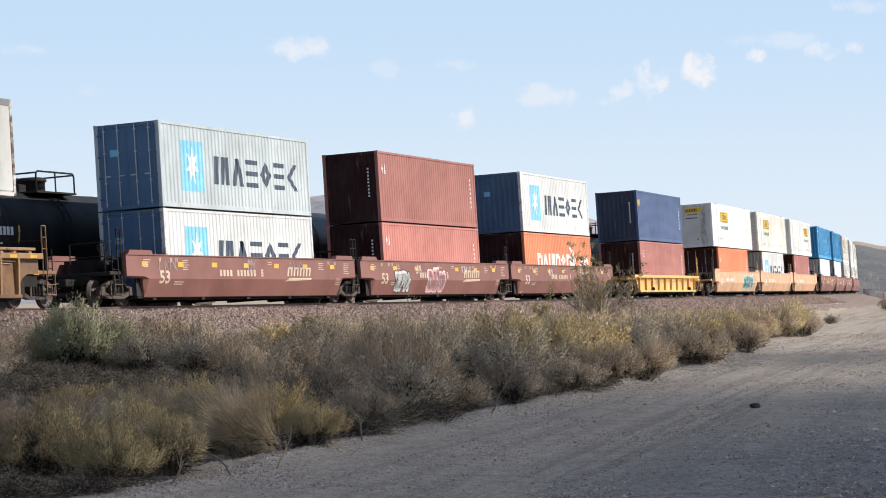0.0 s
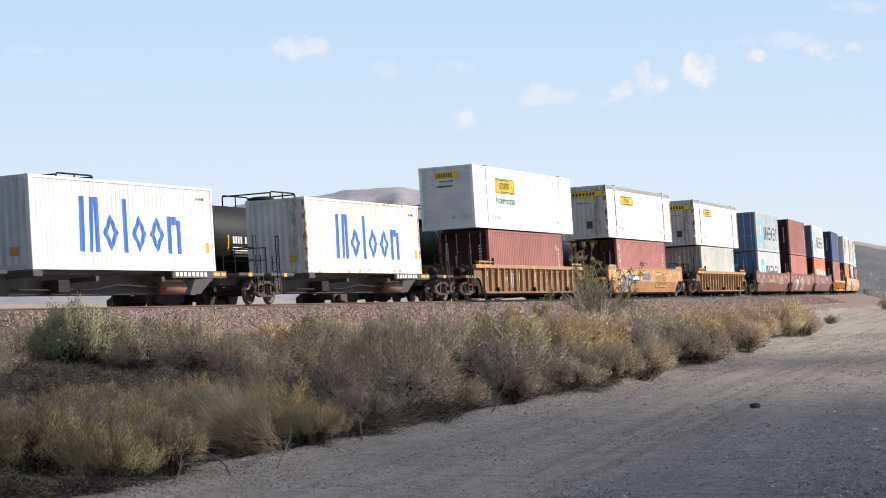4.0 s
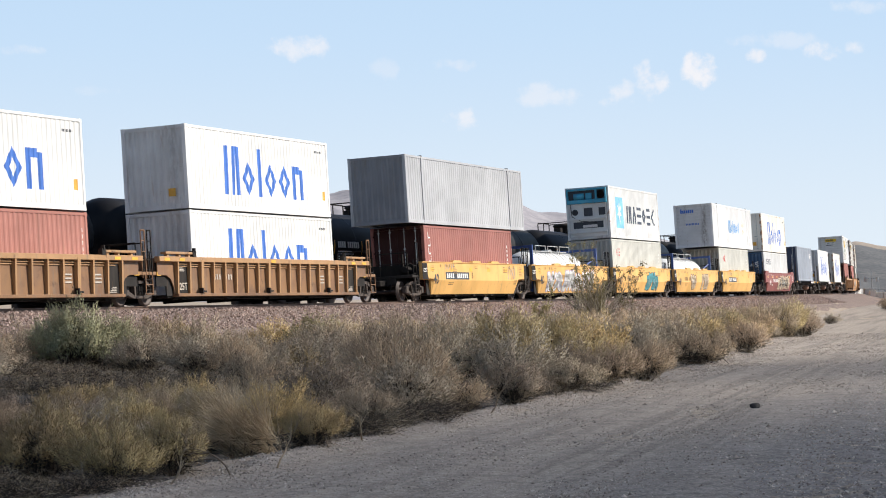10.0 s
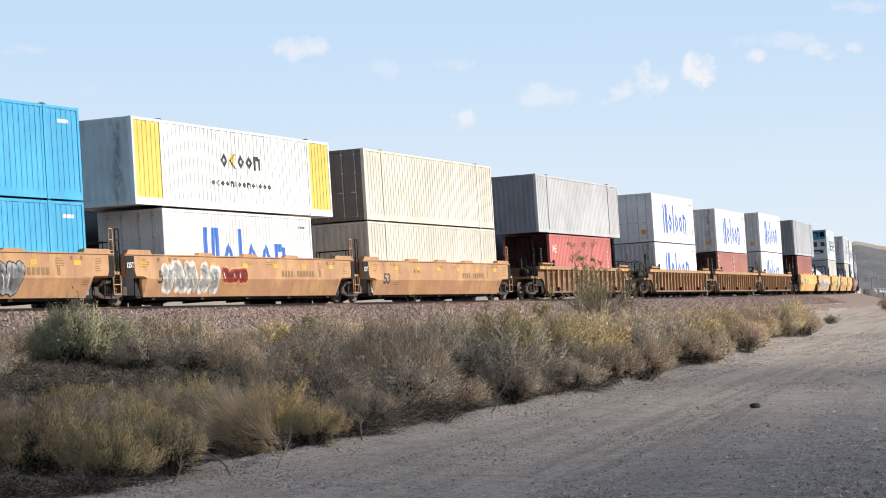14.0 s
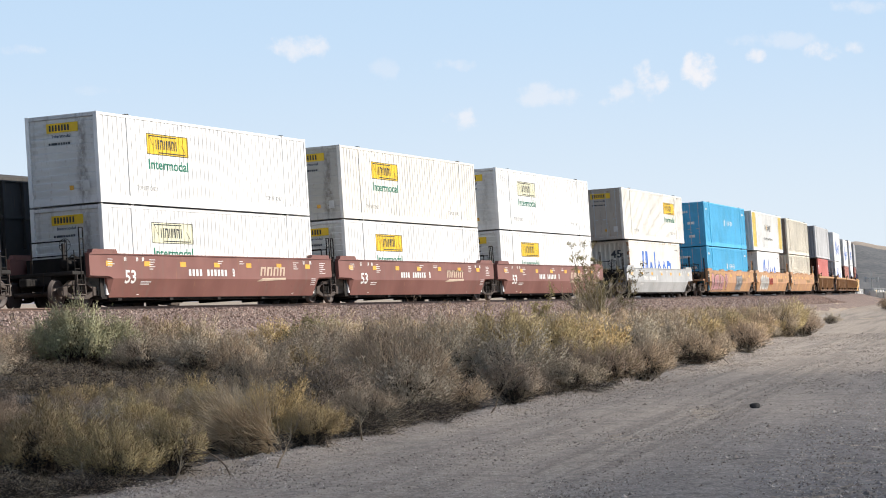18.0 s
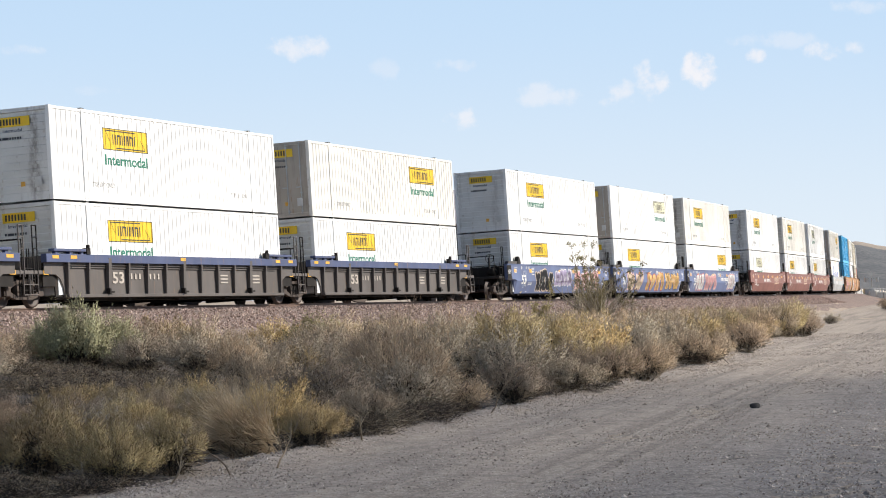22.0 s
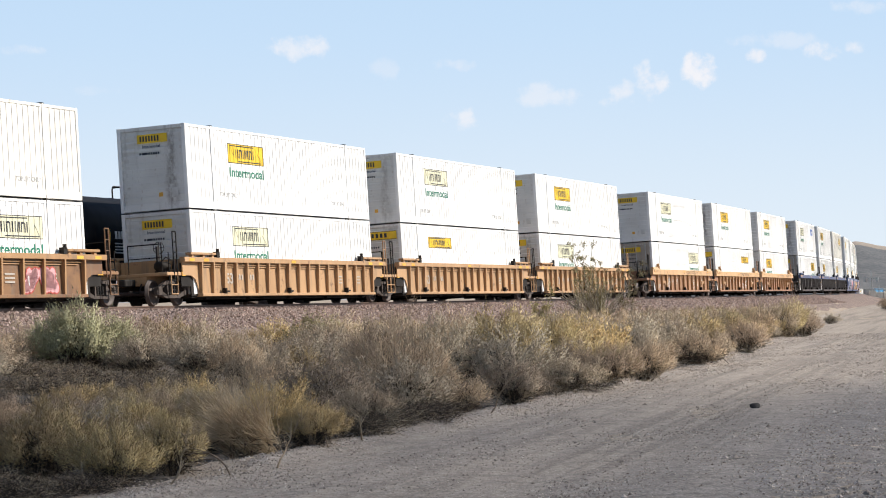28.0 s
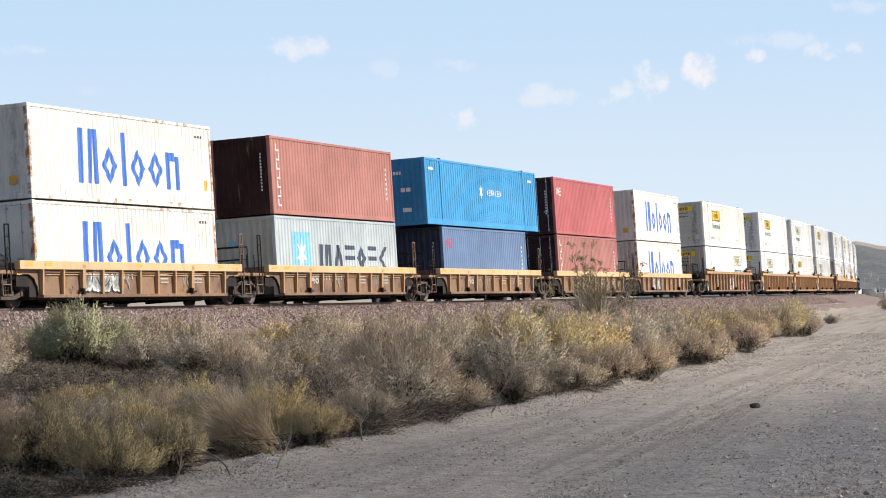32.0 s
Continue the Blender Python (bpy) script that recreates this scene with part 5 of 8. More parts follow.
def car_marks(root, hb, face, number="53", bars=True, seed=0, swoosh=False, dark_plate=False, ink=None, at=None):
    ink = ink or M_WHITE_MARK
    zt = face[0][0]
    nx = -hb + 3.3 if at is None else at      # where the row of number bars begins
    if number:
        part("size_number", cached(("size_number", number, hb, zt, ink.name), lambda: flat_poly(lettering(number, -hb + (0.45 if hb < 7 else 1.3), -hb + (1.1 if hb < 7 else 2.05), 0.72, 0.42), face), ink), ink, root, "painted number " + number)
    tagged(part("reflector_row", cached(("reflector_row", hb, zt), lambda: flat_poly([rect(-hb + x, -hb + x + 0.42, zt - 0.36, zt - 0.20) for x in np.arange(0.1, 2 * hb + 0.2, 2.55)], face), M_YELLOW_MARK), M_YELLOW_MARK, root, "yellow reflectors"), kind="stuff")
    if bars:
        rng = random.Random(seed)
        soft = plain("worn_stencil", (0.27, 0.165, 0.06)) if ink is M_DARK_MARK else ink

        def rows():
            p = []
            for i in range(10):
                x = nx + i * 0.27 + (0.3 if i > 3 else 0)
                if not dark_plate:
                    p.append(rect(x, x + 0.17, 0.96, 1.18))
            p += lettering("B", nx + 3.35, nx + 3.55, 0.96, 0.26)
            # small stencils along the upper edge and by the corners
            for bx, n in ((-hb + 0.2, 4), (-hb + 3.0, 5), (-0.4, 2), (1.3, 2), (hb - 2.6, 4), (hb - 0.2, 6)):
                for k in range(n):
                    p.append(rect(bx, bx + rng.uniform(0.25, 0.55), zt - 0.16 - k * 0.075, zt - 0.137 - k * 0.075))
            for bx in (-hb + 1.3, -hb + 2.1, -hb + 2.5, hb - 1.7, hb - 1.1):
                p += [rect(bx, bx + 0.05, zt - 0.20, zt - 0.07), rect(bx + 0.09, bx + 0.14, zt - 0.20, zt - 0.07)]
            for k in range(4):
                p.append(rect(hb - 1.0, hb - 0.6, 0.66 + k * 0.07, 0.682 + k * 0.07))
            p += [rect(-hb + 2.4, -hb + 3.1, 0.74, 0.77), rect(-hb + 2.4, -hb + 3.0, 0.67, 0.70)]
            return p
        if dark_plate:
            tagged(part("plate_bars", cached(("plate_bars", hb), lambda: flat_poly([rect(nx + i * 0.25 + (0.35 if i > 3 else 0), nx + 0.16 + i * 0.25 + (0.35 if i > 3 else 0), 0.96, 1.16) for i in range(10)], face, 0.013), M_WHITE_MARK), M_WHITE_MARK, root, "white plain bars on a dark plate"), kind="stuff")
            part("number_plate", cached(("number_plate", hb), lambda: flat_poly([rect(nx - 0.15, nx + 3.0, 0.90, 1.22)], face, 0.004), M_DARK_MARK), M_DARK_MARK, root, "dark plate with plain bars")
        tagged(part("stencil_bars", cached(("stencil_bars", hb, seed, zt, ink.name), lambda: flat_poly(rows(), face, 0.009), soft), soft, root, "small plain bars of stencilling"), kind="stuff")
    if swoosh:
        def sw():
            p = []
            x0 = hb * 0.35
            for i in range(4):
                x = x0 + i * 0.55
                p += [[(x, 0.98), (x + 0.14, 0.98), (x + 0.24, 1.30), (x + 0.10, 1.30)], [(x + 0.30, 0.98), (x + 0.42, 0.98), (x + 0.52, 1.30), (x + 0.40, 1.30)], [(x + 0.10, 1.24), (x + 0.5, 1.24), (x + 0.52, 1.30), (x + 0.12, 1.30)]]
            p.append([(x0 - 0.25, 0.78), (x0 + 0.2, 0.90), (x0 + 2.2, 0.92), (x0 + 2.15, 0.84)])
            return p
        mk = plain("pale_gold_mark", (0.72, 0.58, 0.40))
        tagged(part("emblem", cached(("emblem_swoosh", hb), lambda: flat_poly(sw(), face, 0.009), mk), mk, root, "pale slanted emblem"), kind="stuff")


GRAF = {"white": (0.74, 0.74, 0.72), "black": (0.03, 0.03, 0.035), "cyan": (0.13, 0.45, 0.50), "pink": (0.68, 0.36, 0.37), "cream": (0.72, 0.58, 0.42), "grey": (0.36, 0.36, 0.37), "gold": (0.74, 0.47, 0.18), "violet": (0.42, 0.36, 0.52), "red": (0.50, 0.08, 0.06)}


def stroke(pts, half):
    """A thick line through (x, z) points as quads with rounded joints."""
    out = []
    for (xa, za), (xb, zb) in zip(pts, pts[1:]):
        n = math.hypot(xb - xa, zb - za) or 1e-6
        ox, oz = -(zb - za) / n * half, (xb - xa) / n * half
        out.append([(xa - ox, za - oz), (xb - ox, zb - oz), (xb + ox, zb + oz), (xa + ox, za + oz)])
    for x, z in pts:
        out.append([(x + half * math.cos(g), z + half * math.sin(g)) for g in np.linspace(0, 2 * math.pi, 9)[:-1]])
    return out


def curl(rng, x, z, w, h, turns=4, smooth=3):
    """A wandering smooth line inside a box: no letter, only the swing of a spray can."""
    key = [(x + w * rng.uniform(0.05, 0.95), z + h * (0.06 if i % 2 else 0.94) + h * rng.uniform(-0.05, 0.05)) for i in range(turns)]
    pts = []
    for i in range(len(key) - 1):
        p0, p1, p2, p3 = key[max(i - 1, 0)], key[i], key[i + 1], key[min(i + 2, len(key) - 1)]
        for k in range(smooth):
            t = k / smooth
            pts.append(tuple(0.5 * (2 * b + (c - a) * t + (2 * a - 5 * b + 4 * c - d) * t * t + (3 * b - a - 3 * c + d) * t ** 3) for a, b, c, d in zip(p0, p1, p2, p3)))
    return pts + [key[-1]]


def graffiti(root, face, x0, x1, z0, z1, n, fill, line, seed):
    """Sprayed bubble work: fat outlined swings side by side, shine marks and drips; no letters."""
    rng = random.Random(seed)
    outl, fil, hil = [], [], []
    w = (x1 - x0) / n
    for i in range(n):
        x, h = x0 + i * w, (z1 - z0) * rng.uniform(0.82, 1.0)
        fat = min(0.17, w * rng.uniform(0.20, 0.27))
        for k in range(2):
            pts = curl(rng, x + w * 0.04, z0 + fat, w * 1.0, h - 2 * fat, rng.choice((3, 4, 4)))
            outl += stroke(pts, fat + 0.045)
            fil += stroke(pts, fat)
            if k == 0:
                hil += stroke([(p[0] - fat * 0.35, p[1] + fat * 0.25) for p in pts[1:4]], 0.022)
    for lst, col, lift, nm in ((outl, line, 0.010, "graffiti_outline"), (fil, fill, 0.014, "graffiti_fill"), (hil, "white" if fill != "white" else line, 0.018, "graffiti_highlight")):
        mt = plain("spray_" + col, GRAF[col], 0.7)
        tagged(part(nm, flat_poly(lst, face, lift), mt, root, "sprayed " + col + " shapes"), kind="stuff")


def scrawl(root, face, seed, col, *boxes):
    """Thin sprayed tags: quick looping lines; no letters."""
    rng = random.Random(seed)
    lines = []
    for x0, x1, z0, z1 in boxes:
        n = max(1, round((x1 - x0) / 0.32))
        for i in range(n):
            lines += stroke(curl(rng, x0 + (x1 - x0) * i / n, z0, (x1 - x0) / n * 1.2, z1 - z0, rng.choice((4, 5))), 0.010)
    mt = plain("spray_" + col, GRAF[col], 0.7)
    tagged(part("sprayed_tag", flat_poly(lines, face, 0.012), mt, root, "thin sprayed " + col + " lines"), kind="stuff")


def under_floor(root, hb):
    """Cross bearers under the well, the brake pipe and its valves."""
    def make():
        g = Geo()
        for k in range(5):
            x = -hb + 1.3 + k * (2 * hb - 2.6) / 4
            g.box(x - 0.12, x + 0.12, -1.26, 1.26, 0.17, 0.25)
        return g.tube((-hb + 0.8, -1.10, 0.21), (hb - 0.8, -1.10, 0.21), 0.03, 6)
    part("underframe", cached(("underframe", hb), make, M_STEEL), M_STEEL, root)


WING = 0.95       # how far the sides reach past the well, over the bogies


def smooth_well(color, hb=8.45, slope=0.5, front="shared", rear="shared", pitch=19.5, number="53", label="", top=1.62, seed=0, swoosh=False, plate=False, graf=(), tags=(), raised=True, caps=None, far=False):
    """Well-car unit with smooth plate sides."""
    mat = car_paint(color)
    root = thing("well_car", label, "railway car", "cars of the container train")
    knee = 0.86

    def wall(sy):
        def make():
            st = []
            for x, zb, zk, yb in ((-hb - WING, 0.90, 0.95, 1.40), (-hb + 0.30, 0.88, 0.93, 1.38), (-hb + 0.05 + slope, 0.27, knee, 1.27), (hb - 0.05 - slope, 0.27, knee, 1.27), (hb - 0.30, 0.88, 0.93, 1.38), (hb + WING, 0.90, 0.95, 1.40)):
                st.append([(x, sy * 1.34, top), (x, sy * 1.48, top), (x, sy * 1.48, zk), (x, sy * yb, zb), (x, sy * (yb - 0.09), zb), (x, sy * 1.34, zk)])
            v = [p for s in st for p in s]
            f = [tuple(range(5, -1, -1)), tuple(range(30, 36))]
            for k in range(5):
                for i in range(6):
                    j = (i + 1) % 6
                    f.append((k * 6 + i, k * 6 + j, k * 6 + 6 + j, k * 6 + 6 + i))
            if sy > 0:
                f = [tuple(reversed(q)) for q in f]
            return Geo().add(v, [tuple(reversed(q)) for q in f])
        return make
    for sy in (-1, 1):
        part("side_wall", cached(("side_wall", hb, top, sy, slope), wall(sy), mat), mat, root)
        part("top_chord", cached(("top_chord", hb, top, sy), lambda: Geo().box(-hb - WING, hb + WING, sy * 1.41 - 0.10, sy * 1.41 + 0.10, top, top + 0.035), mat), mat, root)
        if raised:
            for sx in (-1, 1):
                part("end_guide", cached(("end_guide", caps or ""), lambda: Geo().prism([(-0.85, 0), (0.85, 0), (0.75, 0.13), (-0.75, 0.13)], -0.09, 0.09), car_paint(caps) if caps else mat), mat, root, m=pose(sx * (hb - 0.05), sy * 1.40, top + 0.035))
    if caps:
        for sx in (-1, 1):
            part("lock_hook", cached(("lock_hook_b",), lambda: Geo().prism([(-0.28, 0.0), (0.24, 0.0), (0.24, 0.10), (0.05, 0.34), (-0.12, 0.36), (-0.16, 0.18)], -0.10, 0.08), M_STEEL), M_STEEL, root, m=pose(sx * (hb - 0.95), -1.42, top + 0.035) @ Matrix.Diagonal((-sx, 1, 1, 1)))
    part("well_floor", cached(("well_floor", hb), lambda: Geo().box(-hb + 0.2, hb - 0.2, -1.22, 1.22, 0.24, 0.34), M_STEEL), M_STEEL, root)
    if color in ("orange", "yellow"):
        for k in range(3):
            part("side_guide", cached(("side_guide",), lambda: Geo().prism([(-0.62, 0), (0.62, 0), (0.50, 0.09), (-0.50, 0.09)], -0.08, 0.08), mat), mat, root, m=pose((k - 1) * hb * 0.42, -1.40, top + 0.035))
    under_floor(root, hb)
    for sx in (-1, 1):
        if not far:
            # added dark filler plate that keeps the gap by the bogie dark
            part("end_web", cached(("end_web",), lambda: Geo().box(0.10, 0.70, -1.24, -1.20, 0.30, 1.02), M_STEEL), M_STEEL, root, m=pose(sx * hb, 0, 0) @ Matrix.Diagonal((-sx, 1, 1, 1)))
    if far:
        far_truck(root, -pitch / 2)
        part("end_platform", cached(("far_platform", hb), lambda: Geo().box(-pitch / 2, pitch / 2, -0.5, 0.5, 0.7, 0.9), mat), mat, root)
        return root
    ends(root, hb, front, rear, pitch, M_STEEL if color in ("blue", "redbrown_brown", "grey", "yellow", "dull_red") else mat, top)
    face = [(top, -1.48), (knee, -1.48), (0.28, -1.272)]
    car_marks(root, hb, face, number, True, seed, swoosh, plate, M_DARK_MARK if color in ("yellow", "orange") else plain("pale_gold_mark", (0.60, 0.47, 0.35)) if color == "redbrown_brown" and seed < 5 else None, {"redbrown_brown": -2.65, "yellow": -4.2, "orange": 2.6, "blue": 2.2}.get(color))
    if color in ("orange", "yellow", "blue"):
        # black covers over the bogie ends, with the load limit painted on
        cover = lambda w: Geo().prism([(0.0, 0.90), (w + 0.10, 0.90), (w, 1.12), (w, 1.585), (0.0, 1.585)], -0.006, 0.006)
        part("end_cover", cached(("end_cover", 0), lambda: cover(0.62), M_STEEL), M_STEEL, root, "black end cover", m=pose(-hb - WING, -1.489, 0))
        part("end_cover", cached(("end_cover", 1), lambda: cover(0.30), M_STEEL), M_STEEL, root, "black end cover", m=pose(hb + WING, -1.489, 0, 0, 0, 0) @ Matrix.Diagonal((-1, 1, 1, 1)))
        part("weight_mark", cached(("weight_mark",), lambda: flat_poly(lettering("125T", -0.25, 0.25, -0.09, 0.17), [(0.3, 0.0), (-0.3, 0.0)]), M_WHITE_MARK), M_WHITE_MARK, root, "white lettering reading 125T", m=pose(-hb - WING + 0.32, -1.497, 1.30))
    for g in graf:
        graffiti(root, face, *g)
    for i, (col, *boxes) in enumerate(tags):
        scrawl(root, face, 90 + i + round(hb * 7) + seed, col, *boxes)
    return root


def ends(root, hb, front, rear, pitch, mat, top):
    for sx, kind in ((-1, rear), (1, front)):
        end_gear(root, sx * hb, sx, mat, top, coupler=kind == "end")
        if kind == "end":
            truck(root, sx * (hb + 0.95))
        elif sx < 0:
            truck(root, -pitch / 2, True)


def ribbed_well(color, hb=8.3, front="shared", rear="shared", pitch=19.5, number="53", label="", top=1.60, low=0.27, ribs=17, seed=0, sill=None, graf=(), tags=(), guides=True):
    """Well-car unit with a top sill and upright ribs on recessed side sheets."""
    mat = car_paint(color)
    msill = car_paint(sill) if sill else car_paint("sill_tan") if color == "rust_brown" else mat
    root = thing("well_car", label, "railway car", "cars of the container train")
    sh = 0.17 if not sill else 0.31 if sill == "light_tan" else 0.26
    for sy in (-1, 1):
        def sheet_of():
            # arched clear of the bogies at both ends
            half = [(-hb - 0.66, 1.0), (-hb - 0.02, 0.98), (-hb + 0.26, 0.86), (-hb + 0.44, 0.62), (-hb + 0.52, low)]
            prof = half + [(-x, z) for x, z in reversed(half)] + [(hb + 0.66, top - 0.05), (-hb - 0.66, top - 0.05)]
            n = len(prof)
            v = [(x, sy * 1.35, z) for x, z in prof] + [(x, sy * 1.31, z) for x, z in prof]
            f = [tuple(range(n)), tuple(range(2 * n - 1, n - 1, -1))] + [(i, n + i, n + (i + 1) % n, (i + 1) % n) for i in range(n)]
            return Geo().add(v, f if sy < 0 else [tuple(reversed(q)) for q in f])
        part("side_sheet", cached(("side_sheet", hb, top, low, sy), sheet_of, mat), mat, root)
        part("top_sill", cached(("top_sill", hb, top, sy, sh), lambda: Geo().box(-hb - 0.75, hb + 0.75, min(sy * 1.30, sy * 1.50), max(sy * 1.30, sy * 1.50), top - sh, top, 0.012), msill), msill, root)
        part("bottom_sill", cached(("bottom_sill", hb, low, sy), lambda: Geo().box(-hb + 0.52, hb - 0.52, min(sy * 1.24, sy * 1.49), max(sy * 1.24, sy * 1.49), low, low + 0.10, 0.008), mat), mat, root)
        for sx in (-1, 1) if guides else ():
            part("end_guide", cached(("end_guide_r",), lambda: Geo().box(-1.0, 0.95, -0.11, 0.11, 0.075, 0.16, 0.012).box(-0.85, -0.7, -0.06, 0.06, 0.0, 0.075).box(0.0, 0.15, -0.06, 0.06, 0.0, 0.075).box(0.7, 0.85, -0.06, 0.06, 0.0, 0.075), msill), msill, root, m=pose(sx * (hb - 0.70), sy * 1.41, top) @ Matrix.Diagonal((-sx, 1, 1, 1)))
            if sy < 0:
                part("lock_hook", cached(("lock_hook",), lambda: Geo().box(-0.10, 0.12, -0.10, 0.06, 0.0, 0.20).box(-0.02, 0.05, -0.12, -0.02, 0.16, 0.30), M_STEEL), M_STEEL, root, m=pose(sx * (hb - 1.80), -1.42, top))
        # on some cars the ribs are paler than the sheets, painting the light they catch
        mrib = car_paint({"low_brown": "ochre", "rust_brown": "sill_tan", "tan_brown": "sill_tan"}.get(color, color))
        rib = cached(("rib", top, low), lambda: Geo().add([(a, b, z) for z, o in ((low + 0.08, 0.0), (top - 0.10, 0.055)) for a, b in ((-0.045, -o), (0.045, -o), (0.045, 0.10), (-0.045, 0.10))], [(3, 2, 1, 0), (4, 5, 6, 7), (0, 1, 5, 4), (1, 2, 6, 5), (2, 3, 7, 6), (3, 0, 4, 7)]), mrib)
        at = [-hb + 0.60 + k * (2 * hb - 1.2) / (ribs - 1) for k in range(ribs)]
        if sy < 0:
            for j, x in enumerate(at):
                # some ribs are broad posts with a hook at its foot
                broad = j % (4 if ribs == 13 else 6) == 2
                part("rib", rib, mrib, root, m=pose(x, -1.452 if broad else -1.445, 0) @ Matrix.Diagonal((2.1 if broad else 1, 1, 1, 1)))
                if broad:
                    part("foot_hook", cached(("foot_hook", low), lambda: Geo().box(-0.17, 0.10, -0.10, 0.04, low + 0.13, low + 0.19).box(-0.21, -0.13, -0.11, 0.03, low + 0.10, low + 0.28), M_STEEL), M_STEEL, root, m=pose(x, -1.45, 0))
            part("brake_pipe", cached(("side_pipe", hb, top, sh), lambda: Geo().tube((-hb + 0.5, -1.385, top - sh - 0.07), (hb - 0.5, -1.385, top - sh - 0.07), 0.022, 6).tube((-hb + 0.9, -1.38, top - sh - 0.15), (hb - 0.9, -1.38, top - sh - 0.15), 0.016, 6), mrib), mrib, root)
            if color == "tan_brown":
                for sx in (-1, 1):
                    side = Matrix.Diagonal((sx, 1, 1, 1))

                    def wedge():
                        g = Geo()
                        for q in range(4):
                            a, b = -0.95 + 0.36 * q, -0.61 + 0.36 * q
                            sec = [(-1.53, top - 0.13), (-1.53, top - 0.02), (-1.43, top + 0.13), (-1.31, top + 0.13), (-1.31, top - 0.13)]
                            g.add([(x, y, z) for x in (a, b) for y, z in sec], [(0, 1, 2, 3, 4), (9, 8, 7, 6, 5)] + [(k, k + 5, (k + 1) % 5 + 5, (k + 1) % 5) for k in range(5)])
                        return g
                    part("end_wedge", cached(("end_wedge", top), wedge, msill), msill, root, "sloping tan guide blocks", m=pose(sx * hb, 0, 0) @ side)
                    part("guide_post", cached(("guide_post",), lambda: Geo().box(-0.10, 0.10, -0.09, 0.09, 0.0, 0.20, 0.02).box(-0.10, 0.05, -0.06, 0.09, 0.20, 0.34, 0.02), mrib), mrib, root, m=pose(sx * (hb - 1.12), -1.41, top) @ side)
                    part("lever_bracket", cached(("lever_bracket",), lambda: Geo().box(-0.95, -0.15, -0.05, 0.02, 0.78, 0.93).box(-0.95, -0.72, -0.05, 0.02, 0.66, 0.78), mrib), mrib, root, m=pose(sx * (hb - 0.60 - (at[1] - at[0])), -1.41, 0) @ side)
            if color == "rust_brown" and ribs == 18:
                for sx in (-1, 1):
                    w = at[1] - at[0]
                    part("end_panel", cached(("end_panel", w, top, low, sh), lambda: Geo().box(0.05, w - 0.05, -0.009, 0.003, low + 0.12, top - sh - 0.02), M_STEEL), M_STEEL, root, "black end panel", m=pose(at[0] if sx < 0 else at[-2], -1.356, 0))
        else:
            def back():
                g = Geo()
                for x in at:
                    g.box(x - 0.05, x + 0.05, 1.39, 1.50, low + 0.09, top - 0.10)
                return g
            tagged(part("back_ribs", cached(("back_ribs", hb, top, low, ribs), back, mat), mat, root), kind="stuff")
    part("well_floor", cached(("well_floor", hb), lambda: Geo().box(-hb + 0.2, hb - 0.2, -1.22, 1.22, 0.24, 0.34), M_STEEL), M_STEEL, root)
    under_floor(root, hb)
    for sx in (-1, 1):
        # added dark filler plate behind the arch, keeping the gap dark
        part("end_web", cached(("end_web_r", top), lambda: Geo().box(-0.66, 0.62, -1.28, -1.24, 0.62, top - 0.20).box(0.05, 1.15, -1.28, -1.24, 0.30, 0.62), M_STEEL), M_STEEL, root, m=pose(sx * hb, 0, 0) @ Matrix.Diagonal((-sx, 1, 1, 1)))
    ends(root, hb, front, rear, pitch, mat, top)
    lean = lambda z: -1.364
    face = [(top, -1.50), (top - sh, -1.50), (top - sh - 0.002, lean(top - sh)), (low + 0.1, lean(low + 0.1))]
    p = (2 * hb - 1.2) / (ribs - 1)

    def panels():
        out = []
        if color == "tan_brown" or color == "rust_brown" and ribs == 18:
            out += lettering("25T", -hb + 0.60 + p * 0.26, -hb + 0.60 + p * 0.90, 0.50, 0.24)
        if color == "rust_brown" and ribs == 18:
            for i in range(4):
                out.append(rect(hb - 0.60 - p * (0.80 - 0.08 * i), hb - 0.60 - p * 0.28, 0.42 + i * 0.05, 0.445 + i * 0.05))
                out.append(rect(-hb + 0.60 + p * 0.25, -hb + 0.60 + p * (0.72 - 0.06 * i), 1.12 + i * 0.05, 1.145 + i * 0.05))
        if number:
            out += lettering(number, -hb + 0.60 + p * 2.25, -hb + 0.60 + p * 2.85, 0.72, 0.36)
        for j in (3, 4):
            for i in range(3):
                x = -hb + 0.60 + p * (j + 0.2 + i * 0.22)
                out.append(rect(x, x + 0.10, 0.85, 1.03))
        for j in (ribs - 3, ribs - 5):
            for i in range(3):
                x = -hb + 0.60 + p * (j + 0.25)
                out.append(rect(x, x + p * 0.45, 0.72 + i * 0.12, 0.77 + i * 0.12))
        return out
    tagged(part("stencil_bars", cached(("rib_marks", hb, ribs, number, top, color), lambda: flat_poly(panels(), face), M_FADED_MARK), M_FADED_MARK, root, "faded white size number and plain bars"), kind="stuff")
    tagged(part("reflector_row", cached(("rib_refl", hb, top), lambda: flat_poly([rect(-hb + x, -hb + x + 0.38, top - 0.145, top - 0.045) for x in (-0.4, 0.7, hb - 0.3, 2 * hb - 1.1, 2 * hb)], face), M_YELLOW_MARK), M_YELLOW_MARK, root, "yellow reflectors"), kind="stuff")
    for g in graf:
        graffiti(root, face[2:], *g)
    for i, (col, *boxes) in enumerate(tags):
        scrawl(root, face[2:] if boxes[0][2] < top - sh else face[:2], 40 + i + ribs + seed, col, *boxes)
    return root


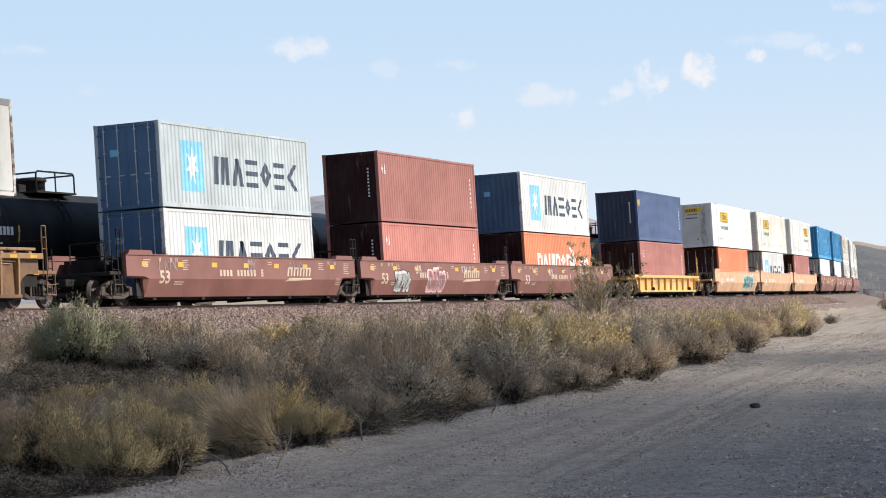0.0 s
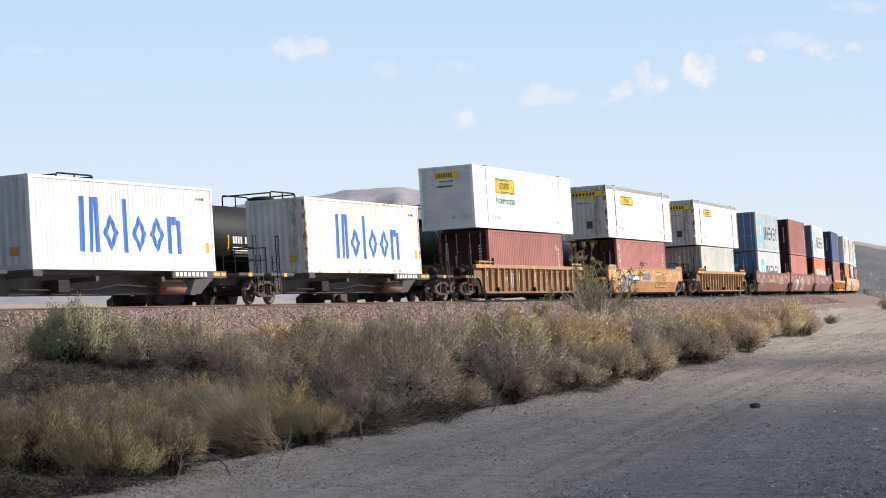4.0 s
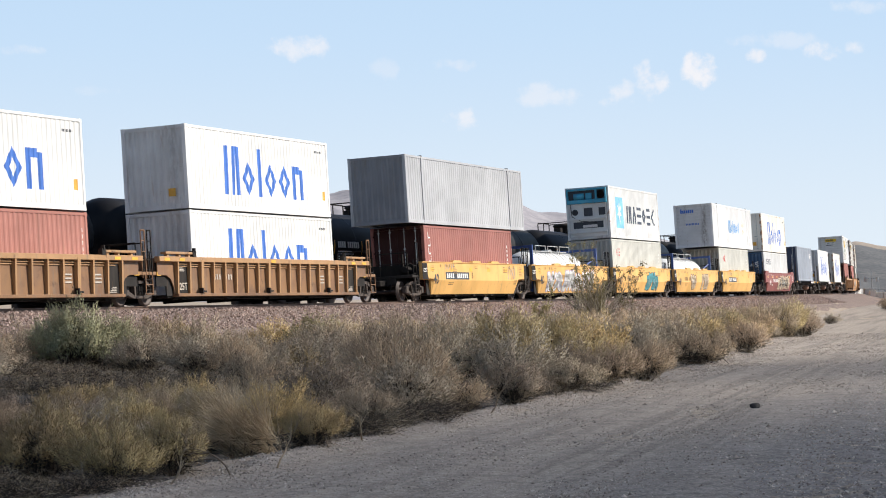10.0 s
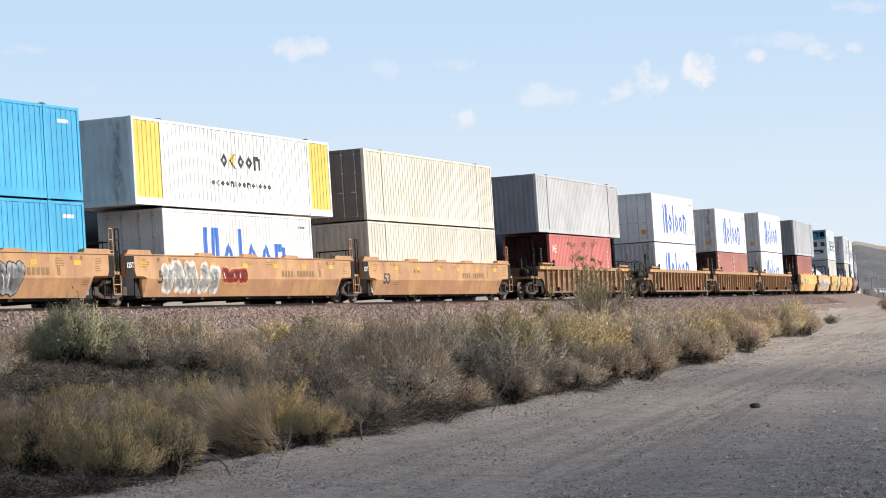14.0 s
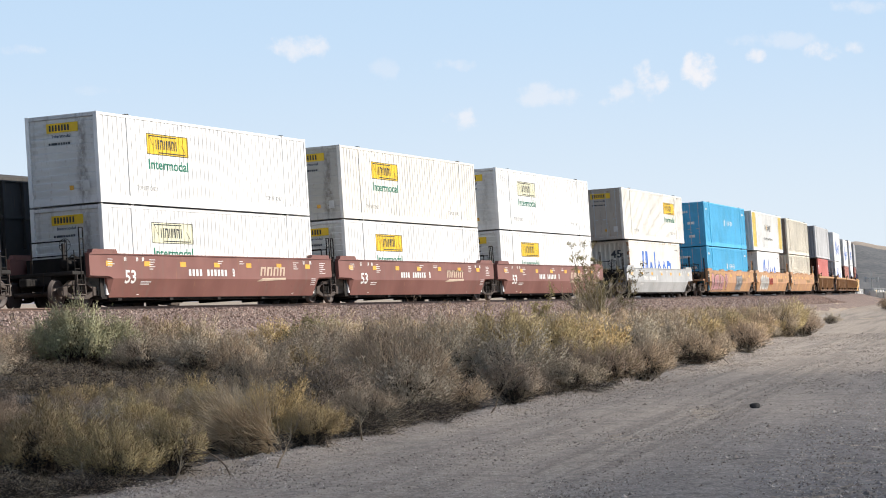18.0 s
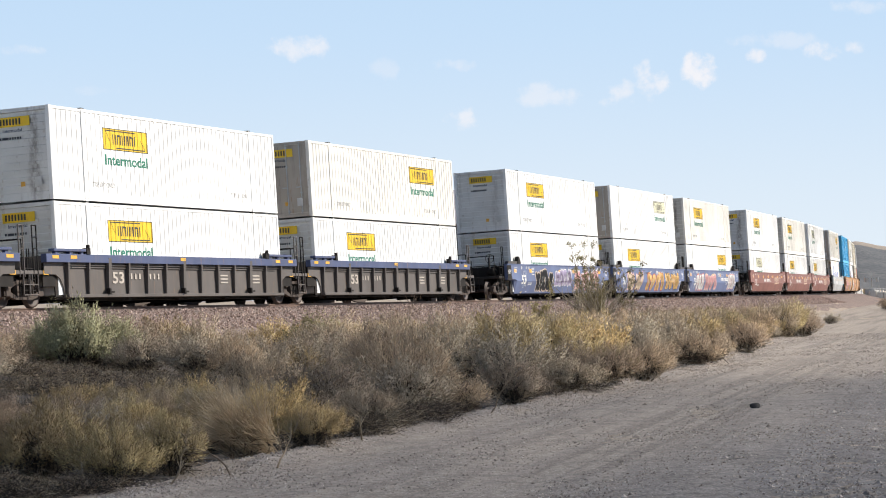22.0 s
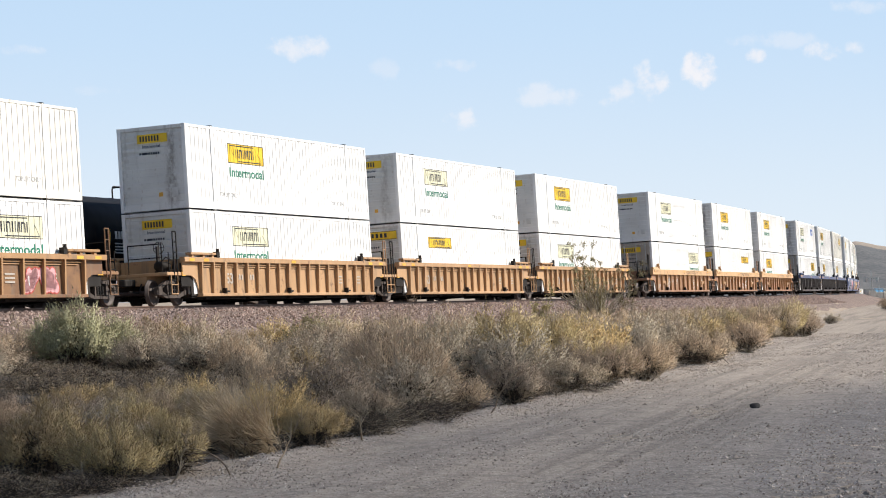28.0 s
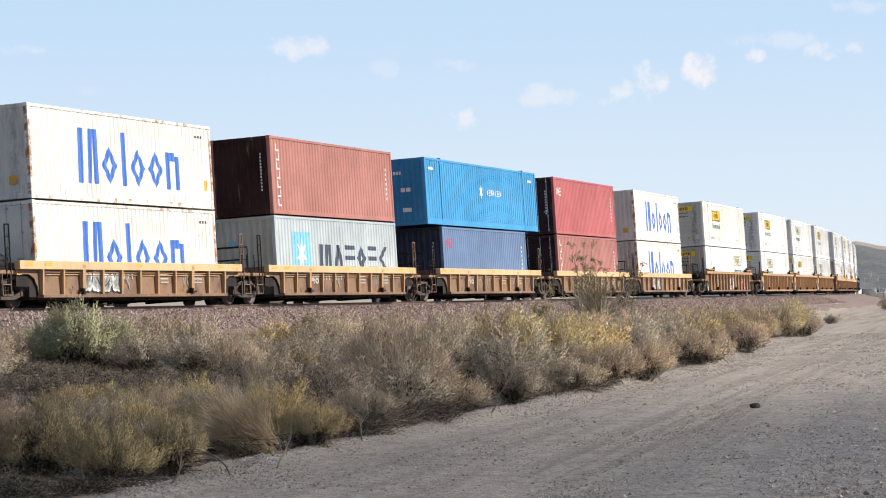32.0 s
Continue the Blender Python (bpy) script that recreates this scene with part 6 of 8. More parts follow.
def spine_car(front="shared", rear="shared", pitch=19.5, label=""):
    mat = car_paint("dark")
    root = thing("spine_car", label, "railway car", "cars of the container train")
    part("spine_beam", Geo().prism([(-8.9, 0.85), (-7.4, 0.85), (-6.6, 0.42), (6.6, 0.42), (7.4, 0.85), (8.9, 0.85), (8.9, 1.06), (-8.9, 1.06)], -0.32, 0.32), mat, root)
    for x in (-5.95, 5.95):
        part("cross_arm", Geo().box(x - 0.28, x + 0.28, -1.30, 1.30, 0.92, 1.12, 0.02), mat, root)
    for x in (-2.2, 2.2):
        part("outrigger", Geo().box(x - 0.10, x + 0.10, -1.2, 1.2, 0.80, 0.95), mat, root)
    part("side_plate", Geo().box(2.6, 6.6, -1.36, -1.28, 0.90, 1.14), mat, root)
    face = [(1.14, -1.36), (0.90, -1.36)]
    tagged(part("plate_bars", flat_poly([rect(2.8 + i * 0.30, 3.0 + i * 0.30, 0.95, 1.09) for i in range(8)], face), M_WHITE_MARK, root, "white plain bars on a black plate"), kind="stuff")
    tagged(part("plate_reflector", flat_poly([rect(5.6, 6.1, 0.97, 1.09), rect(6.2, 6.55, 0.97, 1.09)], face), M_YELLOW_MARK, root), kind="stuff")
    part("air_tank", Geo().lathe([(-0.75, 0.05), (-0.68, 0.24), (0.68, 0.24), (0.75, 0.05)], "x", (3.6, -0.75, 0.62), 14), paint("rusty_tank", (0.20, 0.10, 0.06), 0.6, 0.5, 0.4), root, "rusty brown air tank")
    part("brake_pipe", Geo().pipe([(-6.4, -0.6, 0.55), (-1.5, -0.6, 0.55), (0, -0.7, 0.7), (2.8, -0.7, 0.62)], 0.035, 6), M_STEEL, root)
    part("landing_leg", Geo().box(-4.1, -3.4, -0.9, -0.4, 0.45, 0.85, 0.02), M_STEEL, root)
    ends(root, 8.0, front, rear, pitch, mat, 1.12)
    return root


def tank_container(label):
    """White tank in a blue frame."""
    root = thing("tank_container", label, "tank container", "containers on the train")
    mw, mbl = paint("white_tank", (0.80, 0.80, 0.77), 0.35, 0.12, 0.3), paint("blue_frame", (0.03, 0.08, 0.27), 0.5, 0.3, 0.3)
    R, zc = 1.02, 1.04
    prof = [(-4.65, 0.05), (-4.60, 0.46), (-4.42, 0.78), (-4.1, 0.98), (-3.9, R), (3.9, R), (4.1, 0.98), (4.42, 0.78), (4.60, 0.46), (4.65, 0.05)]
    part("tank", Geo().lathe(prof, "x", (0, 0, zc), 28), mw, root)
    for k in range(9):
        x = -3.6 + k * 0.9
        part("tank_band", cached(("tank_band",), lambda: Geo().lathe([(-0.05, R + 0.003), (-0.04, R + 0.03), (0.04, R + 0.03), (0.05, R + 0.003)], "x", (0, 0, zc), 28), mw), mw, root, m=pose(x, 0, 0))
    for sx in (-1, 1):
        for sy in (-1, 1):
            part("corner_post", Geo().box(sx * 6.02 - 0.07, sx * 6.02 + 0.07, sy * 1.14 - 0.07, sy * 1.14 + 0.07, 0, 2.3), mbl, root)
            part("diagonal_brace", Geo().tube((sx * 6.0, sy * 1.1, 1.75), (sx * 4.9, sy * 0.72, 1.3), 0.05, 6), mbl, root)
        part("end_beam", Geo().box(sx * 6.02 - 0.06, sx * 6.02 + 0.06, -1.07, 1.07, 2.16, 2.29).box(sx * 6.02 - 0.06, sx * 6.02 + 0.06, -1.07, 1.07, 0.02, 0.15), mbl, root)
    for sy in (-1, 1):
        part("base_rail", Geo().box(-5.94, 5.94, sy * 1.14 - 0.06, sy * 1.14 + 0.06, 0.02, 0.17), mbl, root)
    galv = plain("galvanised_walkway", (0.48, 0.48, 0.47), 0.5, 0.4)
    part("walkway", Geo().box(-3.4, 3.4, -0.28, 0.28, 2.09, 2.13), galv, root)
    part("manlid", Geo().lathe([(2.0, 0.28), (2.16, 0.28), (2.22, 0.24), (2.24, 0.02)], "z", (0.6, 0.0, 0), 14), galv, root)
    for x in (-2.2, 0.0, 2.2):
        part("handrail", Geo().pipe([(x - 0.9, -0.5, 1.93), (x - 0.9, -0.5, 2.36), (x + 0.9, -0.5, 2.36), (x + 0.9, -0.5, 1.93)], 0.02, 5), galv, root)
    return root


def tank_car(shade, label):
    """Long black tank car of the train on the far track."""
    root = thing("tank_car", label, "tank car", "cars of the train behind")
    mt = shade
    R, zc, hl = 1.52, 2.80, 8.05
    prof = [(-hl, 0.05), (-hl + 0.05, 0.55), (-hl + 0.2, 1.0), (-hl + 0.42, 1.32), (-hl + 0.75, R), (hl - 0.75, R), (hl - 0.42, 1.32), (hl - 0.2, 1.0), (hl - 0.05, 0.55), (hl, 0.05)]
    part("tank_shell", cached(("tank_shell",), lambda: Geo().lathe(prof, "x", (0, 0, zc), 32), mt), mt, root)
    tagged(part("shell_band", cached(("shell_band",), lambda: Geo().lathe([(-4.05, R + 0.006), (-4.0, R + 0.014), (-3.95, R + 0.006)], "x", (0, 0, zc), 32).lathe([(3.95, R + 0.006), (4.0, R + 0.014), (4.05, R + 0.006)], "x", (0, 0, zc), 32), mt), mt, root), kind="stuff")
    part("manway", cached(("manway",), lambda: Geo().lathe([(zc + R - 0.15, 0.50), (zc + R + 0.34, 0.50), (zc + R + 0.36, 0.56), (zc + R + 0.44, 0.56), (zc + R + 0.52, 0.40), (zc + R + 0.54, 0.1)], "z", (0.2, 0, 0), 16), M_STEEL), M_STEEL, root)
    part("valve_housing", cached(("valve_housing",), lambda: Geo().box(-0.95, -0.45, -0.2, 0.2, zc + R - 0.1, zc + R + 0.25, 0.03), M_STEEL), M_STEEL, root)
    part("platform", cached(("platform",), lambda: Geo().box(-1.35, 1.35, -1.15, 1.15, zc + R - 0.12, zc + R - 0.06), M_STEEL), M_STEEL, root)

    def rails():
        g = Geo()
        zb, zt = zc + R - 0.1, zc + R + 0.62
        for sy in (-1, 1):
            g.pipe([(-1.3, sy * 1.1, zb), (-1.3, sy * 1.1, zt - 0.1), (-1.2, sy * 1.1, zt), (1.2, sy * 1.1, zt), (1.3, sy * 1.1, zt - 0.1), (1.3, sy * 1.1, zb)], 0.032, 6)
            g.tube((0, sy * 1.1, zb), (0, sy * 1.1, zt), 0.028, 6)
        g.pipe([(-1.3, -1.1, zt - 0.05), (-1.3, 1.1, zt - 0.05)], 0.03, 6)
        g.pipe([(1.3, -1.1, zt - 0.05), (1.3, 1.1, zt - 0.05)], 0.03, 6)
        return g
    part("guard_rail", cached(("guard_rail",), rails, M_STEEL), M_STEEL, root)

    def steps():
        g = Geo()
        pts = lambda dx: [(dx, -R * math.sin(a) - 0.06 * math.sin(a), zc + R * math.cos(a) + 0.06 * math.cos(a)) for a in np.linspace(0.65, 2.1, 7)]
        g.pipe(pts(-0.22), 0.02, 5)
        g.pipe(pts(0.22), 0.02, 5)
        for a in np.linspace(0.7, 2.1, 8):
            y, z = -(R + 0.06) * math.sin(a), zc + (R + 0.06) * math.cos(a)
            g.tube((-0.22, y, z), (0.22, y, z), 0.018, 5)
        return g
    part("side_ladder", cached(("side_ladder",), steps, M_STEEL), M_STEEL, root)
    part("under_sill", cached(("under_sill",), lambda: Geo().box(-8.6, -5.6, -0.35, 0.35, 0.85, 1.35).box(5.6, 8.6, -0.35, 0.35, 0.85, 1.35).box(-8.5, -7.2, -1.4, 1.4, 1.05, 1.15).box(7.2, 8.5, -1.4, 1.4, 1.05, 1.15), M_STEEL), M_STEEL, root)
    for sx in (-1, 1):
        part("saddle", cached(("saddle",), lambda: Geo().box(-0.5, 0.5, -1.2, 1.2, 1.05, 1.62), M_STEEL), M_STEEL, root, m=pose(sx * 6.3, 0, 0))
        part("end_rail", cached(("end_rail",), lambda: Geo().pipe([(0, -1.35, 1.1), (0, -1.35, 2.1), (0, 1.35, 2.1), (0, 1.35, 1.1)], 0.025, 5), M_STEEL), M_STEEL, root, m=pose(sx * 8.3, 0, 0))
        far_truck(root, sx * 6.9)
    def stripes():
        a = np.linspace(1.45, 1.85, 4)
        g = Geo()
        at = lambda x, p: (x, -(R + 0.008) * math.sin(p), zc + (R + 0.008) * math.cos(p))
        for x in (-6.6, -3.3, 3.3, 6.6):
            for p, q in zip(a, a[1:]):
                g.add([at(x - 0.05, p), at(x - 0.05, q), at(x + 0.05, q), at(x + 0.05, p)], [(0, 1, 2, 3)])
        return g
    tagged(part("reflector_stripe", cached(("reflector_stripe",), stripes, M_YELLOW_MARK), M_YELLOW_MARK, root, "upright yellow reflectors"), kind="stuff")

    def nums():
        g = Geo()
        for i in range(10):
            x = -6.2 + i * 0.24 + (0.2 if i > 3 else 0)
            g.box(x, x + 0.15, -(R + 0.012), -(R - 0.02), zc - 0.15, zc + 0.13)
        for i in range(4):
            g.box(-6.2, -4.6 + 0.2 * (i % 2), -(R + 0.006), -(R - 0.03), zc - 0.34 - i * 0.11, zc - 0.29 - i * 0.11)
        return g
    tagged(part("stencil_bars", cached(("tank_nums",), nums, M_WHITE_MARK), M_WHITE_MARK, root, "white plain bars"), kind="stuff")
    return root


def hopper_car(mat, label, low=False):
    """Ribbed hopper or open gondola of the train on the far track."""
    root = thing("hopper_car" if not low else "gondola_car", label, "freight car", "cars of the train behind")
    top = 4.55 if not low else 3.3
    hl = 8.0
    for sy in (-1, 1):
        part("side_sheet", Geo().prism([(-hl, 2.2), (-hl + 1.8, 1.0), (hl - 1.8, 1.0), (hl, 2.2), (hl, top), (-hl, top)], min(sy * 1.40, sy * 1.45), max(sy * 1.40, sy * 1.45)), mat, root)
        for k in range(13):
            part("rib", cached(("hopper_rib", top, 0 < k < 12), lambda: Geo().box(-0.06, 0.06, -0.06, 0.06, 1.25 if 1 < k < 11 else 2.2, top), mat), mat, root, m=pose(-hl + 0.1 + k * (2 * hl - 0.2) / 12, sy * 1.50, 0))
        part("top_chord", Geo().box(-hl, hl, sy * 1.47 - 0.08, sy * 1.47 + 0.08, top - 0.12, top + 0.05), mat, root)
        part("belt_rail", Geo().box(-hl, hl, sy * 1.47 - 0.05, sy * 1.47 + 0.05, top - 1.35, top - 1.25), mat, root)
    for sx in (-1, 1):
        part("end_sheet", Geo().box(sx * hl - 0.04, sx * hl + 0.04, -1.42, 1.42, 1.3, top), mat, root)
        part("end_sill", Geo().box(sx * (hl - 0.6) - 0.9, sx * (hl - 0.6) + 0.9, -1.3, 1.3, 0.95, 1.2), mat, root)
        ladder(root, sx * (hl - 0.25), -1.56, 1.0, top, mat, "corner_ladder")
        far_truck(root, sx * 6.6)
    part("roof" if not low else "load", Geo().prism_x([(-1.4, top - 0.1), (1.4, top - 0.1), (0.8, top + (0.22 if not low else 0.45)), (-0.8, top + (0.22 if not low else 0.45))], -hl + 0.1, hl - 0.1), mat if not low else paint("black_load", (0.035, 0.034, 0.036), 0.9, 0.0, 0.1), root)
    return root


def locomotive(label):
    root = thing("locomotive", label, "locomotive", "locomotives at the head of the train")
    mo, mk = paint("loco_orange", (0.62, 0.22, 0.03), 0.45, 0.05, 0.3), paint("loco_black", (0.03, 0.03, 0.03), 0.5, 0.1, 0.3)
    part("frame", Geo().box(-10.8, 10.8, -1.5, 1.5, 1.1, 1.55, 0.03), mk, root)
    part("hood", Geo().box(-10.2, 6.0, -1.05, 1.05, 1.55, 4.25, 0.08), mo, root)
    part("cab", Geo().box(6.0, 8.6, -1.5, 1.5, 1.55, 4.45, 0.12), mo, root)
    part("nose", Geo().box(8.6, 10.3, -1.0, 1.0, 1.55, 3.2, 0.12), mo, root)
    part("radiator", Geo().box(-9.8, -6.0, -1.45, 1.45, 3.5, 4.5, 0.08), mk, root)
    part("fuel_tank", Geo().box(-3.2, 3.2, -1.3, 1.3, 0.35, 1.1, 0.1), mk, root)
    for sy in (-1, 1):
        part("handrail", Geo().pipe([(-10.5, sy * 1.45, 1.55), (-10.5, sy * 1.45, 2.5), (5.8, sy * 1.45, 2.5), (5.8, sy * 1.45, 1.55)], 0.03, 5), plain("pale_handrail", (0.7, 0.68, 0.6)), root)
        part("window", Geo().box(6.5, 8.1, sy * 1.51 - 0.01, sy * 1.51 + 0.01, 3.3, 4.0), M_DARK_MARK, root)
    for x in (-8.0, -6.1, 6.1, 8.0):
        far_truck(root, x)
    return root

# ---- the container train ----
WELL_Z = 0.35
STACK_GAP = 0.045


def load(ob, at, dx=0.0, z=WELL_Z):
    MOVERS.append((ob, at, Matrix.Translation((dx, 0, z)), False))


def CARRIER(front=True, old=False, end="ribs", inter=True, pale=False, extra=False, far=False):
    words = ("grimy" if old else "clean") + " white 53-foot container with a " + ("faded" if pale else "yellow") + " panel" + (" and green lettering" if inter else "")
    return container("carrier_old" if old else "carrier_white", 53, end, "smooth" if old and not inter else "fine", words, logo_carrier(front, inter, pale, extra), side2="dirty_door" if end == "doors" else None, far=far)


def WORDBOX(end="panel", length=40, rust=True):
    if rust:
        return container("blueword_white", length, end, "iso", "cream-white corrugated container with big blue wordmark and rust", logo_blueword)
    return container("blueword_clean", length, end, "iso", "clean white corrugated container with a big blue wordmark", logo_blueword)


def STARBOX(col="starline_grey", end="doors", side="end_blue"):
    return container(col, 40, end, "iso", "pale grey corrugated container with blue star square and dark wordmark", logo_starline, side2=side)


def BOX(col, words, length=40, end="panel", logo=None, style="iso", side2=None):
    return container(col, length, end, style, words, logo, side2)


def put_stack(at, lower=None, upper=None, dx_low=0.0, dx_up=0.0, base=WELL_Z):
    if lower is not None:
        load(lower, at, dx_low, base)
    if upper is not None:
        load(upper, at, dx_up, base + 2.896 + STACK_GAP if lower is not None else base)


def car(ob, at):
    MOVERS.append((ob, at, Matrix.Identity(4), False))


def end_number(box, digits, length, z, ink):
    """A painted size number on the rear end of a container, on the sheet's outer flats."""
    g = Geo()
    for tri in lettering(digits, 0.0, 0.62, z, 0.42):
        g.add([(-length / 2 + 0.012, -0.15 - u, h) for u, h in tri], [tuple(range(len(tri)))])
    part("size_number", g, ink, box, "painted number " + digits)


S = "shared"
E = "end"
REDBROWN = "reddish brown smooth-sided well car unit with pale markings"
ORG = "faded orange smooth-sided well car unit with raised end guides"
RIB = "weathered ochre-brown well car unit with upright side ribs"
BLU = "blue smooth-sided well car unit covered in sprayed graffiti"
BLK = "black ribbed well car unit with a blue top sill"

# head of the train, nearly all of it round the bend
for i in range(4):
    car(locomotive("orange and black diesel locomotive at the head of the train"), 601 + i * 22.3)
at = 220.5
for g in range(6):
    for k in range(3):
        u = at + k * 19.5
        car(smooth_well("redbrown_brown", front=E if k == 2 else S, rear=E if k == 0 else S, label=REDBROWN, seed=g, far=True), u)
        put_stack(u, CARRIER(far=True), CARRIER((g + k) % 2 == 0, far=True))
    at += 62.5

# three brown units: blue pairs and a white container
for k, u in enumerate((158.0, 177.5, 197.0)):
    car(smooth_well("redbrown_brown", front=E if k == 2 else S, rear=E if k == 0 else S, label=REDBROWN, seed=3, swoosh=True), u)
    if k < 2:
        put_stack(u, BOX("sparkbox_white", "white corrugated container with small dark marks", 40, "panel", None), BOX("blue", "bright blue corrugated 53-foot container with white marks", 53, "panel", logo_blue, "dom"))
    else:
        put_stack(u, CARRIER(), CARRIER(True, True))
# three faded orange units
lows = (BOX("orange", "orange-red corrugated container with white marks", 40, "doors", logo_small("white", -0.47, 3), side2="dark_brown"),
        STARBOX("starline_white", "panel", "starline_grey"), BOX("pink_red", "faded red corrugated container", 40, "panel", logo_small("white", -0.47, 3), side2="dark_brown"))
for k, u in enumerate((95.9, 115.3, 134.8)):
    car(smooth_well("tan", front=E if k == 2 else S, rear=E if k == 0 else S, label="faded tan-orange smooth-sided well car unit", seed=k, graf=[(2.2, 6.2, 0.4, 1.45, 4, "cyan", "white", 7)] if k == 0 else ()), u)
    put_stack(u, lows[k], CARRIER(k != 2, k == 1))
# yellow ribbed car: navy over red
car(ribbed_well("yellow", front=E, rear=E, label="bright yellow low ribbed well car", number="40", top=1.26, ribs=10, guides=False), 71.8)
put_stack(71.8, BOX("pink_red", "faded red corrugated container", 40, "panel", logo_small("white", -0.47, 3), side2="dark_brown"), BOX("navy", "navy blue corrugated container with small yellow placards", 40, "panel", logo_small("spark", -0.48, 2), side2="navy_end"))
# brown units with graffiti
for k, u in enumerate((9.7, 29.1, 48.3)):
    car(smooth_well("redbrown_brown", front=E if k == 2 else S, rear=E if k == 0 else S, label=REDBROWN + " and graffiti", seed=k, swoosh=k < 2,
                    graf=[((-5.6, -3.9, 0.35, 1.35, 3, "white", "black", 11), (-1.9, 0.4, 0.35, 1.45, 3, "pink", "white", 12))[i] for i in range(2)] if k == 1 else (), tags=[("grey", (-7.2, -5.9, 1.12, 1.46), (-0.4, 0.2, 1.0, 1.58), (3.2, 4.5, 1.15, 1.52))] if k == 0 else [("white", (-3.2, -2.4, 1.1, 1.5), (2.6, 4.4, 1.15, 1.5))]), u)
put_stack(9.7, STARBOX("starline_white"), STARBOX("starline_grey"))
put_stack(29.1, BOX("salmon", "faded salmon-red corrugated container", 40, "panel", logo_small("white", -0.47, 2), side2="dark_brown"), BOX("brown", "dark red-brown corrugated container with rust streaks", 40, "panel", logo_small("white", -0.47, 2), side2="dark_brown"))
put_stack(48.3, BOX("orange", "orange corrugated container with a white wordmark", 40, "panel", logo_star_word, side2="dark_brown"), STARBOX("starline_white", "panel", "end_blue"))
# single cars
car(ribbed_well("rust_brown", front=E, rear=E, label=RIB, number="", hb=8.3, tags=[("white", (-3.0, -1.8, 0.7, 1.3))]), -13.8)
put_stack(-13.8, BOX("dull_beige", "beige-grey corrugated container with a small red wordmark", 40, "panel", logo_small("red", -0.42, 3)), CARRIER(True, True, "panel", False))
car(smooth_well("faded_orange", front=E, rear=E, label="faded orange well car with white and pale sprayed graffiti", plate=True, graf=[(-6.4, -4.0, 0.35, 1.5, 4, "grey", "white", 21), (2.0, 5.0, 0.5, 1.45, 4, "gold", "black", 22), (-1.2, 0.8, 0.9, 1.4, 3, "grey", "cream", 23)]), -37.3)
put_stack(-37.3, BOX("pink_red", "faded red corrugated container with white upright wordmark", 40, "panel", logo_upright(), side2="dark_brown"), CARRIER(True, True, "panel", False))
car(ribbed_well("rust_brown", front=E, rear=E, label=RIB + " with white scrawls", number="", tags=[("white", (-7.6, -7.0, 1.05, 1.35), (-4.3, -2.9, 0.5, 1.38), (-2.4, -1.6, 0.5, 1.3), (-0.2, 1.0, 0.75, 1.3), (2.0, 2.6, 0.8, 1.2))]), -60.75)
put_stack(-60.75, BOX("brown", "dull brown-red corrugated container", 40, "doors", logo_small("white", 0.40, 1), side2="dark_brown"), CARRIER(True))
# spine cars
SPN = "low black spine car unit with yellow reflectors"
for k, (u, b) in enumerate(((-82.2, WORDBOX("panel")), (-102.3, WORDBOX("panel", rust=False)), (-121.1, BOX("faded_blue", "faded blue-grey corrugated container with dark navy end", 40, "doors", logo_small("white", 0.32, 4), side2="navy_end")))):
    car(spine_car(E if k == 0 else S, E if k == 2 else S, 19.5, SPN), u)
    put_stack(u, None, b, base=1.135)
# red smooth car with white graffiti
car(smooth_well("dull_red", hb=7.5, front=E, rear=E, label="dull red smooth-sided well car with black and white graffiti", number="48", graf=[(-1.6, 5.6, 0.33, 1.55, 8, "cream", "black", 31), (-0.6, 4.6, 0.5, 1.4, 6, "black", "white", 32)]), -141.7)
low = BOX("starline_white", "pale grey corrugated 45-foot container with rusty edges", 45, "panel", logo_small("starline", -0.40, 9), side2="end_blue")
end_number(low, "45", 13.716, 1.75, M_WHITE_MARK)
put_stack(-141.7, low, WORDBOX("doors", 45))
# five yellow units
YEL = "yellow smooth-sided well car unit"
grf = {1: [(-2.2, -0.6, 0.4, 1.5, 2, "cream", "black", 41), (1.4, 3.4, 0.4, 1.5, 3, "cream", "black", 42)], 2: [(0.6, 3.6, 0.35, 1.45, 4, "cyan", "black", 43)],
       3: [(-4.6, 4.4, 0.33, 1.5, 7, "white", "violet", 44)]}
for k, u in enumerate((-162.4, -177.9, -193.4, -208.95, -224.5)):
    car(smooth_well("yellow", hb=6.35, slope=0.5, front=E if k == 0 else S, rear=E if k == 4 else S, pitch=15.53, label=YEL + (" with sprayed graffiti" if k in grf else ""), number="40", seed=k, plate=k in (0, 4), graf=grf.get(k, ()), raised=False, tags=[("grey", (-4.5, -3.2, 1.32, 1.58), (4.3, 5.6, 0.9, 1.5))] if k in (0, 4) else ()), u)
put_stack(-162.4, BOX("dull_beige", "beige corrugated container with a small red wordmark", 40, "panel", logo_small("red", -0.36, 3)), BOX("sparkbox_white", "white 53-foot container with blue wordmark and yellow spark", 53, "ribs", logo_sparkbox, "fine"))
put_stack(-177.9, tank_container("white tank in a blue frame, low in a yellow car"))
reef = STARBOX("starline_white", "panel", "starline_white")
reefer_end(reef)
reef["label"] = "white refrigerated container with a turquoise cooling unit"
put_stack(-193.4, BOX("dull_beige", "beige corrugated container with a small red wordmark", 40, "panel", logo_small("red", -0.42, 3)), reef)
put_stack(-208.95, tank_container("white tank in a blue frame, low in a yellow car"))
put_stack(-224.5, BOX("brown", "dull red-brown corrugated container with white upright wordmark", 40, "doors", logo_upright(), side2="dark_brown"), BOX("grey", "plain light grey corrugated 53-foot container with sooty end", 53, "panel", None, "iso", "soot_grey"))
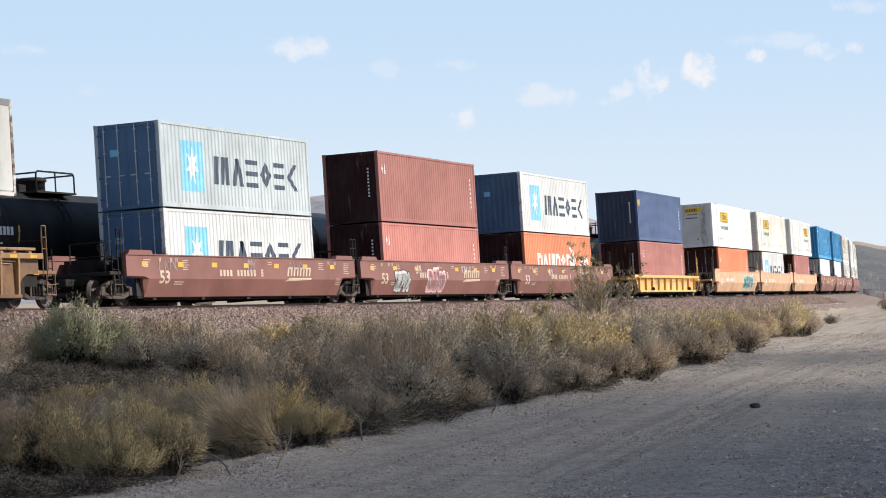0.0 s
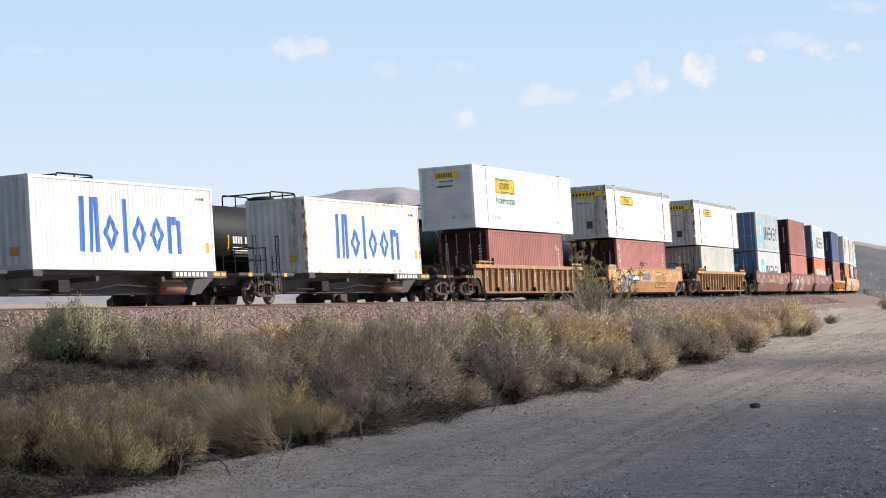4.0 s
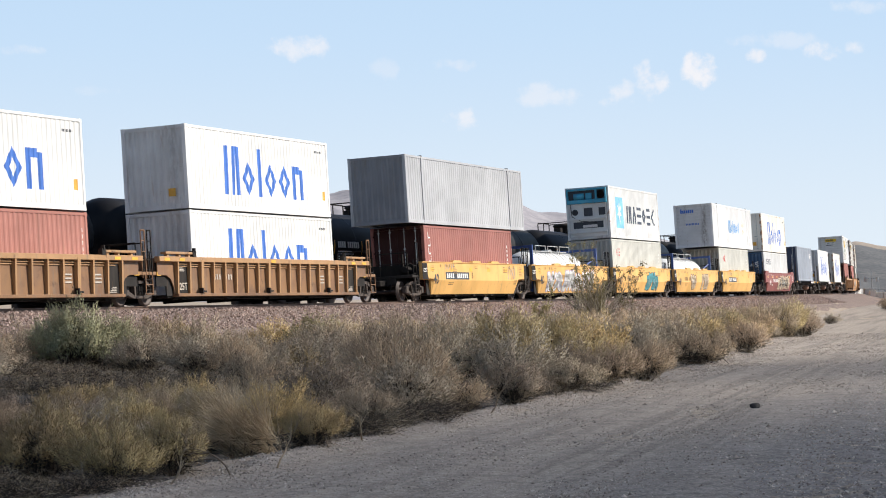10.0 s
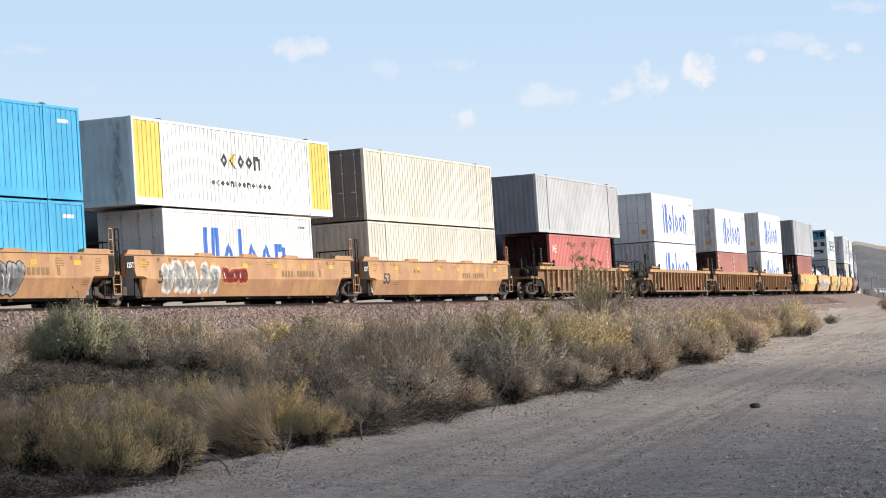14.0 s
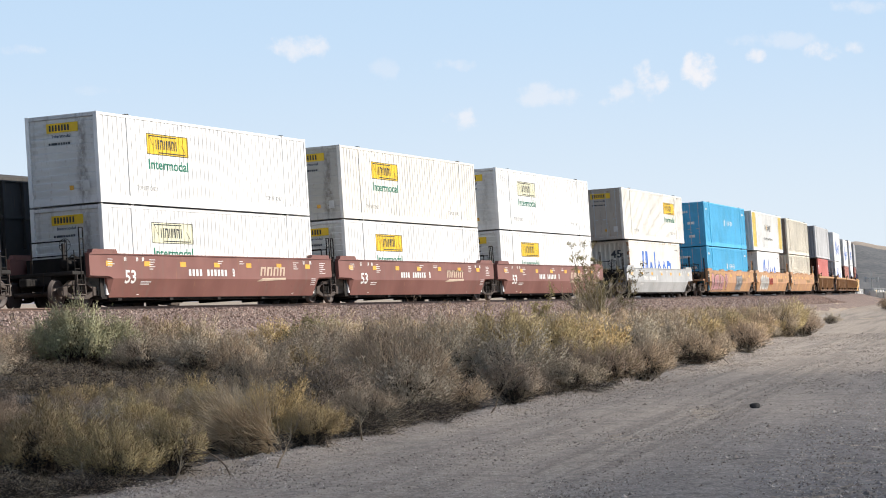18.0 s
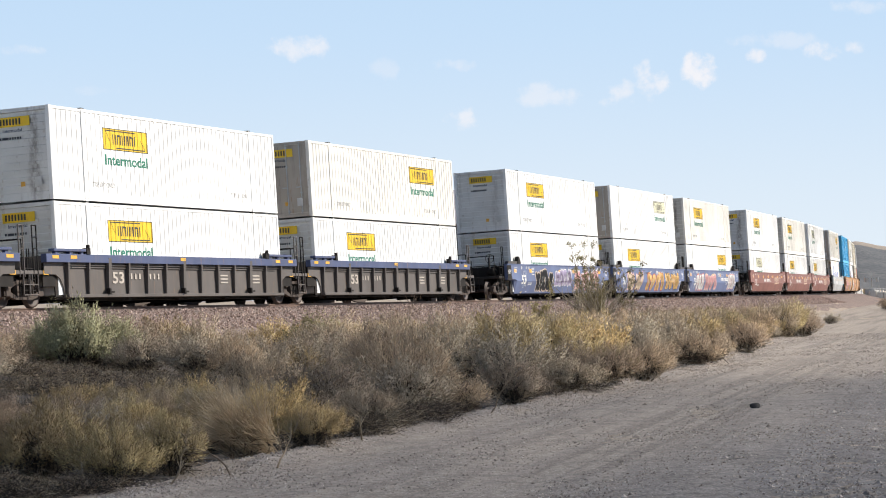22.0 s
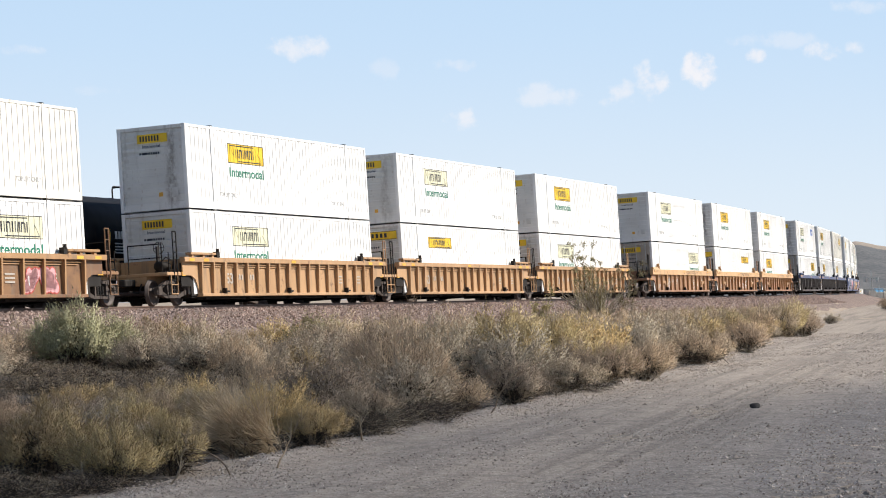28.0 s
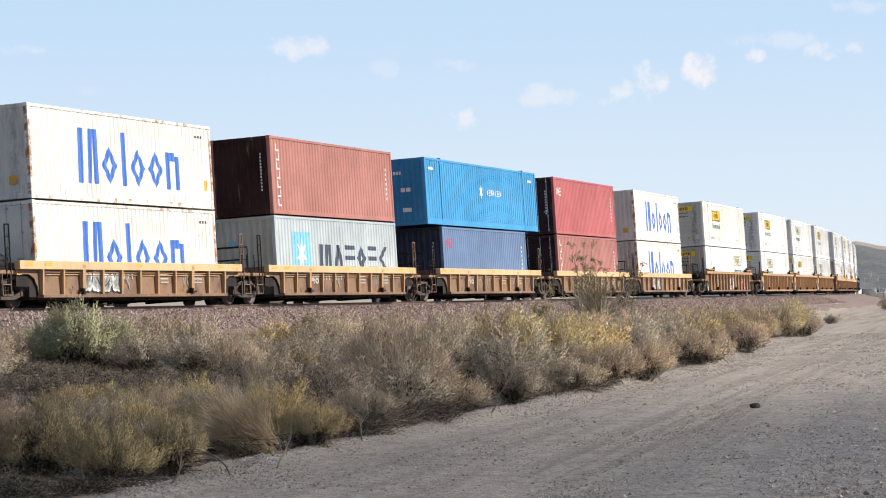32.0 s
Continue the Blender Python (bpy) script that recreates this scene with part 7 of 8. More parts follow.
# three brown ribbed units
for k, u in enumerate((-246.9, -266.1, -286.0)):
    car(ribbed_well("rust_brown", front=E if k == 0 else S, rear=E if k == 2 else S, label=RIB, number="", ribs=18), u)
    if k == 1:
        for dx in (-3.07, 3.07):
            load(container("faded_brown", 20, "panel", "iso", "dull red-brown 20-foot container with white upright wordmark", logo_upright(), "dark_brown", 2.591), u, dx, WELL_Z)
        load(WORDBOX("panel", rust=False), u, 0, WELL_Z + 2.591 + STACK_GAP)
    else:
        put_stack(u, WORDBOX("panel", rust=False), WORDBOX("doors" if k == 2 else "panel", rust=False))
car(ribbed_well("rust_brown", front=E, rear=E, label=RIB, number="", tags=[("white", (-2.4, -1.8, 0.5, 1.25))]), -309.1)
put_stack(-309.1, BOX("bright_red", "bright red corrugated container with a small white wordmark", 40, "panel", logo_small("white", -0.46, 3), side2="dark_brown"), BOX("pale_grey", "plain light grey corrugated 53-foot container with sooty end", 53, "panel", None, "iso", "soot_grey"))
# three orange smooth units
grf = {1: [(-7.0, -2.6, 0.35, 1.5, 5, "white", "cream", 51), (-2.5, -0.4, 0.7, 1.3, 3, "red", "gold", 54)], 2: [(-8.0, -2.0, 0.33, 1.5, 6, "pink", "black", 52), (1.5, 4.0, 0.33, 1.45, 3, "grey", "black", 53)]}
for k, u in enumerate((-332.4, -352.1, -371.6)):
    car(smooth_well("orange", front=E if k == 0 else S, rear=E if k == 2 else S, label=ORG + (" and graffiti" if k in grf else ""), seed=k, graf=grf.get(k, ()), tags=[("black", (-3.6, -2.9, 1.15, 1.3))] if k == 0 else ()), u)
put_stack(-332.4, BOX("cream", "plain cream corrugated 53-foot container", 53, "panel", None, "fine"), BOX("cream", "plain cream corrugated 53-foot container with rusty doors", 53, "doors", None, "fine", "sooty_cream"))
put_stack(-352.1, WORDBOX("doors", rust=False), BOX("yellowend_white", "white 53-foot container with yellow ends and a black wordmark", 53, "panel", logo_yellowend, "fine"))
put_stack(-371.6, BOX("sky_blue", "bright blue 53-foot container with white marks", 53, "doors", logo_blue, "fine"), BOX("sky_blue", "bright blue 53-foot container with white marks", 53, "doors", logo_blue, "fine"))
# grey car
car(smooth_well("grey", slope=0.7, front=E, rear=E, label="light grey smooth-sided well car", number="", hb=7.9), -395.0)
low = WORDBOX("panel", 45)
end_number(low, "45", 13.716, 1.95, M_DARK_MARK)
put_stack(-395.0, low, CARRIER(False, True, "doors"))
# brown units of white stacks
for k, u in enumerate((-418.6, -437.95, -457.45)):
    car(smooth_well("redbrown_brown", front=E if k == 0 else S, rear=E if k == 2 else S, label=REDBROWN, seed=5 + k, swoosh=True), u)
    put_stack(u, CARRIER(pale=k == 2), CARRIER(True, k == 1, pale=k == 0))
# blue units with graffiti
grf = {0: [(-6.2, -3.6, 0.33, 1.5, 2, "white", "red", 61), (-3.4, 0.6, 0.35, 1.45, 4, "pink", "cream", 62), (5.0, 7.4, 0.4, 1.5, 4, "white", "pink", 63)],
       1: [(-6.0, -2.2, 0.4, 1.5, 4, "cream", "pink", 64), (-1.5, 3.2, 0.35, 1.5, 4, "gold", "red", 65), (3.6, 7.4, 0.4, 1.5, 4, "gold", "black", 69)],
       2: [(-4.8, -1.8, 0.33, 1.5, 4, "black", "cream", 66), (-1.4, 1.6, 0.6, 1.5, 4, "violet", "white", 67), (2.4, 6.8, 0.35, 1.5, 5, "pink", "white", 68)]}
for k, u in enumerate((-481.35, -500.65, -520.1)):
    car(smooth_well("blue", front=E if k == 0 else S, rear=E if k == 2 else S, label=BLU, seed=8 + k, graf=grf[k], caps="dark", tags=[("white", (-7.0, -6.3, 0.5, 1.4), (1.0, 3.2, 1.2, 1.5), (3.8, 5.0, 0.7, 1.05))]), u)
    put_stack(u, CARRIER(k != 0), CARRIER(k != 1, k == 0, "doors" if k == 1 else "ribs", pale=k == 1))
# black ribbed units
for k, u in enumerate((-544.0, -563.35, -582.9)):
    car(ribbed_well("grime", front=E if k == 0 else S, rear=E if k == 2 else S, label=BLK, sill="blue_sill", ribs=13), u)
    put_stack(u, CARRIER(k < 2, end="doors" if k == 2 else "ribs"), CARRIER(k > 0, k == 0, "doors" if k == 0 else "ribs", pale=k == 2, extra=k == 2))
# brown ribbed units
for k, u in enumerate((-606.5, -626.0, -645.6)):
    car(ribbed_well("tan_brown", front=E if k == 0 else S, rear=E if k == 2 else S, label=RIB + " and scrawled tags", number="", ribs=13, seed=k, sill="light_tan", guides=False,
                    tags=[("black", *(((1.2, 3.2, 1.36, 1.54), (4.4, 6.4, 1.36, 1.54)) if k == 0 else ((0.5, 4.6, 1.34, 1.56),)))] + [[], [("white", (0.25, 0.9, 0.5, 1.15), (1.5, 2.5, 0.42, 0.85), (2.75, 3.7, 0.5, 1.12))], [("white", (-4.7, -3.9, 0.4, 1.15), (-2.3, -1.6, 0.75, 1.12), (2.75, 3.3, 0.4, 1.0), (4.0, 4.5, 0.5, 0.95))]][k]), u)
    put_stack(u, CARRIER(k == 0, end="doors" if k == 2 else "ribs", inter=k != 1, pale=k == 2), CARRIER(pale=k == 2))
for k, u in enumerate((-669.5, -689.05, -708.65)):
    car(ribbed_well("ochre", front=E if k == 0 else S, rear=E if k == 2 else S, label=RIB, number="53", ribs=18), u)
    put_stack(u, CARRIER(inter=k != 1, pale=k != 1), CARRIER(pale=k == 1))
car(ribbed_well("rust_brown", front=E, rear=E, label=RIB + " with pale graffiti", number="53", ribs=14, graf=[(-0.5, 1.8, 0.4, 1.35, 2, "white", "violet", 71), (4.2, 6.2, 0.4, 1.35, 2, "pink", "red", 72)]), -732.0)
put_stack(-732.0, CARRIER(False, end="doors", pale=True), CARRIER(True, True))
# five low ribbed units
LOW = "rusty orange-brown low ribbed well car unit with a pale top sill"
for k, u in enumerate((-753.7, -770.7, -788.4, -806.3, -823.4)):
    car(ribbed_well("low_brown", hb=6.7, front=E if k == 0 else S, rear=E if k == 4 else S, pitch=17.2, label=LOW, number="48", top=1.38, ribs=11, sill="peach", guides=False,
                    graf=[(-3.6, -1.0, 0.42, 1.15, 4, "white", "black", 81)] if k in (0, 4) else (), tags=[("grey", (-1.6, -0.6, 0.5, 1.0), (3.0, 4.2, 0.6, 1.05))]), u)
put_stack(-753.7, WORDBOX("panel"), WORDBOX("panel"))
put_stack(-770.7, BOX("pink_red", "dull red corrugated container with white upright wordmark", 40, "doors", logo_upright(), side2="dark_brown"), BOX("red", "red corrugated container with small white wordmark and dark door end", 40, "doors", logo_small("white", -0.46, 3), side2="dark_brown"))
put_stack(-788.4, BOX("faded_navy", "faded navy blue corrugated container with a small red mark", 40, "panel", logo_small("red", -0.46, 3), side2="navy_end"), BOX("blue", "bright blue corrugated 53-foot container with white marks", 53, "panel", logo_blue, "fine"))
put_stack(-806.3, STARBOX("starline_grey", "panel", "dull_beige"), BOX("red_brown", "red-brown corrugated container with white upright wordmark", 40, "panel", logo_upright(), side2="dark_brown"))
put_stack(-823.4, WORDBOX("doors"), WORDBOX("panel"))

# ---- the train on the far track ----
BLACKS = [paint("tank_black", (0.008, 0.008, 0.0095), 0.42, 0.02, 0.04), paint("tank_faded_black", (0.013, 0.013, 0.014), 0.6, 0.03, 0.07)]
for m in BLACKS:
    m.node_tree.nodes["Principled BSDF"].inputs["Specular IOR Level"].default_value = 0.16      # dull enamel
for k in range(-2, 43):
    w = 5.55 + 18.0 * k
    if k in (21, 22):
        ob = hopper_car(paint("hopper_dark", (0.06, 0.055, 0.05), 0.6, 0.3, 0.5), "dark grimy ribbed hopper car on the far track")
    elif k == 26:
        ob = hopper_car(paint("hopper_blue_grey", (0.09, 0.13, 0.17), 0.6, 0.25, 0.5), "blue-grey ribbed hopper car on the far track")
    elif k == 28:
        ob = hopper_car(paint("gondola_dark", (0.05, 0.042, 0.04), 0.6, 0.3, 0.5), "dark open gondola car with a black load on the far track", True)
    elif k in (36, 37):
        ob = hopper_car(paint("hopper_brown", (0.17, 0.085, 0.03), 0.6, 0.3, 0.5), "brown ribbed hopper car on the far track")
    else:
        ob = tank_car(BLACKS[k % 3 == 0], "black railway tank car with top platform on the far track")
    MOVERS.append((ob, w, Matrix.Translation((0, 5.0, 0)), True))

# ---- hills and distance ----


def ridge(name, label, mat, dist, outline, base, depth=500.0, step=4.0, rough=1.0, seed=0):
    """A range of hills: outline is (bearing, height) knees at the distance; rises from base to the crest and falls behind."""
    bs = [b for b, _ in outline]
    hs = [h for _, h in outline]
    n = int((bs[-1] - bs[0]) * dist / step)
    rows = 34
    v, f = [], []
    for r in range(rows):
        k = r / (rows - 1)
        d = dist + (k - 0.72) * depth
        for i in range(n + 1):
            b = bs[0] + (bs[-1] - bs[0]) * i / n
            crest = float(np.interp(b, bs, hs))
            up = smooth01(k / 0.72) if k < 0.72 else 1 - 0.6 * smooth01((k - 0.72) / 0.28)
            x, y = b * d, d
            q = noise.fractal(Vector((x / 130, y / 130, seed)), 0.9, 2.1, 6)
            gully = abs(noise.noise(Vector((x / 75, y / 260, seed + 4))))
            z = base + (crest - base) * up
            amp = (crest - base) * (0.10 + 0.32 * up * (1 - up) * 2)
            z += rough * amp * (q * 0.5 - gully * 0.9 * (up < 0.99)) * min(1.0, k * 4)
            v.append((x, y, z if k > 0 else base - 8))
    w = n + 1
    f = [(r * w + c, r * w + c + 1, (r + 1) * w + c + 1, (r + 1) * w + c) for r in range(rows - 1) for c in range(n)]
    tagged(new(name, Geo().add(v, f, True).mesh(name, mat)), label, "hill", kind="structure")


# range and slope tones are shifted bluish, painting in the distant haze
M_RANGE = hill_mat("range_rock", (0.29, 0.278, 0.30), (0.37, 0.352, 0.37), (0.205, 0.20, 0.222), 0.6, 0.007)
M_SLOPE = hill_mat("scrub_slope", (0.105, 0.108, 0.112), (0.155, 0.152, 0.148), (0.055, 0.062, 0.068), 0.85, 0.035)
M_CREST = hill_mat("tan_crest", (0.30, 0.25, 0.20), (0.36, 0.30, 0.24), (0.16, 0.14, 0.12), 0.4, 0.02)
ridge("mountain_range", "bare grey-brown desert mountains in the distance", M_RANGE, 4000.0,
      [(-0.30, 60), (-0.20, 95), (-0.12, 130), (-0.0807, 160), (-0.0432, 177), (-0.0162, 183), (-0.001, 173), (0.0162, 184), (0.0272, 164), (0.039, 140), (0.0507, 137), (0.0765, 112), (0.09, 92), (0.11, 70), (0.13, 50), (0.17, 34), (0.30, 10)], -4.0, 1500, 10, 0.75, 1)
ridge("tan_ridge", "pale tan desert ridge behind a dark hill", M_CREST, 2300.0,
      [(0.09, 0), (0.13, 22), (0.150, 36), (0.165, 46.5), (0.172, 48), (0.180, 44), (0.187, 41.5), (0.20, 44), (0.25, 36), (0.35, 12)], -8.0, 500, 6, 0.35, 5)
ridge("scrub_hill", "dark scrub-covered hill before a tan crest", M_SLOPE, 1900.0,
      [(0.08, 0), (0.12, 11), (0.150, 26), (0.165, 36.0), (0.172, 37.3), (0.180, 34), (0.187, 32), (0.20, 35), (0.25, 29), (0.35, 9)], -8.0, 900, 5, 0.6, 2)

# ---- desert shrubs ----
M_SAGE = foliage("sage_leaves", (0.43, 0.365, 0.305), (0.54, 0.462, 0.39), (0.64, 0.552, 0.475))
M_GOLD = foliage("rabbitbrush_leaves", (0.50, 0.40, 0.225), (0.63, 0.505, 0.30), (0.77, 0.625, 0.40))
M_DRY = foliage("dry_stems", (0.455, 0.355, 0.28), (0.585, 0.47, 0.38), (0.71, 0.595, 0.495))
M_STRAW = foliage("straw_stems", (0.50, 0.39, 0.275), (0.70, 0.57, 0.42), (0.88, 0.75, 0.59))
M_GREEN = foliage("creosote_leaves", (0.30, 0.27, 0.15), (0.40, 0.36, 0.21), (0.50, 0.45, 0.28))
M_PALE = foliage("pale_green_leaves", (0.43, 0.445, 0.30), (0.52, 0.535, 0.37), (0.61, 0.62, 0.44))
M_TWIG = foliage("grey_twigs", (0.26, 0.215, 0.175), (0.40, 0.335, 0.275), (0.58, 0.51, 0.43))
M_BLEACHED = foliage("bleached_twigs", (0.40, 0.35, 0.30), (0.54, 0.48, 0.42), (0.68, 0.62, 0.55))
# near-black twigs that put the shade inside the shrubs into colour
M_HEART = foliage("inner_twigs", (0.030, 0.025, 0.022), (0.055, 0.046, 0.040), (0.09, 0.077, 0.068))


def unit(a):
    return a / np.maximum(np.linalg.norm(a, axis=1, keepdims=True), 1e-9)


class Tufts:
    """Many thin leaves and twigs gathered as arrays; each leaf carries the soft normal of its clump."""

    def __init__(self):
        self.tri, self.nor, self.index = [], [], []

    def leaves(self, p, d, length, width, soft, face, slot=0):
        side = unit(np.cross(d, face)) * width[:, None]
        tip = p + d * length[:, None]
        t = np.stack([p - side, p + side, tip], axis=1)
        flip = np.einsum("ij,ij->i", np.cross(t[:, 1] - t[:, 0], t[:, 2] - t[:, 0]), soft) < 0
        t[flip] = t[flip][:, [1, 0, 2]]
        self.tri.append(t)
        self.nor.append(np.repeat(soft[:, None, :], 3, axis=1))
        self.index.append(np.full(len(p), slot))

    def strips(self, a, b, w0, w1, rng, slot=0):
        """Straight tapering twigs from a to b."""
        face = rng.normal(size=a.shape)
        side = unit(np.cross(b - a, face))
        nor = unit(np.cross(side, b - a))
        up = nor[:, 2] < 0
        nor[up] *= -1
        p, q, r, s = a - side * w0, a + side * w0, b + side * w1, b - side * w1
        for t in (np.stack([p, q, r], axis=1), np.stack([p, r, s], axis=1)):
            flip = np.einsum("ij,ij->i", np.cross(t[:, 1] - t[:, 0], t[:, 2] - t[:, 0]), nor) < 0
            t[flip] = t[flip][:, [1, 0, 2]]
            self.tri.append(t)
            self.nor.append(np.repeat(nor[:, None, :], 3, axis=1))
            self.index.append(np.full(len(a), slot))

    def mesh(self, name, mats):
        t, n, k = np.concatenate(self.tri), np.concatenate(self.nor), np.concatenate(self.index)
        count = len(t)
        me = bpy.data.meshes.new(name)
        me.vertices.add(count * 3)
        me.loops.add(count * 3)
        me.polygons.add(count)
        me.vertices.foreach_set("co", t.astype(np.float32).ravel())
        me.loops.foreach_set("vertex_index", np.arange(count * 3, dtype=np.int32))
        me.polygons.foreach_set("loop_start", np.arange(0, count * 3, 3, dtype=np.int32))
        me.polygons.foreach_set("material_index", k.astype(np.int32))
        me.polygons.foreach_set("use_smooth", np.ones(count, dtype=bool))
        for m in mats:
            me.materials.append(m)
        me.update(calc_edges=True)
        me.normals_split_custom_set_from_vertices(n.reshape(-1, 3))
        return me


# sprays, widest lean, leaves, leaf length, half width, leafy share of a spray, clump radius, disorder, bare twigs
HABIT = {
    "gold": (38, 72, 12500, 0.054, 0.0040, 0.40, 0.100, 0.52, 300),
    "sage": (34, 80, 12000, 0.048, 0.0038, 0.40, 0.130, 0.70, 480),
    "dry": (34, 80, 8200, 0.095, 0.0024, 0.48, 0.130, 0.68, 560),
    "green": (30, 74, 11500, 0.048, 0.0042, 0.40, 0.120, 0.70, 260),
    "pale": (50, 88, 24000, 0.050, 0.0046, 0.50, 0.140, 0.68, 100),
}
DETAIL = {0: (1.0, 1.0, 1.0), 1: (1.75, 0.95, 0.66), 2: (2.5, 1.05, 0.36)}     # half width, length and number of leaves


def shrub_meshes(kind, seed, far):
    """A shrub of many sprays that rise and spread from one root: bare wood below, coloured dark within for shade, fine
    leafy clumps above. About 1.2 m across and 0.85 m high.
    """
    rng = np.random.default_rng(seed)
    sprays, cone, count, length, width, leafy, clump, wild, bare = HABIT[kind]
    kw, kl, kn = DETAIL[far]
    th = radians(cone) * np.sqrt((np.arange(sprays) + 0.5) / sprays) + rng.normal(0, 0.07, sprays)
    ph = np.arange(sprays) * 2.39996 + rng.normal(0, 0.35, sprays)
    lop = 1 + 0.16 * np.cos(ph - rng.uniform(0, 6.28)) + rng.normal(0, 0.05 if kind == "pale" else 0.10, sprays)
    flat = np.stack([np.cos(ph), np.sin(ph), np.zeros(sprays)], axis=1)
    reach = flat * (np.sin(th) / np.sin(radians(cone)) * 0.54 * lop)[:, None]
    tip = reach + np.array([0, 0, 1.0]) * ((0.24 + 0.48 * np.cos(th)) * lop)[:, None]
    root = np.c_[rng.normal(0, 0.05, (sprays, 2)), np.zeros(sprays)]
    bow = reach * 0.62 + np.array([0, 0, 1.0]) * (tip[:, 2:3] * 0.34)

    def along(i, t):
        t = t[:, None]
        return (1 - t) ** 2 * root[i] + 2 * t * (1 - t) * bow[i] + t * t * tip[i], unit(2 * (1 - t) * (bow[i] - root[i]) + 2 * t * (tip[i] - bow[i]))
    leaf, wood = Tufts(), Tufts()
    # leaves, thick near the ends of the sprays
    n = int(count * kn)
    size = rng.uniform(0.6, 1.4, sprays)
    i = rng.choice(sprays, n, p=size / size.sum())
    t = 1.0 - leafy * rng.random(n) ** 1.25
    c, d = along(i, t)
    r = clump * size[i] ** 0.5 * (0.35 + 0.9 * np.clip((1.06 - t) / leafy, 0, 1) ** 0.5)
    off = unit(rng.normal(size=(n, 3))) * (r * rng.random(n) ** 0.4)[:, None]
    p = c + off + d * (0.06 * rng.normal(size=n))[:, None]
    keep = p[:, 2] > 0.16 + 0.16 * rng.random(n)
    p, d, off, r = p[keep], d[keep], off[keep], r[keep]
    n = len(p)
    out = unit(p - np.array([0, 0, 0.22]))
    e = unit(d * 0.9 + off / r[:, None] * 0.35 + np.array([0, 0, 0.10]) + rng.normal(0, wild, (n, 3)))
    soft = unit(off / r[:, None] * 0.75 + out * 0.55 + np.array([0, 0, 0.30]) + rng.normal(0, 0.16, (n, 3)))
    face = unit(soft + rng.normal(0, 0.35, (n, 3)))
    leaf.leaves(p, e, length * kl * rng.uniform(0.5, 1.4, n), width * kw * rng.uniform(0.7, 1.25, n), soft, face)
    # main stems
    steps = 4
    for s in range(steps):
        a, _ = along(np.arange(sprays), np.full(sprays, s / steps))
        b, _ = along(np.arange(sprays), np.full(sprays, (s + 1) / steps))
        wood.strips(a, b, 0.0075 - 0.0014 * s, 0.0061 - 0.0014 * s, rng)
    # bare twigs that fork off the stems
    m = int(bare * (1.0, 0.7, 0.4)[far])
    i = rng.integers(0, sprays, m)
    a, d = along(i, rng.uniform(0.25, 0.95, m))
    b = a + unit(d + rng.normal(0, 0.55, (m, 3))) * rng.uniform(0.08, 0.26, m)[:, None]
    b[:, 2] = np.maximum(b[:, 2], 0.02)
    wood.strips(a, b, 0.0022 * kw ** 0.6, 0.0010 * kw ** 0.6, rng)
    # pale dead twigs lying out about the foot
    m = (70, 40, 16)[far]
    az = rng.uniform(0, 6.28, m)
    a = np.stack([np.cos(az) * rng.uniform(0.05, 0.45, m), np.sin(az) * rng.uniform(0.05, 0.45, m), rng.uniform(0.02, 0.16, m)], axis=1)
    mid = a + np.stack([np.cos(az), np.sin(az), np.full(m, 0.7)], axis=1) * 0.09 + rng.normal(0, 0.06, (m, 3))
    b = mid + (mid - a) * 0.8 + rng.normal(0, 0.06, (m, 3)) - np.array([0, 0, 0.05])
    mid[:, 2], b[:, 2] = np.maximum(mid[:, 2], 0.02), np.maximum(b[:, 2], 0.015)
    wood.strips(a, mid, 0.0038, 0.003, rng)
    wood.strips(mid, b, 0.003, 0.0015, rng)
    # wood within, its near-black colour painting the shade inside the shrub
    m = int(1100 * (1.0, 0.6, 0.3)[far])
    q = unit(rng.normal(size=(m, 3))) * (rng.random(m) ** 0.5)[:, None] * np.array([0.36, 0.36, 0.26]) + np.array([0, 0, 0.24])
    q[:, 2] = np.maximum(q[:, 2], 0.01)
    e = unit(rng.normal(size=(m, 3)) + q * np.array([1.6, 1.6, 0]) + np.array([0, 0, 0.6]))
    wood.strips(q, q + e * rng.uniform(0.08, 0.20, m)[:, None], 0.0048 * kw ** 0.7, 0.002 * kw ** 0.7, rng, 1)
    return wood, leaf


def bent(g, p, d, length, steps, fall, w, rng, slot=0, sway=0.08):
    """Rows of long stems that start at p along d and sag as they go."""
    for s in range(steps):
        q = p + d * (length / steps)[:, None]
        q[:, 2] = np.maximum(q[:, 2], 0.015)
        g.strips(p, q, w * (1 - s / steps) + 0.0008, w * (1 - (s + 1) / steps) + 0.0008, rng, slot)
        d = unit(d + np.array([0, 0, -1.0]) * fall + rng.normal(0, sway, d.shape))
        p = q


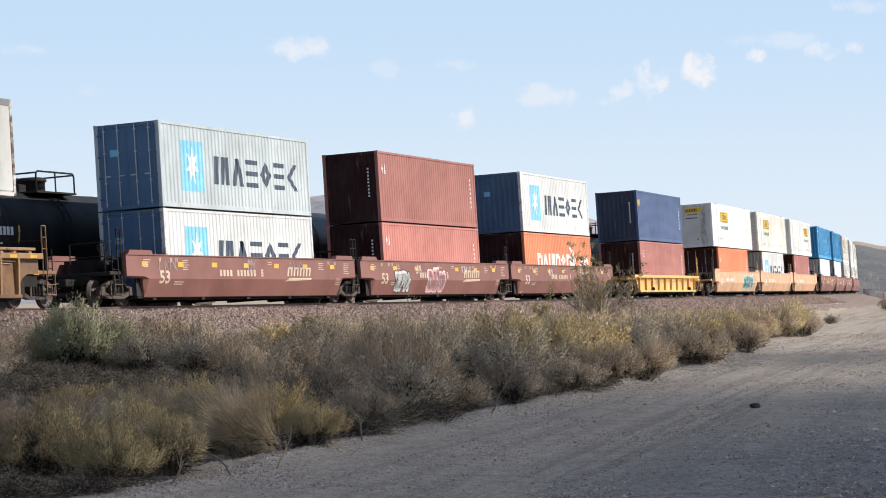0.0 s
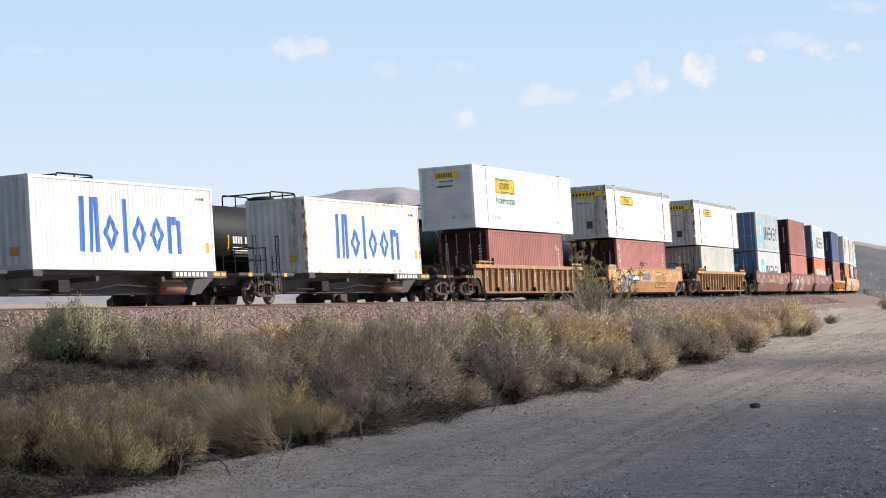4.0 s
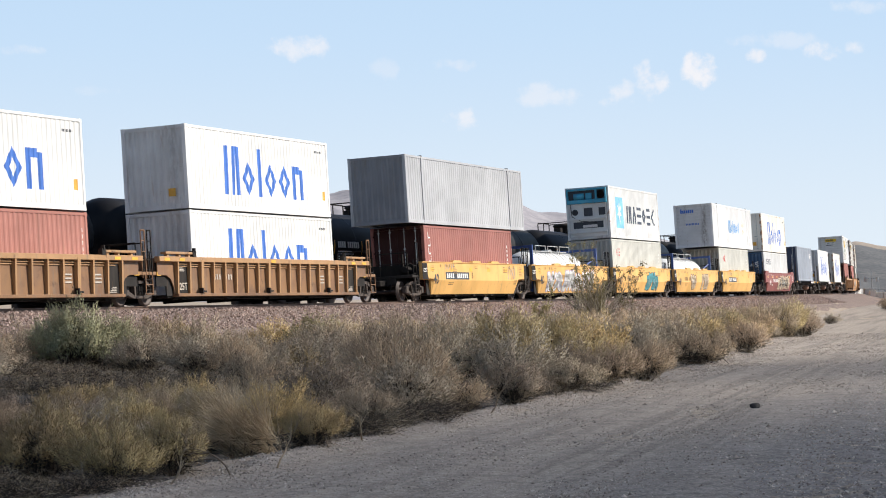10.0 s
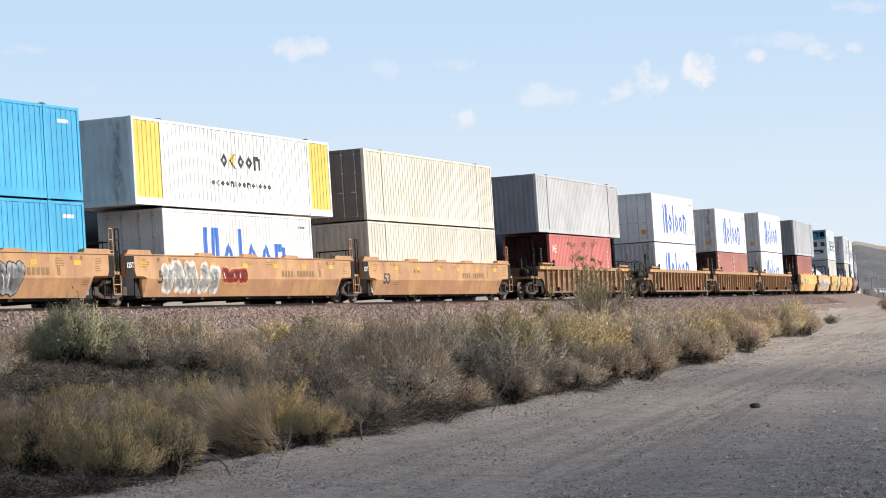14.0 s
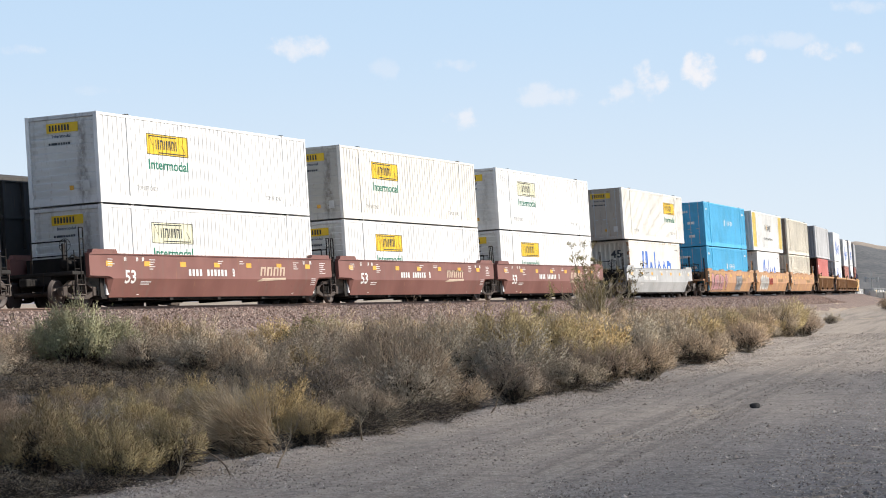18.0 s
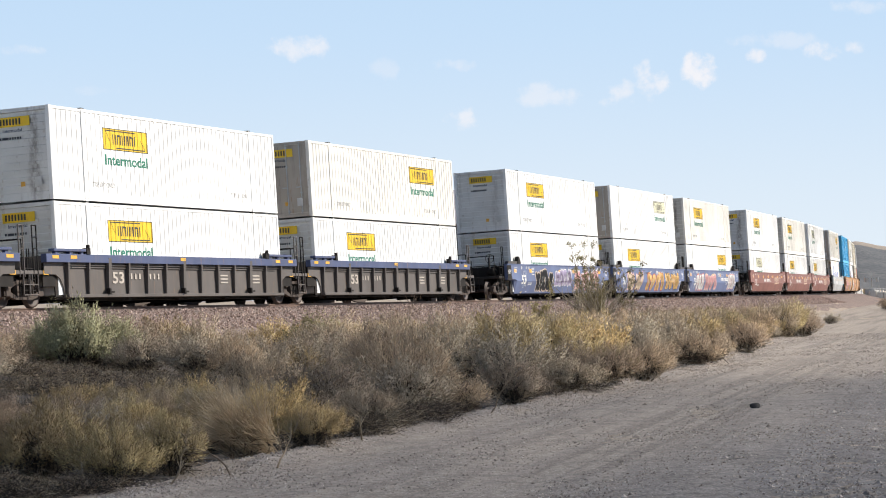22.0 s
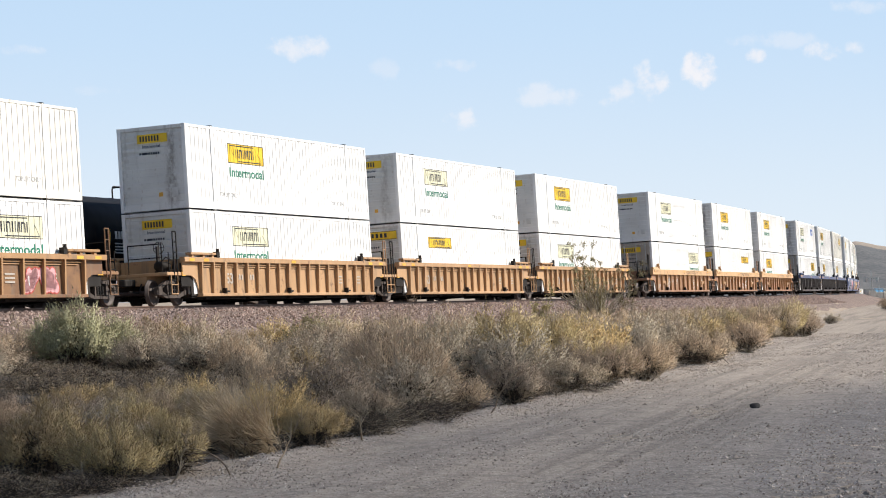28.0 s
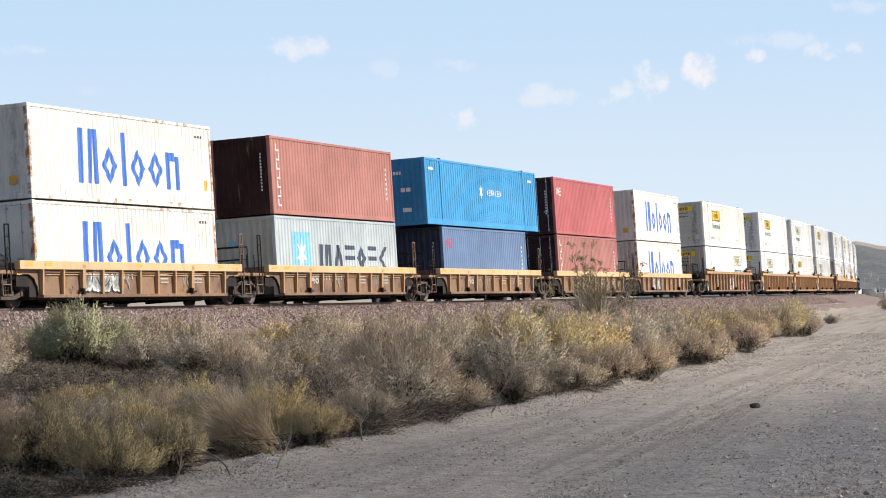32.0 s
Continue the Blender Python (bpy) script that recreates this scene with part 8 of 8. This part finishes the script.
def straw_meshes(kind, seed, far):
    """A tussock of long fine stems combed over to one side."""
    rng = np.random.default_rng(seed)
    leaf, wood = Tufts(), Tufts()
    for k in range(9):
        n = 105
        c = np.array([rng.normal(0, 0.20), rng.normal(0, 0.14), 0.0])
        lean = np.array([rng.normal(-0.55, 0.35), rng.normal(-0.15, 0.25), 0.9])
        p = c + np.c_[rng.normal(0, 0.05, (n, 2)), rng.uniform(0.0, 0.25, n)]
        bent(leaf, p, unit(lean + rng.normal(0, 0.26, (n, 3))), rng.uniform(0.45, 1.0, n), 5, 0.13, 0.0046, rng)
    # short inner twigs, dark to paint the shade in the tussock
    n = 260
    q = np.c_[rng.normal(0, 0.22, (n, 2)), rng.uniform(0.01, 0.3, n)]
    wood.strips(q, q + unit(rng.normal(size=(n, 3))) * 0.12, 0.004, 0.002, rng, 1)
    n = 60
    az = rng.uniform(0, 6.28, n)
    bent(wood, np.c_[rng.normal(0, 0.15, (n, 2)), np.full(n, 0.03)], unit(np.c_[np.cos(az), np.sin(az), np.full(n, 0.5)]), rng.uniform(0.25, 0.5, n), 4, 0.3, 0.004, rng)
    return wood, leaf


def tangle_meshes(kind, seed, far):
    """A low dead shrub: pale curling twigs over a snarl of wood coloured dark as shade."""
    rng = np.random.default_rng(seed)
    leaf, wood = Tufts(), Tufts()
    n = (150, 110, 80)[far]
    az = rng.uniform(0, 6.28, n)
    r = 0.42 * rng.random(n) ** 0.6
    p = np.stack([np.cos(az) * r, np.sin(az) * r, rng.uniform(0.02, 0.34, n)], axis=1)
    d = unit(np.stack([np.cos(az + 0.6), np.sin(az + 0.6), rng.uniform(-0.2, 1.1, n)], axis=1) + rng.normal(0, 0.4, (n, 3)))
    bent(leaf, p, d, rng.uniform(0.22, 0.55, n), 5, 0.20, (0.0034, 0.0042, 0.006)[far], rng, sway=0.22)
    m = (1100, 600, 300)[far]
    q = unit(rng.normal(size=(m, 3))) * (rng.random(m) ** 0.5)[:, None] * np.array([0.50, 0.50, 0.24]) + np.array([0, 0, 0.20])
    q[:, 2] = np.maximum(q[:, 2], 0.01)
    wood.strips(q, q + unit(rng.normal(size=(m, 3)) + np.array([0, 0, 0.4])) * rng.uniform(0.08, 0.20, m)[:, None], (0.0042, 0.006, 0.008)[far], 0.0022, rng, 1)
    m = (420, 300, 150)[far]
    q = unit(rng.normal(size=(m, 3))) * (rng.random(m) ** 0.4)[:, None] * np.array([0.50, 0.50, 0.30]) + np.array([0, 0, 0.26])
    q[:, 2] = np.maximum(q[:, 2], 0.02)
    wood.strips(q, q + unit(rng.normal(size=(m, 3)) + np.array([0, 0, 0.6])) * rng.uniform(0.08, 0.20, m)[:, None], 0.0022, 0.001, rng)
    return wood, leaf


SHRUBS = {}
LEAF_OF = {"sage": M_SAGE, "gold": M_GOLD, "dry": M_DRY, "green": M_GREEN, "pale": M_PALE, "straw": M_STRAW, "tangle": M_TWIG}
WORDS = {"sage": ("grey_green_shrub", "grey-green sagebrush shrub on sandy ground"), "gold": ("rabbitbrush", "golden-tipped rabbitbrush shrub on sandy ground"),
         "pale": ("grey_green_shrub", "large pale grey-green rounded shrub beside the ballast"), "dry": ("dry_shrub", "dry brown twiggy shrub on sandy ground"), "green": ("green_shrub", "dull olive desert shrub on sandy ground"),
         "straw": ("dry_grass_tussock", "tussock of long straw-coloured stems combed to one side"), "tangle": ("dead_shrub", "low dead shrub of pale curling twigs")}


def shrub(kind, var, x, y, size, tall, turn, sink=0.02):
    far = 0 if y < 31 else 1 if y < 56 else 2
    key = (kind, var, far)
    if key not in SHRUBS:
        make = {"straw": straw_meshes, "tangle": tangle_meshes}.get(kind, shrub_meshes)
        wood, leaf = make(kind, 100 + var * 7 + len(kind), far)
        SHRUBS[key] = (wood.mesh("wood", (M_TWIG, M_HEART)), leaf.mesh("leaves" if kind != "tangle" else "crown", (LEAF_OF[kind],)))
    a, b = SHRUBS[key]
    name, words = WORDS[kind]
    root = tagged(new(name, a), words, "shrub", "desert shrubs beside the track")
    root.matrix_basis = pose(x, y, ground_height(x, y) - sink, 0, 0, turn) @ Matrix.Diagonal((size, size, tall, 1))
    part(b.name.split(".")[0], b, LEAF_OF[kind], root)
    return root


# the bushes that stand out, row by row from the road: kind, place, width and height in metres
ROADSIDE = (("gold", -3.62, 21.3, 1.25, 0.78), ("gold", -2.85, 20.75, 0.95, 0.68), ("gold", -2.47, 21.7, 0.75, 0.74), ("straw", -1.88, 23.6, 0.90, 0.84), ("gold", -1.98, 26.2, 1.05, 0.82), ("gold", -1.36, 24.75, 0.72, 0.56),
            ("tangle", -0.92, 27.2, 1.05, 0.62), ("tangle", -0.20, 29.4, 1.1, 0.58), ("tangle", -0.62, 28.6, 0.9, 0.5), ("sage", -1.5, 31.2, 1.45, 1.0), ("sage", -0.55, 31.9, 1.5, 1.0), ("dry", 0.22, 33.0, 0.95, 0.74))
ROADSIDE_FAR = (("sage", 1.0, 35.0, 1.1, 0.92), ("sage", 1.95, 38.0, 1.1, 0.70), ("tangle", 1.45, 36.3, 0.9, 0.42), ("tangle", 2.35, 38.8, 1.0, 0.45), ("dry", 2.8, 40.6, 1.2, 0.86), ("dry", 3.6, 43.5, 1.1, 0.92), ("dry", 5.45, 52.3, 1.45, 0.9), ("dry", 6.0, 54.0, 1.3, 0.95), ("dry", 7.9, 62.9, 1.5, 1.05))
BEHIND = (("pale", -8.15, 53.6, 1.75, 1.95), ("pale", -8.75, 54.2, 1.5, 1.5), ("pale", -7.5, 54.0, 1.45, 1.55), ("sage", -6.4, 50.8, 1.75, 1.14), ("sage", -5.0, 49.2, 1.75, 1.10), ("sage", -3.8, 51.5, 1.8, 0.92), ("gold", -2.62, 41.6, 1.5, 0.80), ("sage", -2.05, 48.0, 1.75, 1.2), ("sage", -1.0, 50.3, 1.8, 1.22),
          ("tangle", -9.1, 52.0, 1.6, 0.85), ("gold", 1.25, 46.5, 1.25, 0.95), ("tangle", -6.9, 40.7, 1.3, 0.55), ("tangle", -5.4, 39.0, 1.4, 0.5), ("tangle", -4.25, 39.8, 1.3, 0.5), ("tangle", -6.1, 42.0, 1.3, 0.5), ("gold", -3.9, 24.0, 1.0, 0.7))
HOLLOW = (("tangle", -7.3, 48.5, 1.5, 0.62), ("tangle", -6.8, 46.5, 1.4, 0.55), ("tangle", -7.9, 50.5, 1.5, 0.6), ("tangle", -6.3, 45.0, 1.4, 0.55), ("tangle", -8.4, 48.9, 1.5, 0.6), ("tangle", -7.6, 46.9, 1.4, 0.55), ("tangle", -5.7, 46.8, 1.4, 0.6), ("tangle", -7.2, 44.2, 1.4, 0.5), ("tangle", -4.8, 44.6, 1.4, 0.55), ("tangle", -3.5, 19.5, 1.0, 0.42), ("tangle", -3.0, 20.0, 0.9, 0.36), ("tangle", -3.95, 20.2, 1.0, 0.45))


def plant_strip():
    rng = random.Random(12)
    placed = []
    for row in (ROADSIDE, ROADSIDE_FAR, BEHIND, HOLLOW):
        for i, (kind, x, y, w, h) in enumerate(row):
            shrub(kind, i % (2 if kind in ("straw", "tangle", "pale") else 3), x, y, w / 1.2, h / 0.98, 0 if kind == "straw" else rng.uniform(0, 360))
            placed.append((x, y, w / 1.15))
    for tries in range(14000):
        y = 22 + 100 * rng.random() ** 1.5
        e = road_edge(y)
        lx, s = line_at_y(y)
        # foot of the ballast on the near side
        near = max(-0.185 * y - 2.5, lx + 5.6)
        if near > e - 0.3:
            continue
        x = rng.uniform(near, e - 0.15)
        if abs(x) > 0.192 * y + 1.2 or len(placed) >= 430:
            continue
        # a worn hollow of dead wood behind the front row
        hollow = 32 < y < 44 and x < -3.4
        big = rng.uniform(0.75, 1.05) if rng.random() < 0.35 else rng.uniform(1.05, 1.75)
        if e - x < 0.6:
            big *= 0.75
        if y < 34 or hollow:
            big = min(big, 0.60 + 0.25 * rng.random())
        if 43 < y < 53.2 and abs(x + 0.151 * y) < 1.0:
            continue
        if any((x - a) ** 2 + (y - b) ** 2 < ((0.30 if hollow else 0.49 if y < 66 else 0.44) * (big + c)) ** 2 for a, b, c in placed):
            continue
        placed.append((x, y, big))
        n = noise.noise(Vector((x * 0.22, y * 0.16, 7)))
        r = rng.random() + n * 0.6
        kind = "dry" if r < 0.26 else "sage" if r < 0.76 else "gold" if r < 0.98 else "green"
        if y > 62:
            kind = "dry" if r < 0.42 else "sage" if r < 0.66 else "gold" if r < 0.98 else "green"
        if y < 33:
            kind = "gold" if r < 0.40 else "dry" if r < 0.6 else "sage"
        if hollow or rng.random() < 0.07:
            kind = "tangle"
        k = 0.72 if x < near + 2.5 else 1.0
        tall = min((1.32 if y > 33 else 0.55) - 0.35 * smooth01((y - 52) / 22), big) * rng.uniform(0.95, 1.25) * k
        shrub(kind, rng.randrange(2 if kind == "tangle" else 3), x, y, big, tall * (0.7 if kind == "tangle" else 1.0), rng.uniform(0, 360))


plant_strip()

# ---- single plants and small things ----


def blade(g, p, d, length, width, rng):
    """A thin pointed leaf from p along d."""
    side = d.cross(Vector((rng.uniform(-1, 1), rng.uniform(-1, 1), rng.uniform(-1, 1)))).normalized() * width
    g.add([p - side, p + side, p + d * length], [(0, 1, 2)])


def tall_shrub(x, y, height, spread, seed, label):
    """Tall open desert shrub: long bare leaning branches with small leaf tufts, and pale dead twigs about its foot."""
    rng = random.Random(seed)
    root = thing("creosote_bush", label, "shrub")
    root.matrix_basis = pose(x, y, ground_height(x, y) - 0.04)
    tufts = Geo()
    wood = Geo()
    dead = Geo()
    for i in range(max(3, round(spread * 4.5))):
        az, lean = rng.uniform(0, 6.28), rng.uniform(0.05, 0.40)
        d = Vector((math.cos(az) * math.sin(lean), math.sin(az) * math.sin(lean), math.cos(lean)))
        p = Vector((rng.uniform(-.15, .15), rng.uniform(-.15, .15), 0))
        h = height * rng.uniform(0.45, 1.0) * (1.0 if i else 1.02)
        r = 0.028
        for k in range(7):
            d = (d + Vector((rng.gauss(0, 0.10), rng.gauss(0, 0.10), 0.06))).normalized()
            q = p + d * h / 7
            wood.tube(p, q, r, 5, r * 0.82)
            r *= 0.82
            if k >= 2:
                for b in range(2):
                    e = (d + Vector((rng.gauss(0, 0.7), rng.gauss(0, 0.7), rng.uniform(0, 0.5)))).normalized()
                    ln = rng.uniform(0.15, 0.42)
                    t = q + e * ln
                    wood.tube(q, t, 0.007, 3, 0.004)
                    for n in range(20):
                        c = q.lerp(t, rng.uniform(0.35, 1.1)) + Vector((rng.gauss(0, 0.045), rng.gauss(0, 0.045), rng.gauss(0, 0.045)))
                        blade(tufts, c, Vector((rng.gauss(0, 1), rng.gauss(0, 1), rng.gauss(0.3, 1))).normalized(), rng.uniform(0.06, 0.12), 0.022, rng)
            p = q
    for i in range(round(70 * spread)):
        az, lean = rng.uniform(0, 6.28), rng.uniform(0.15, 1.2)
        d = Vector((math.cos(az) * math.sin(lean), math.sin(az) * math.sin(lean), math.cos(lean)))
        p = Vector((rng.uniform(-.4, .4), rng.uniform(-.4, .4), 0))
        for k in range(4):
            d = (d + Vector((rng.gauss(0, 0.3), rng.gauss(0, 0.3), rng.gauss(0, 0.2)))).normalized()
            q = p + d * spread * rng.uniform(0.20, 0.36)
            dead.tube(p, q, 0.022 - 0.003 * k, 3, 0.019 - 0.003 * k)
            p = q
    part("trunk", wood, M_TWIG, root)
    part("leaves", tufts, M_GREEN, root)
    tagged(part("dead_crown", dead, M_BLEACHED, root, "pale dead twigs"), kind="stuff")


tall_shrub(6.25, 98.5, 3.3, 2.1, 3, "tall open creosote bush with pale dead twigs at its foot")
tall_shrub(7.5, 100.5, 4.4, 0.8, 21, "slender tall creosote bush with sparse green tufts")
tall_shrub(5.9, 99.5, 3.7, 1.2, 9, "slender creosote bush with sparse green tufts")
tall_shrub(3.6, 88.0, 1.7, 0.9, 15, "small creosote bush with sparse green tufts")
for i, (x, y) in enumerate(((10.1, 84.0), (10.9, 82.6), (11.6, 83.5), (12.2, 85.0), (12.9, 86.4), (13.4, 90.0), (12.0, 84.2), (11.2, 85.0), (12.6, 87.6))):
    shrub("dry" if i % 3 else "gold", i % 3, x, y, 1.05 + 0.1 * (i % 3), 1.15 + 0.15 * (i % 4), i * 41.0)
shrub("sage", 1, 19.3, 120.0, 0.8, 0.7, 30)
shrub("dry", 1, 34.0, 184.0, 1.6, 1.25, 30)
shrub("dry", 2, 35.0, 187.0, 2.0, 1.4, 80)


def dead_branch(x, y, length, turn, seed):
    rng = random.Random(seed)
    g = Geo()
    p, d = Vector((0, 0, 0.02)), Vector((0.6, 0, 0.75)).normalized()
    for k in range(6):
        q = p + d * length / 6
        g.tube(p, q, 0.010 - 0.0013 * k, 5, 0.009 - 0.0013 * k)
        if k > 0:
            for b in range(3):
                e = (d + Vector((rng.gauss(0, .6), rng.gauss(0, .6), rng.gauss(0, .4)))).normalized()
                m = q + e * length * rng.uniform(0.12, 0.25)
                g.tube(q, m, 0.005, 4, 0.003)
                g.tube(m, m + (e + Vector((rng.gauss(0, .5), rng.gauss(0, .5), rng.gauss(0, .4)))).normalized() * length * 0.15, 0.003, 3, 0.0015)
        d = (d + Vector((rng.gauss(0, .25), rng.gauss(0, .3), rng.gauss(-.1, .2)))).normalized()
        p = q
    ob = tagged(new("dead_branch", g.mesh("dead_branch", M_TWIG)), "bare grey dead branch among the shrubs", "branch", "dead branches")
    ob.matrix_basis = pose(x, y, ground_height(x, y) - 0.01, 0, 0, turn)


for i, (x, y) in enumerate(((-2.28, 20.0), (-1.55, 22.2), (-1.9, 21.3), (-3.0, 20.4), (-0.9, 25.9), (0.6, 31.5), (-3.9, 23.0), (-1.2, 24.6))):
    dead_branch(x, y, 0.45 + 0.1 * (i % 3), i * 67.0, 30 + i)


def rock(x, y, r, seed, mat, label):
    bm = bmesh.new()
    bmesh.ops.create_icosphere(bm, subdivisions=2, radius=r)
    for v in bm.verts:
        v.co *= 1 + 0.35 * noise.noise(v.co / r * 1.3 + Vector((seed, 0, 0)))
        v.co.z *= 0.75
    me = bpy.data.meshes.new("rock")
    bm.to_mesh(me)
    bm.free()
    me.materials.append(mat)
    ob = tagged(new("rock", me), label, "rock")
    ob.matrix_basis = pose(x, y, ground_height(x, y) + r * 0.45, 0, 0, seed * 40)


rock(4.28, 33.3, 0.078, 2, plain("dark_rock", (0.035, 0.032, 0.03), 0.9), "small dark rock lying on the gravel road")
rock(3.05, 26.0, 0.022, 3, M_PEBBLE, "pale pebble lying on the gravel road")
rock(2.3, 27.4, 0.020, 4, M_PEBBLE, "pale pebble lying on the gravel road")
rock(2.65, 24.4, 0.026, 5, M_PEBBLE, "pale stone lying on the gravel road")

# ---- wayside things beyond the bend ----
M_GALV = plain("galvanised_steel", (0.42, 0.43, 0.43), 0.5, 0.3)


def wayside_mast(x, y, h, label, arm=True):
    root = thing("signal_mast", label, "signal")
    root.matrix_basis = pose(x, y, ground_height(x, y))
    part("pole", Geo().tube((0, 0, 0), (0, 0, h), 0.10, 8, 0.08), M_GALV, root)
    part("base", Geo().box(-0.35, 0.35, -0.35, 0.35, 0, 0.4, 0.03), M_TIE, root)
    if arm:
        part("arm", Geo().box(-1.2, 1.2, -0.06, 0.06, h * 0.72, h * 0.72 + 0.12), M_GALV, root)
        for sx in (-1, 1):
            part("signal_head", Geo().box(sx * 1.0 - 0.2, sx * 1.0 + 0.2, -0.2, 0.1, h * 0.62, h * 0.78, 0.04), M_GALV, root)


def cabinet(x, y, w, h, label):
    root = thing("equipment_cabinet", label, "cabinet")
    root.matrix_basis = pose(x, y, ground_height(x, y))
    part("housing", Geo().box(-w / 2, w / 2, -0.8, 0.8, 0.2, h, 0.04), M_GALV, root)
    part("roof", Geo().box(-w / 2 - 0.1, w / 2 + 0.1, -0.9, 0.9, h, h + 0.12, 0.03), M_GALV, root)
    part("plinth", Geo().box(-w / 2, w / 2, -0.8, 0.8, 0, 0.2), M_TIE, root)


wayside_mast(72.5, 408.0, 4.8, "slim grey railway signal mast beside the line")
wayside_mast(74.5, 412.0, 2.6, "short grey signal post beside the line")
wayside_mast(71.0, 414.0, 3.0, "short grey signal post beside the line", False)
M_BLOCK = paint("pale_concrete", (0.62, 0.60, 0.55), 0.9, 0.02, 0.25)
for i in range(6):
    blk = tagged(new("concrete_block", cached(("concrete_block",), lambda: Geo().box(-0.55, 0.55, -0.4, 0.4, 0.0, 1.45, 0.04).box(-0.45, 0.45, -0.46, -0.4, 0.25, 1.2), M_BLOCK)), "pale cream concrete block in a row beside the line", "concrete block", "row of concrete blocks")
    blk.matrix_basis = pose(71.6 + i * 1.16, 402.0 + 0.1 * (i % 2), ground_height(71.6 + i * 1.16, 402.0) - 0.02)
cabinet(71.2, 404.0, 1.4, 1.7, "small grey metal equipment cabinet beside the line")

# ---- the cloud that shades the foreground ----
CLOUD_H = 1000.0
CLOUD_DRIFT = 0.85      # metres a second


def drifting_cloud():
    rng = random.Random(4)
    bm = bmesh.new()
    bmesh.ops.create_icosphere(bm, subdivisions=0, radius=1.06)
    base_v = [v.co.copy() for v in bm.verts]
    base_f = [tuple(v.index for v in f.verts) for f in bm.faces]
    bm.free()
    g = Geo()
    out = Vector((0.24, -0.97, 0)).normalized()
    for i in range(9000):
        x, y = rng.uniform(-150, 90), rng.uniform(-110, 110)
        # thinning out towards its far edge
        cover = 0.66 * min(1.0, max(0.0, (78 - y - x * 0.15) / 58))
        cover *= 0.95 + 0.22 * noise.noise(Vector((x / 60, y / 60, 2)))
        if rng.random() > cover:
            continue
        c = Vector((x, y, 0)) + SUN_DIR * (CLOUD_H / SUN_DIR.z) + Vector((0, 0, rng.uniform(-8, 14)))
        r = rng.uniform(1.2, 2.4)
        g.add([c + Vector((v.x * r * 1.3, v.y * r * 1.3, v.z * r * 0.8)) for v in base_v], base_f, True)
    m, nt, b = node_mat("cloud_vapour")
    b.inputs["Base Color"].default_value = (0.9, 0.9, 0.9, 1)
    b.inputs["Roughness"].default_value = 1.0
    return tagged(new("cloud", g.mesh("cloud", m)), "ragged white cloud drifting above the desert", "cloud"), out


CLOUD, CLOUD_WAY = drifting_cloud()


def motions():
    for ob, at, off, second in MOVERS:
        rows = []
        for i in range(17):
            t = 2.0 * i
            s = at + (SPEED_2 * t if second else gone(t))
            m = rides(s, 7.0)
            rows.append((t, m @ off))
        walk(ob, rows)
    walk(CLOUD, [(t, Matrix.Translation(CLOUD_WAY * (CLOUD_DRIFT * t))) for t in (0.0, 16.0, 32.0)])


motions()
